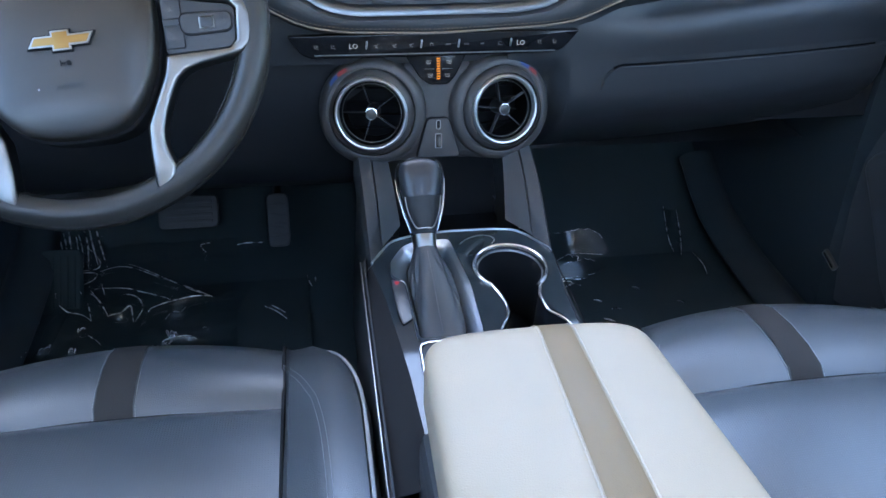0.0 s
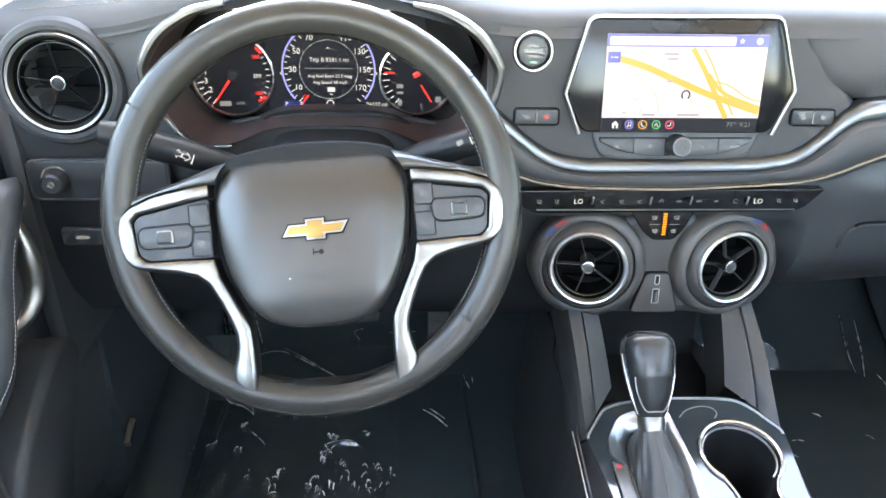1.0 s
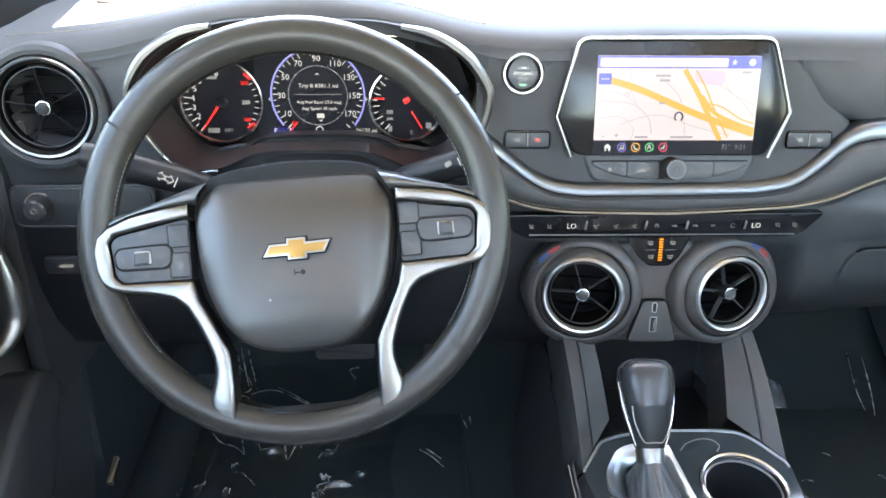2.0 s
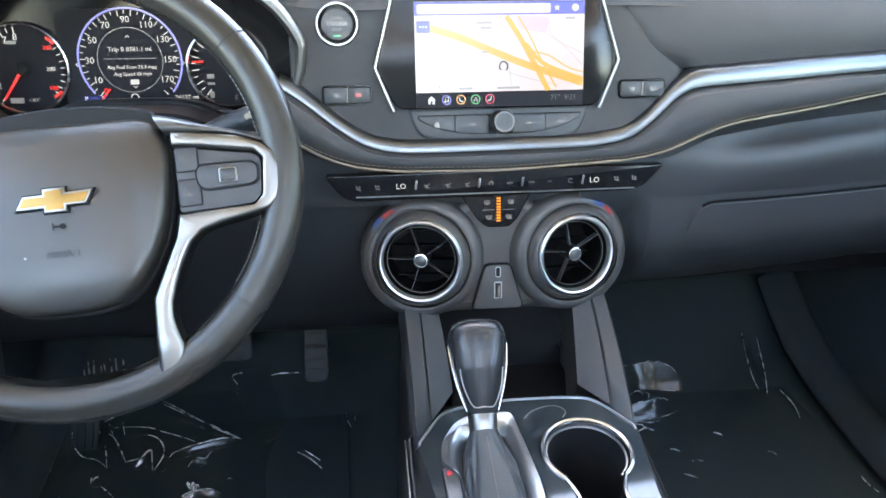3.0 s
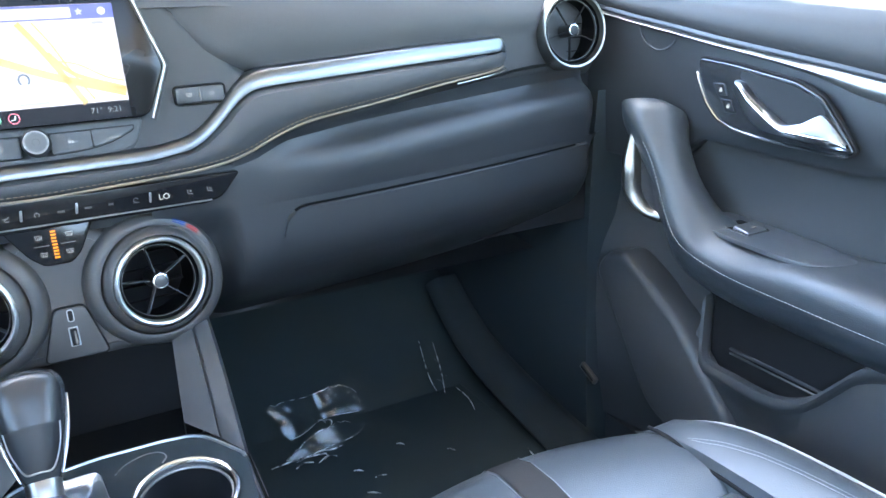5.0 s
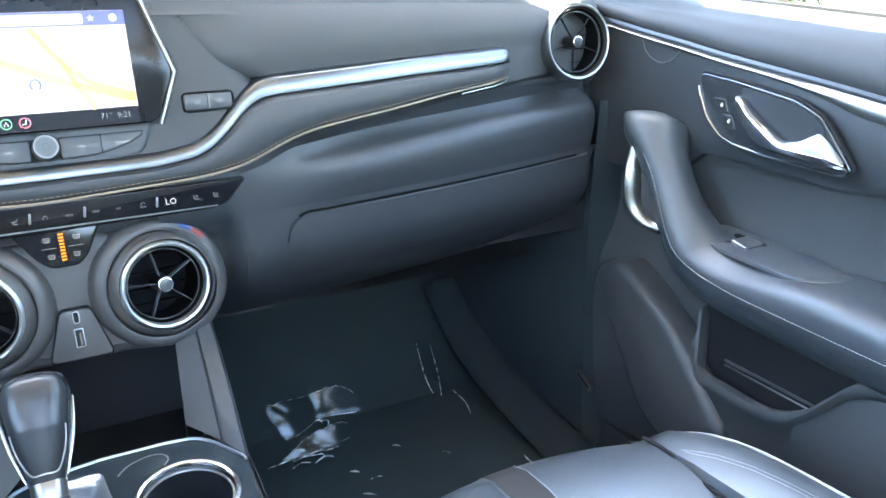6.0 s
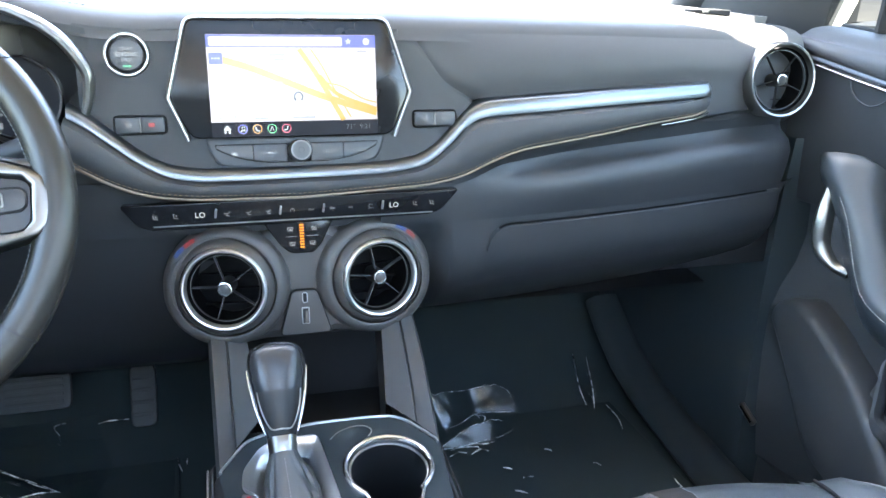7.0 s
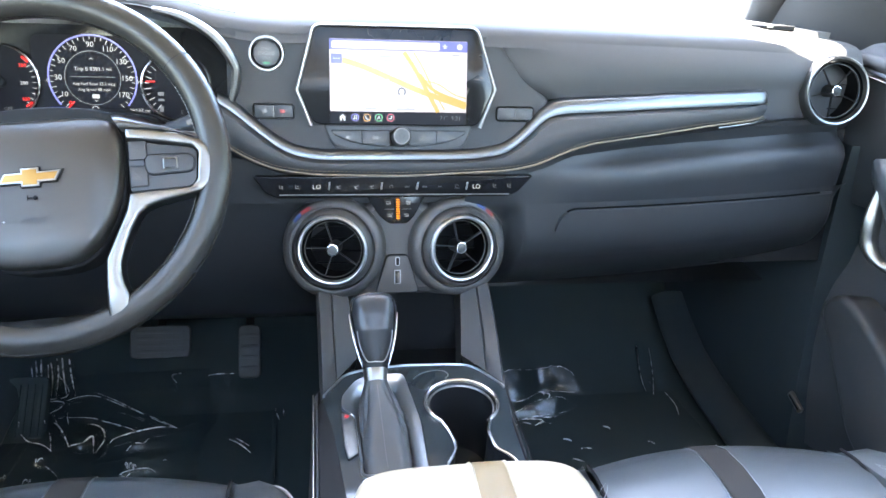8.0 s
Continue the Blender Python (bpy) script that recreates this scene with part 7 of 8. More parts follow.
    line = rounded([(-0.036, 0.040), (0.046, 0.060), (0.044, -0.09), (0.020, -0.160), (-0.018, -0.150), (-0.034, -0.132), (-0.040, -0.10), (-0.040, -0.02)], 0.014, 4)
    sag = lambda x: -0.0025 * ((x + 0.004) / 0.035) ** 2
    skin = [[Vector((p.x * f, -0.055 + (p.y + 0.055) * f, sag(p.x * f) + h)) for p in line] for f, h in ((1.0, -0.004), (1.0, 0.0002), (0.985, 0.0011), (0.8, 0.0012), (0.6, 0.0012), (0.4, 0.0012), (0.2, 0.0012), (0.02, 0.0012))]
    pl = part("switch_plate", grid(skin, True), SWITCHSKIN, t, "flush plastic window switch panel", SWM)
    part("switch_well", slab(oblong(0.038, 0.046, 0.003), 0.006), BLACK, pl, "", SWM @ pose(-0.002, -0.010, 0.0018))
    part("well_edge", rim(oblong(0.041, 0.049, 0.004), 0.0014, 0.003), PLASTIC, pl, "", SWM @ pose(-0.002, -0.010, 0.0022))
    key = part("window_switch", slab(oblong(0.034, 0.026, 0.003), 0.006, 0.0025), PLATE, pl, "pale grey rocker", SWM @ pose(-0.002, -0.0195, 0.0050) @ pose(0, 0, 0, 8, 0, 0))
    part("switch_mark", slab(oblong(0.008, 0.004, 0.001), 0.0005), DIM, key, "", SWM @ pose(0.002, -0.0215, 0.0056) @ pose(0, 0, 0, 8, 0, 0))

    # map pocket with a rolled lip
    lip = spline([Vector((0.774, -0.072, 0.440)), Vector((0.758, -0.086, 0.388)), Vector((0.748, -0.100, 0.361)), Vector((0.745, -0.150, 0.359)), Vector((0.744, -0.215, 0.361)), Vector((0.747, -0.258, 0.381)), Vector((0.754, -0.288, 0.414)), Vector((0.762, -0.312, 0.440)), Vector((0.770, -0.36, 0.452)), Vector((0.774, -0.50, 0.456)), Vector((0.776, -0.92, 0.456))], 90)
    rows = [[Vector((0.81, p.y, 0.125)), Vector((0.778, p.y, 0.150)), Vector((0.762, p.y, 0.24)), Vector((p.x * 0.35 + 0.752 * 0.65, p.y + 0.003, p.z - 0.050)), p + Vector((0.001, 0.003, -0.020)), p + Vector((-0.006, 0.002, -0.014)), p + Vector((-0.008, 0.002, -0.006)), p + Vector((-0.004, 0, 0.002)), p + Vector((0.006, -0.001, 0.003)), p + Vector((0.010, -0.003, -0.006)), p + Vector((0.012, -0.003, -0.05))] for p in lip]
    pocket = put("map_pocket", grid(rows), LOWER, t, "door pocket with a rolled lip", 50)
    put("pocket_inside", block(0.772, 0.779, -0.33, -0.085, 0.33, 0.46, 0.002), MATT, pocket)
    put("pocket_rib", tube([(0.7705, -0.12, 0.3815), (0.7705, -0.262, 0.3815)], 0.0022, 6), PLASTIC, pocket)
    put("pocket_rib", tube([(0.7705, -0.12, 0.3745), (0.7705, -0.262, 0.3745)], 0.0013, 6), SATIN, pocket)
    # front lower wedge of the door card
    wedge = [tuple(p) for p in rounded([(-0.128, 0.425), (-0.108, 0.458), (-0.070, 0.470), (-0.02, 0.448), (0.05, 0.405), (0.16, 0.29), (0.16, 0.20), (0.06, 0.222), (0.014, 0.238), (-0.013, 0.260), (-0.060, 0.332), (-0.094, 0.381)], 0.022, 5)]
    W = Matrix(((0, 0, -1, 0.735), (-1, 0, 0, 0), (0, 1, 0, 0), (0, 0, 0, 1)))
    wg = part("lower_wedge", slab(wedge, 0.028, 0.013), LOWER, t, "raised lower front panel", B @ W)
    part("wedge_flank", slab([tuple(p) for p in shrink(wedge, 0.002)], 0.026), LOWER, wg, "dark flank behind the panel", B @ W @ pose(0, 0, -0.027))
    part("wedge_edge", tube([Vector((x, y, -0.026)) for x, y in wedge[44:] + wedge[:5]], 0.0014, 6, False, 1, (0, 0, 1)), LOWER, wg, "", B @ W)
    # divider of the small front window
    put("window_divider", tube([(0.855, 0.135, 0.845), (0.845, 0.12, 0.95), (0.825, 0.06, 1.15)], 0.011, 8, False, 0.6), MATT)
    return t


door(1, 0.0, "dark passenger door card with silver strip and chrome lever")
door(-1, -0.045, "dark driver's door card with stitched leather armrest")

# ---- footwells ----
def mat_sheet(cx, w, y0, y1, label):
    t = thing("floor_mat", (cx, (y0 + y1) / 2, 0.085), label, "floor mat", "floor mats")
    m = under(t)
    line = rounded([(cx - w, y0), (cx + w, y0), (cx + w * 0.94, y1), (cx - w * 0.94, y1)], 0.05, 5)
    part("carpet", moved(slab(line, 0.008, 0.003), Matrix.Translation((0, 0, 0.0895))), CARPET, t, "", m)
    part("binding", moved(rim(line, 0.008, 0.006), Matrix.Translation((0, 0, 0.0900))), CARPET, t, "", m)


mat_sheet(-0.42, 0.24, -0.16, 0.50, "black carpet mat under clear plastic film")
mat_sheet(0.44, 0.24, -0.16, 0.50, "black carpet mat in the passenger footwell")


def film(at, w, d, seed, amp, folds, label, lines=(), step=0.0028):
    """A sheet of clear film: gently heaving, with sharp creases. folds: (path, height, half width)."""
    t = thing("plastic_film", at, label, "plastic film", "plastic films")
    nx, ny = int(w / step), int(d / step)
    us, vs = np.meshgrid(np.linspace(-w / 2, w / 2, nx), np.linspace(-d / 2, d / 2, ny))
    px, py = us + at[0], vs + at[1]
    h = np.zeros_like(px)
    for path, tall, wide in folds:
        pts = spline([Vector((x, y, 0)) for x, y in path], 14)
        for k, (a, b) in enumerate(zip(pts, pts[1:])):
            e = b - a
            f = np.clip(((px - a.x) * e.x + (py - a.y) * e.y) / max(e.length_squared, 1e-9), 0, 1)
            off = np.hypot(px - a.x - f * e.x, py - a.y - f * e.y)
            run = (k + f) / (len(pts) - 1)
            h = np.maximum(h, tall * np.sqrt(np.clip(1.08 - (2 * run - 1) ** 2, 0, 1)) * np.clip(1 - off / wide, 0, 1))
    rows = []
    for j in range(ny):
        row = []
        for i in range(nx):
            u, v = float(us[j, i]), float(vs[j, i])
            wave = noise.noise(Vector((u * 9, v * 9, seed))) + 0.4 * noise.noise(Vector((u * 24, v * 24, seed + 3)))
            x, y = u * (1 + 0.15 * noise.noise(Vector((v * 6, seed, 1)))), v * (1 + 0.15 * noise.noise(Vector((u * 6, seed, 2))))
            row.append(Vector((x, y, amp * wave + float(h[j, i]) + 0.35 * max(0, at[1] + y - 0.52))))
        rows.append(row)
    sheet = part("sheet", grid(rows), FILM, t, "", None, 25, False)
    if sheet.data.polygons[0].normal.z < 0:
        sheet.data.flip_normals()
    sheet.visible_shadow = False
    # the glint along each fold, painted as a thin white tube
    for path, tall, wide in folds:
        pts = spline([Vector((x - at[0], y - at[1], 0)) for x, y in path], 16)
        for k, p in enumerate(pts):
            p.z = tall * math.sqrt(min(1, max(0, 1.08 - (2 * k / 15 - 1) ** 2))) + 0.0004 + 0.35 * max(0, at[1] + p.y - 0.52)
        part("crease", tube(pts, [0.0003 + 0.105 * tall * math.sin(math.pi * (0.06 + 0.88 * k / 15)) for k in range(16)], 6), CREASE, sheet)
    # further glints on rolled edges, drawn as white tubes
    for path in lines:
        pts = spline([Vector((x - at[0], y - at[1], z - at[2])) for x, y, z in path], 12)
        part("edge_glint", tube(pts, [0.0004 + 0.0010 * math.sin(math.pi * (0.08 + 0.84 * k / 11)) for k in range(12)], 6), CREASE, t, "rolled film edge, its glint painted white")
    return t


rnd = random.Random(5)
# the sheet is drawn to a point towards the tunnel, gathered in pleats beside the foot rest and curls up at its near edge
folds = [([(-0.678, 0.619), (-0.659, 0.557), (-0.645, 0.484)], 0.010, 0.009), ([(-0.642, 0.562), (-0.61, 0.517), (-0.609, 0.486), (-0.644, 0.489)], 0.009, 0.008), ([(-0.645, 0.479), (-0.606, 0.467), (-0.607, 0.444), (-0.623, 0.438)], 0.009, 0.007),
         ([(-0.604, 0.486), (-0.557, 0.494), (-0.47, 0.431), (-0.374, 0.362)], 0.007, 0.010), ([(-0.559, 0.512), (-0.509, 0.468), (-0.422, 0.391), (-0.374, 0.362)], 0.008, 0.007), ([(-0.374, 0.362), (-0.415, 0.355), (-0.478, 0.331), (-0.485, 0.323)], 0.010, 0.008),
         ([(-0.602, 0.419), (-0.54, 0.408), (-0.512, 0.393), (-0.451, 0.363)], 0.006, 0.010), ([(-0.606, 0.4), (-0.583, 0.369), (-0.554, 0.317)], 0.012, 0.007), ([(-0.554, 0.317), (-0.53, 0.315), (-0.517, 0.335), (-0.505, 0.291)], 0.012, 0.007),
         ([(-0.54, 0.389), (-0.509, 0.362), (-0.493, 0.324), (-0.502, 0.288)], 0.012, 0.007), ([(-0.651, 0.367), (-0.628, 0.334), (-0.601, 0.322), (-0.581, 0.307)], 0.009, 0.007), ([(-0.581, 0.307), (-0.590, 0.337), (-0.601, 0.367)], 0.009, 0.006)]
for k in range(9):
    x = -0.745 + 0.0135 * k
    folds.append(([(x, 0.625), (x + 0.018 + 0.01 * rnd.random(), 0.56), (x + 0.036 + 0.008 * rnd.random(), 0.49 + 0.02 * rnd.random())], 0.010 + 0.006 * rnd.random(), 0.0065))
for k in range(6):
    x, y = -0.70 + 0.022 * k, 0.43 + 0.02 * rnd.random()
    folds.append(([(x, y), (x + 0.006, y - 0.02), (x + 0.014, y - 0.03 - 0.02 * rnd.random())], 0.006, 0.005))
folds += [([(-0.446, 0.226), (-0.405, 0.232), (-0.385, 0.222)], 0.007, 0.006), ([(-0.45, 0.295), (-0.439, 0.31), (-0.423, 0.309), (-0.418, 0.332)], 0.008, 0.006), ([(-0.381, 0.258), (-0.365, 0.249)], 0.006, 0.005), ([(-0.582, 0.266), (-0.548, 0.23)], 0.005, 0.005)]
# sparkling crumples, gathered in patches: short white folds drawn for their glints
for cx, cy, count, spread in ((-0.438, 0.237, 5, 0.012), (-0.440, 0.206, 6, 0.014), (-0.446, 0.182, 4, 0.010), (-0.418, 0.174, 4, 0.009), (-0.445, 0.128, 9, 0.020), (-0.418, 0.128, 5, 0.016), (-0.375, 0.126, 6, 0.014), (-0.349, 0.117, 4, 0.012), (-0.358, 0.168, 4, 0.012),
                              (-0.512, 0.150, 4, 0.014), (-0.520, 0.124, 5, 0.016), (-0.565, 0.156, 3, 0.010), (-0.593, 0.212, 2, 0.008), (-0.644, 0.220, 3, 0.010), (-0.675, 0.305, 2, 0.010), (-0.596, 0.275, 2, 0.007), (-0.673, 0.201, 2, 0.016), (-0.395, 0.145, 4, 0.014), (-0.330, 0.153, 2, 0.008), (-0.450, 0.060, 8, 0.040), (-0.550, 0.070, 6, 0.040)):
    for _ in range(count):
        x, y, a, l = cx + rnd.gauss(0, spread * 0.6), cy + rnd.gauss(0, spread * 0.5), rnd.choice((1.5, 1.9, 0.3, 1.2)) + rnd.gauss(0, 0.4), rnd.uniform(0.004, 0.013)
        folds.append(([(x, y), (x + 0.5 * l * math.cos(a), y + 0.5 * l * math.sin(a)), (x + l * math.cos(a + 0.25), y + l * math.sin(a + 0.25))], 0.005 + 0.007 * rnd.random(), 0.004))
film((-0.55, 0.33, 0.108), 0.46, 0.66, 7, 0.0030, folds, "crumpled clear plastic film over the driver's floor",
     [[(-0.382, 0.565, 0.120), (-0.414, 0.552, 0.122), (-0.401, 0.524, 0.119)], [(-0.340, 0.549, 0.119), (-0.32, 0.551, 0.121), (-0.287, 0.553, 0.119)], [(-0.194, 0.414, 0.112), (-0.191, 0.39, 0.115), (-0.185, 0.373, 0.111)], [(-0.178, 0.408, 0.111), (-0.178, 0.395, 0.113), (-0.177, 0.382, 0.111)],
      [(-0.274, 0.315, 0.110), (-0.252, 0.292, 0.113), (-0.232, 0.268, 0.110)], [(-0.262, 0.318, 0.110), (-0.246, 0.300, 0.111), (-0.236, 0.290, 0.110)]], 0.0024)


def flap(at, w, d, tilt_, waves, seed, label, lines=()):
    """A small torn flap of film, standing up from the floor in soft pleats."""
    t = thing("plastic_film", at, label, "plastic film", "plastic films")
    rows = []
    for v in steps(0, 1, 26):
        row = []
        for u in steps(0, 1, 60):
            fold = 0.0011 * math.sin(11 * v + 3 * u + seed) + 0.0007 * math.sin(waves * 9 * u + 4 * v) + 0.0015 * noise.noise(Vector((u * 4, v * 3, seed)))
            y = (v - 0.5) * d * (0.75 + 0.5 * noise.noise(Vector((u * 3, seed, 0))))
            row.append(Vector(((u - 0.5) * w + 0.006 * math.sin(5 * v + seed), y + 0.02 * math.sin(2.2 * u), max(0.001, d * (1.7 * v - 0.55 * v * v) * tilt_ / 40 * (0.8 + 0.2 * math.sin(7 * u + seed)) + 0.16 * (u - 0.5) * w * v + fold + 0.003))))
        rows.append(row)
    sheet = part("sheet", grid(rows), FLAPFILM, t, "", None, 60, False)
    if sheet.data.polygons[700].normal.z < 0:
        sheet.data.flip_normals()
    sheet.visible_shadow = False
    # white tubes painted where the flap's edges glint
    for path in lines:
        pts = spline([Vector((x - at[0], y - at[1], z - at[2])) for x, y, z in path], 12)
        part("edge_glint", tube(pts, [0.0004 + 0.0010 * math.sin(math.pi * (0.08 + 0.84 * k / 11)) for k in range(12)], 6), CREASE, t, "rolled film edge, its glint painted white")


def strip_of_film(at, near, far, seed, pleats, label, lines=()):
    """A torn strip of film that leans back from the floor between two edges, with a few sharp pleats across it."""
    t = thing("plastic_film", at, label, "plastic film", "plastic films")
    a, b = spline([(x, y, 0) for x, y in near], 70), spline([(x, y, 0) for x, y in far], 70)
    rows = []
    for v in steps(0, 1, 30):
        row = []
        for k, (p, q) in enumerate(zip(a, b)):
            u = k / 69
            d = Vector((p.x + (q.x - 0.018 - p.x) * v, p.y + (q.y - p.y) * 0.5 * v, 0))
            pleat = sum(h * max(0, 1 - abs(u + 0.10 * (v - 0.5) * lean_ - c) / w) for c, w, h, lean_ in pleats)
            dip = -0.0007 * math.exp(-((v - 0.30 - 0.25 * u) / 0.10) ** 2) * (1 if 0.12 < u < 0.62 else 0.2)
            z = 0.006 + 0.04 * (d.x - at[0]) + 1.25 * (d.y - p.y) + pleat * v + dip + 0.0016 * noise.noise(Vector((u * 3, v * 1.6, seed)))
            row.append(Vector((d.x - at[0], d.y - at[1], max(0.001, z))))
        rows.append(row)
    sheet = part("sheet", grid(rows), FLAPFILM, t, "", None, 60, False)
    if sheet.data.polygons[900].normal.z < 0:
        sheet.data.flip_normals()
    sheet.visible_shadow = False
    # both edges of the strip get a painted white glint
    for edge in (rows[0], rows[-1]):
        part("edge_glint", tube(edge[4:-4:3], 0.0005, 5), CREASE, sheet)
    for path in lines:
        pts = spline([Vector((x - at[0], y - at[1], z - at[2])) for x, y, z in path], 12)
        part("edge_glint", tube(pts, [0.0004 + 0.0010 * math.sin(math.pi * (0.08 + 0.84 * k / 11)) for k in range(12)], 6), CREASE, t, "rolled film edge, its glint painted white")


strip_of_film((0.375, 0.455, 0.10), [(0.290, 0.405), (0.318, 0.412), (0.360, 0.436), (0.400, 0.434), (0.438, 0.424), (0.452, 0.432)], [(0.283, 0.480), (0.300, 0.492), (0.360, 0.497), (0.415, 0.503), (0.440, 0.490), (0.462, 0.452)], 4.0,
              [(0.10, 0.05, 0.006, 1.0), (0.20, 0.03, -0.004, 2.0), (0.70, 0.030, -0.005, 2.0), (0.76, 0.028, 0.006, 3.0), (0.83, 0.030, -0.006, 3.0), (0.91, 0.035, 0.005, 1.0)], "pleated flap of clear plastic film",
              [[(0.352, 0.428, 0.112), (0.358, 0.420, 0.115), (0.362, 0.411, 0.112)], [(0.362, 0.421, 0.113), (0.372, 0.412, 0.114), (0.368, 0.403, 0.110)]])
strip_of_film((0.345, 0.360, 0.10), [(0.272, 0.332), (0.310, 0.341), (0.350, 0.345), (0.390, 0.352), (0.425, 0.372)], [(0.276, 0.338), (0.312, 0.366), (0.350, 0.384), (0.390, 0.390), (0.430, 0.386)], 9.0,
              [(0.42, 0.05, -0.004, 3.0), (0.66, 0.035, 0.004, -2.0), (0.74, 0.035, -0.005, 2.0), (0.88, 0.04, 0.004, 1.0)], "torn strip of clear plastic film",
              [[(0.300, 0.330, 0.108), (0.322, 0.333, 0.112), (0.345, 0.330, 0.110), (0.366, 0.336, 0.108)], [(0.274, 0.313, 0.106), (0.290, 0.316, 0.110), (0.305, 0.313, 0.108)], [(0.312, 0.308, 0.107), (0.330, 0.314, 0.111), (0.345, 0.310, 0.108)]])
flap((0.615, 0.47, 0.11), 0.030, 0.17, 10, 0.8, 15.0, "narrow folded strip of clear plastic film", [[(0.629, 0.569, 0.140), (0.595, 0.458, 0.122), (0.586, 0.401, 0.112)], [(0.654, 0.553, 0.138), (0.623, 0.456, 0.122), (0.594, 0.385, 0.112)], [(0.625, 0.398, 0.114), (0.626, 0.35, 0.113), (0.618, 0.314, 0.110)]])
scraps = thing("plastic_film", (0.45, 0.22, 0.098), "painted white glints of small torn film pieces on the mat", "plastic film", "plastic films")
# no sheet here: only white tubes painted for glints on the mat
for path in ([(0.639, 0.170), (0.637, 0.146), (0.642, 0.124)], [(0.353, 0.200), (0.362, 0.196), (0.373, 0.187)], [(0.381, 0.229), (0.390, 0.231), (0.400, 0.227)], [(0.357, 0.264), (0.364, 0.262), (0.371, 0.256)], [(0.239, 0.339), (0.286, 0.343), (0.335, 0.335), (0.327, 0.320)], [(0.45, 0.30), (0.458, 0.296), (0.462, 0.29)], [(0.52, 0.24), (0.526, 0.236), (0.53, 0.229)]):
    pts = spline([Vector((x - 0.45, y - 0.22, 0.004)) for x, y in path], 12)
    part("edge_glint", tube(pts, [0.0004 + 0.0011 * math.sin(math.pi * (0.08 + 0.84 * k / 11)) for k in range(12)], 6), CREASE, scraps, "rolled film edge, its glint painted white")


for name, x, w, h, z, y, label in (("brake_pedal", -0.41, 0.112, 0.062, 0.250, 0.45, "wide rubber-faced brake pedal"), ("accelerator_pedal", -0.243, 0.042, 0.105, 0.222, 0.45, "narrow black accelerator pedal")):
    p = thing(name, (x, y, z), label, "pedal")
    M = pose(0, 0, 0, 62, 0, 0)
    pad = part("pad", slab(oblong(w, h, 0.012), 0.012, 0.003), RUBBER, p, "worn grey rubber face", M)
    for k in range(4):
        part("rib", slab(oblong(w * 0.8, 0.006, 0.002, 0, (k - 1.5) * h * 0.2), 0.003, 0.001), RUBBER, pad, "", M @ pose(0, 0, 0.0022))
    part("arm", tube(spline([Vector((0, 0.01, -0.005)), Vector((0.0, 0.06, 0.06)), Vector((0.01, 0.10, 0.20))], 10), 0.008, 8), MATT, p)
rest = thing("footrest", (-0.66, 0.42, 0.13), "ribbed black foot rest beside the pedals", "foot rest")
RM = pose(0, 0, 0, 50, 0, 0)
fr = part("pad", slab(oblong(0.075, 0.13, 0.012), 0.02, 0.004), CARPET, rest, "", RM)
for k in range(5):
    part("rib", slab(oblong(0.006, 0.10, 0.002, (k - 2) * 0.013), 0.004, 0.001), CARPET, fr, "", RM @ pose(0, 0, 0.003))

# ---- outside the side window ----
def parked_car(x, y, label):
    t = thing("parked_car", (x, y, -0.42), label, "car")
    body = [[Vector((sx * w, q, z)) for sx, z in ((-1, 0.28), (-1.02, 0.6), (-0.98, 0.85), (-0.3, 0.95 + up), (0.3, 0.95 + up), (0.98, 0.85), (1.02, 0.6), (1, 0.28))] for q, w, up in ((-2.2, 0.78, -0.1), (-1.9, 0.88, 0.0), (-0.9, 0.9, 0.02), (1.0, 0.9, 0.02), (2.0, 0.88, -0.05), (2.25, 0.74, -0.2))]
    part("body", grid(body, True, True), material("dark_grey_paint", (0.010, 0.0105, 0.011), 0.5, spec=0.2), t)
    cab = [[Vector((sx * w, q, z)) for sx, z in ((-1, 0.85), (-0.82, h), (0.82, h), (1, 0.85))] for q, w, h in ((-2.0, 0.8, 0.9), (-1.4, 0.82, 1.38), (-0.2, 0.82, 1.45), (0.9, 0.8, 0.92))]
    part("cabin", grid(cab, True, True), BLACK, t, "dark glazed cabin")
    for sx in (-1, 1):
        for q in (-1.35, 1.4):
            part("tyre", moved(lathe([(0.20, -0.1), (0.32, -0.1), (0.34, -0.06), (0.34, 0.06), (0.32, 0.1), (0.20, 0.1), (0.20, -0.1)], 28), pose(sx * 0.85, q, 0.34, 0, 90, 0)), MATT, t)
    return t


parked = parked_car(11.6, 10.4, "dark grey parked car outside in the yard")
parked.rotation_euler.z = radians(-47)


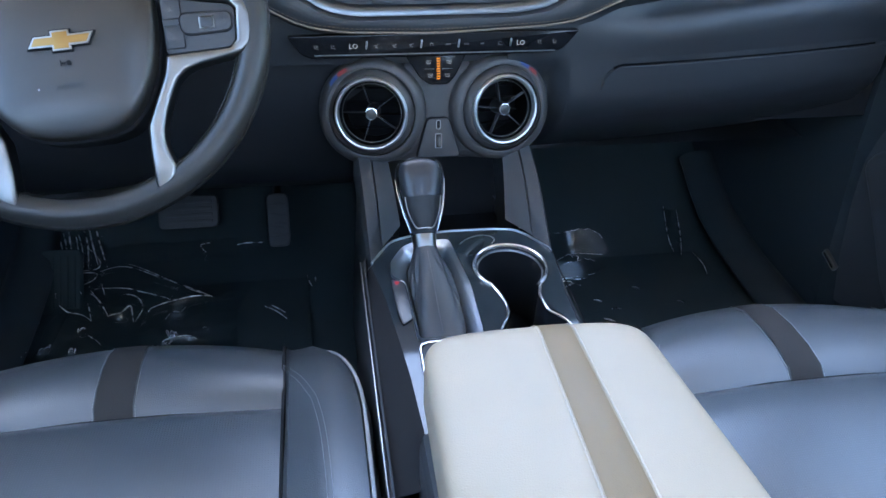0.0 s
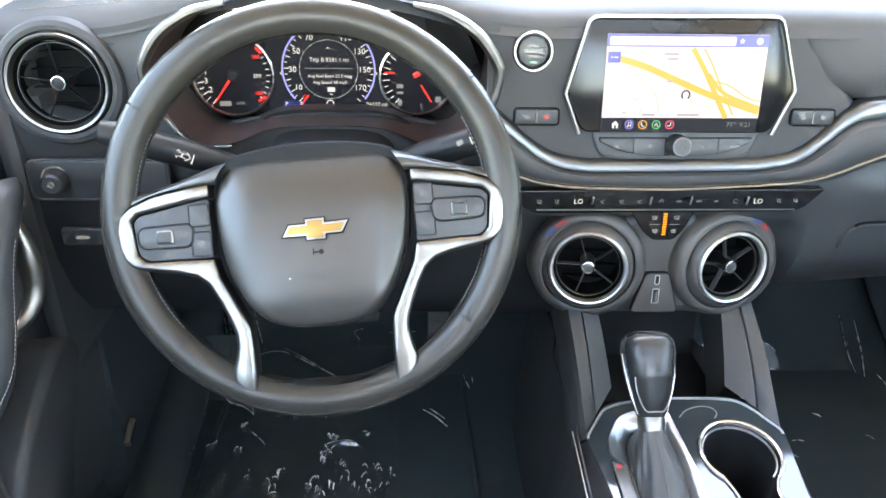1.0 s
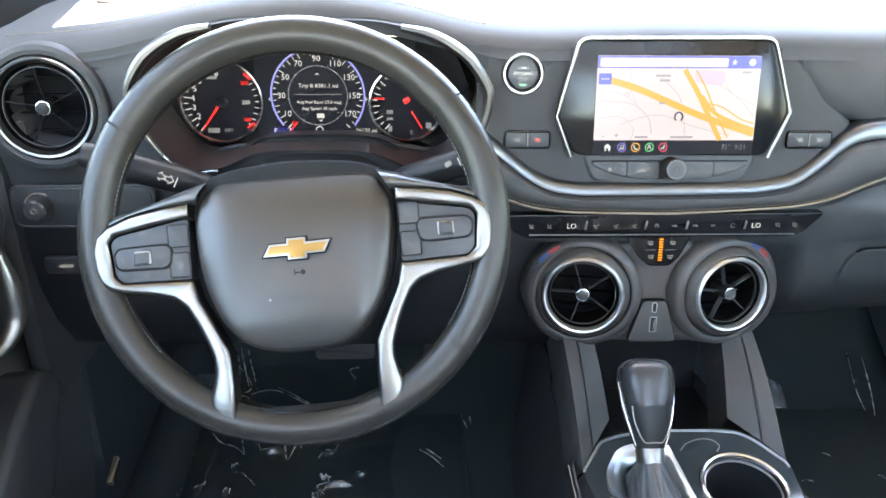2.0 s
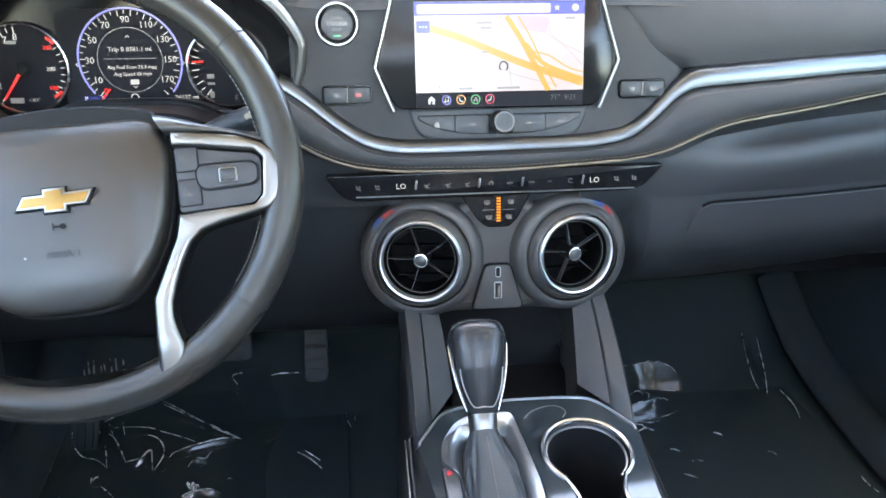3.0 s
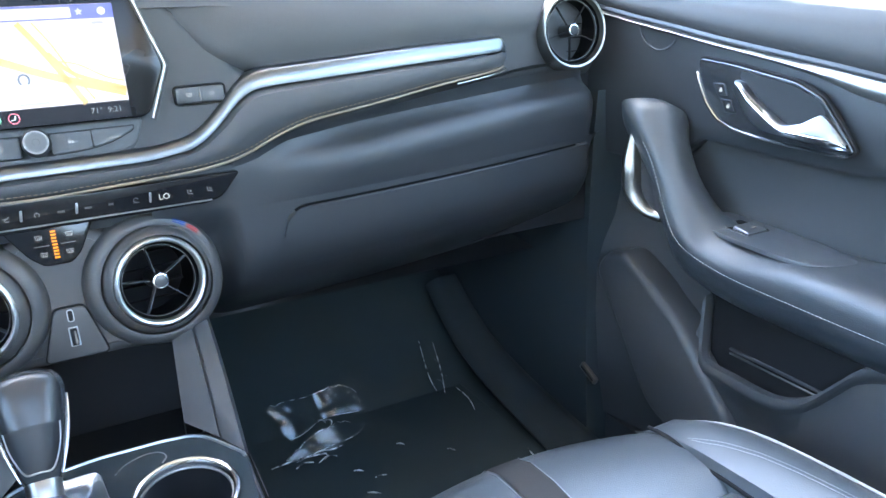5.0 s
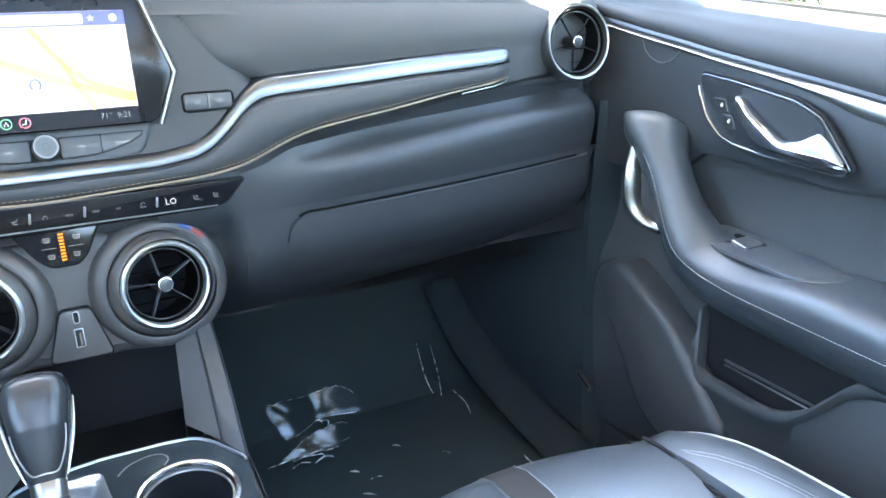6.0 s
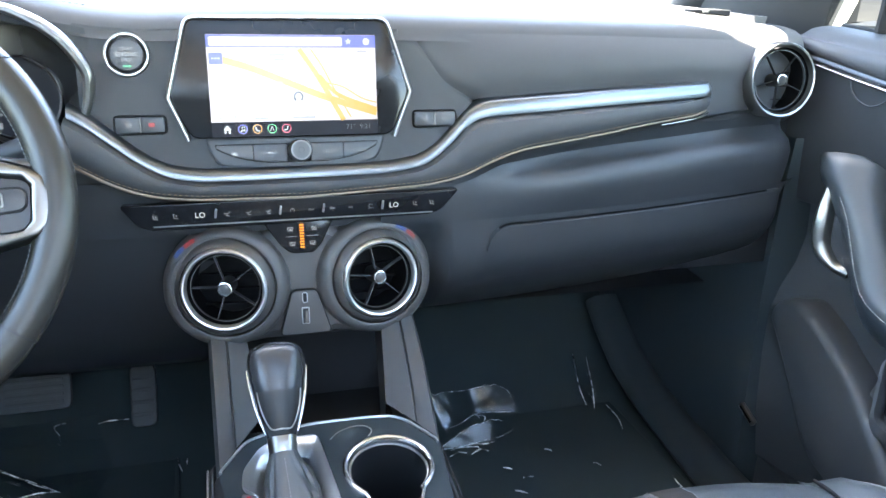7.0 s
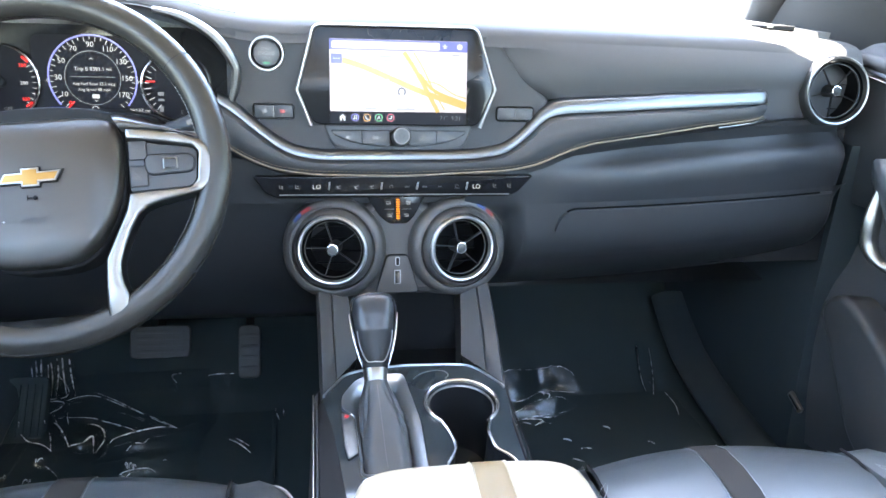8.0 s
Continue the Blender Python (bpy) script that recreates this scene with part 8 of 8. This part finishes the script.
def tree(x, y, h, seed, label):
    t = thing("tree", (x, y, -0.42), label, "tree", "trees")
    rnd = random.Random(seed)
    trunk = [tube(spline([(0, 0, 0), (0.05, 0.02, h * 0.3), (-0.03, 0.05, h * 0.62)], 10), [0.16 - 0.009 * k for k in range(10)], 8)]
    tips = []
    for k in range(9):
        a, z = 2.4 * k, h * (0.28 + 0.04 * k)
        tip = Vector((math.cos(a) * h * 0.26, math.sin(a) * h * 0.26, z + h * 0.2))
        trunk.append(tube(spline([(0, 0, z), tip * 0.55 + Vector((0, 0, z * 0.45)), tip], 8), [0.055 - 0.006 * j for j in range(8)], 6))
        tips += [tip, tip * 0.7 + Vector((0, 0, z * 0.3))]
    part("trunk", joined(*trunk), material("bark", (0.12, 0.09, 0.065), 0.9, grain=0.8, scale=60), t)
    verts, faces = [], []
    for _ in range(9000):
        c = rnd.choice(tips) + Vector([rnd.gauss(0, 0.30) for _ in range(3)])
        a, b = Vector([rnd.gauss(0, 1) for _ in range(3)]).normalized(), Vector([rnd.gauss(0, 1) for _ in range(3)]).normalized()
        n = len(verts)
        verts += [c - a * 0.07, c + b * 0.035, c + a * 0.07, c - b * 0.035]
        faces.append((n, n + 1, n + 2, n + 3))
    me = bpy.data.meshes.new("crown")
    me.from_pydata([tuple(v) for v in verts], [], faces)
    me.materials.append(LEAF)
    crown_ob = new("crown", me)
    crown_ob.parent = t
    return t


LEAF = material("green_leaf", (0.06, 0.10, 0.022), 0.7, vary=0.4, blotch=2.0)
tree(6.4, 0.6, 6.4, 3, "leafy green tree at the edge of the yard")
tree(7.6, -2.6, 7.0, 8, "broad leafy green tree beside the yard")
tree(9.5, 4.2, 6.8, 11, "leafy green tree behind the parked car")
tree(13.6, 10.3, 2.8, 17, "low leafy green tree beside the parked car")
wall_out = thing("yard_building", (7.0, 14.0, -0.42), "pale cream rendered building across the yard", "building")
m = under(wall_out)
part("wall", block(2.0, 16.0, 14.0, 14.4, -0.42, 4.6), material("cream_render", (0.72, 0.66, 0.52), 0.9, grain=0.4, scale=40, blotch=1.0), wall_out, "", m)
part("roof", block(1.7, 16.3, 13.7, 14.7, 4.6, 4.85, 0.03), PLASTIC, wall_out, "", m)
for k in range(3):
    w = part("window", block(4.0 + 4 * k, 5.6 + 4 * k, 13.96, 14.0, 0.9, 2.4), GLOSS, wall_out, "", m)
    part("frame", moved(rim(oblong(1.7, 1.6, 0.02), 0.08, 0.05), pose(4.8 + 4 * k, 13.93, 1.65, 90, 0, 0)), SATIN, w, "", m)
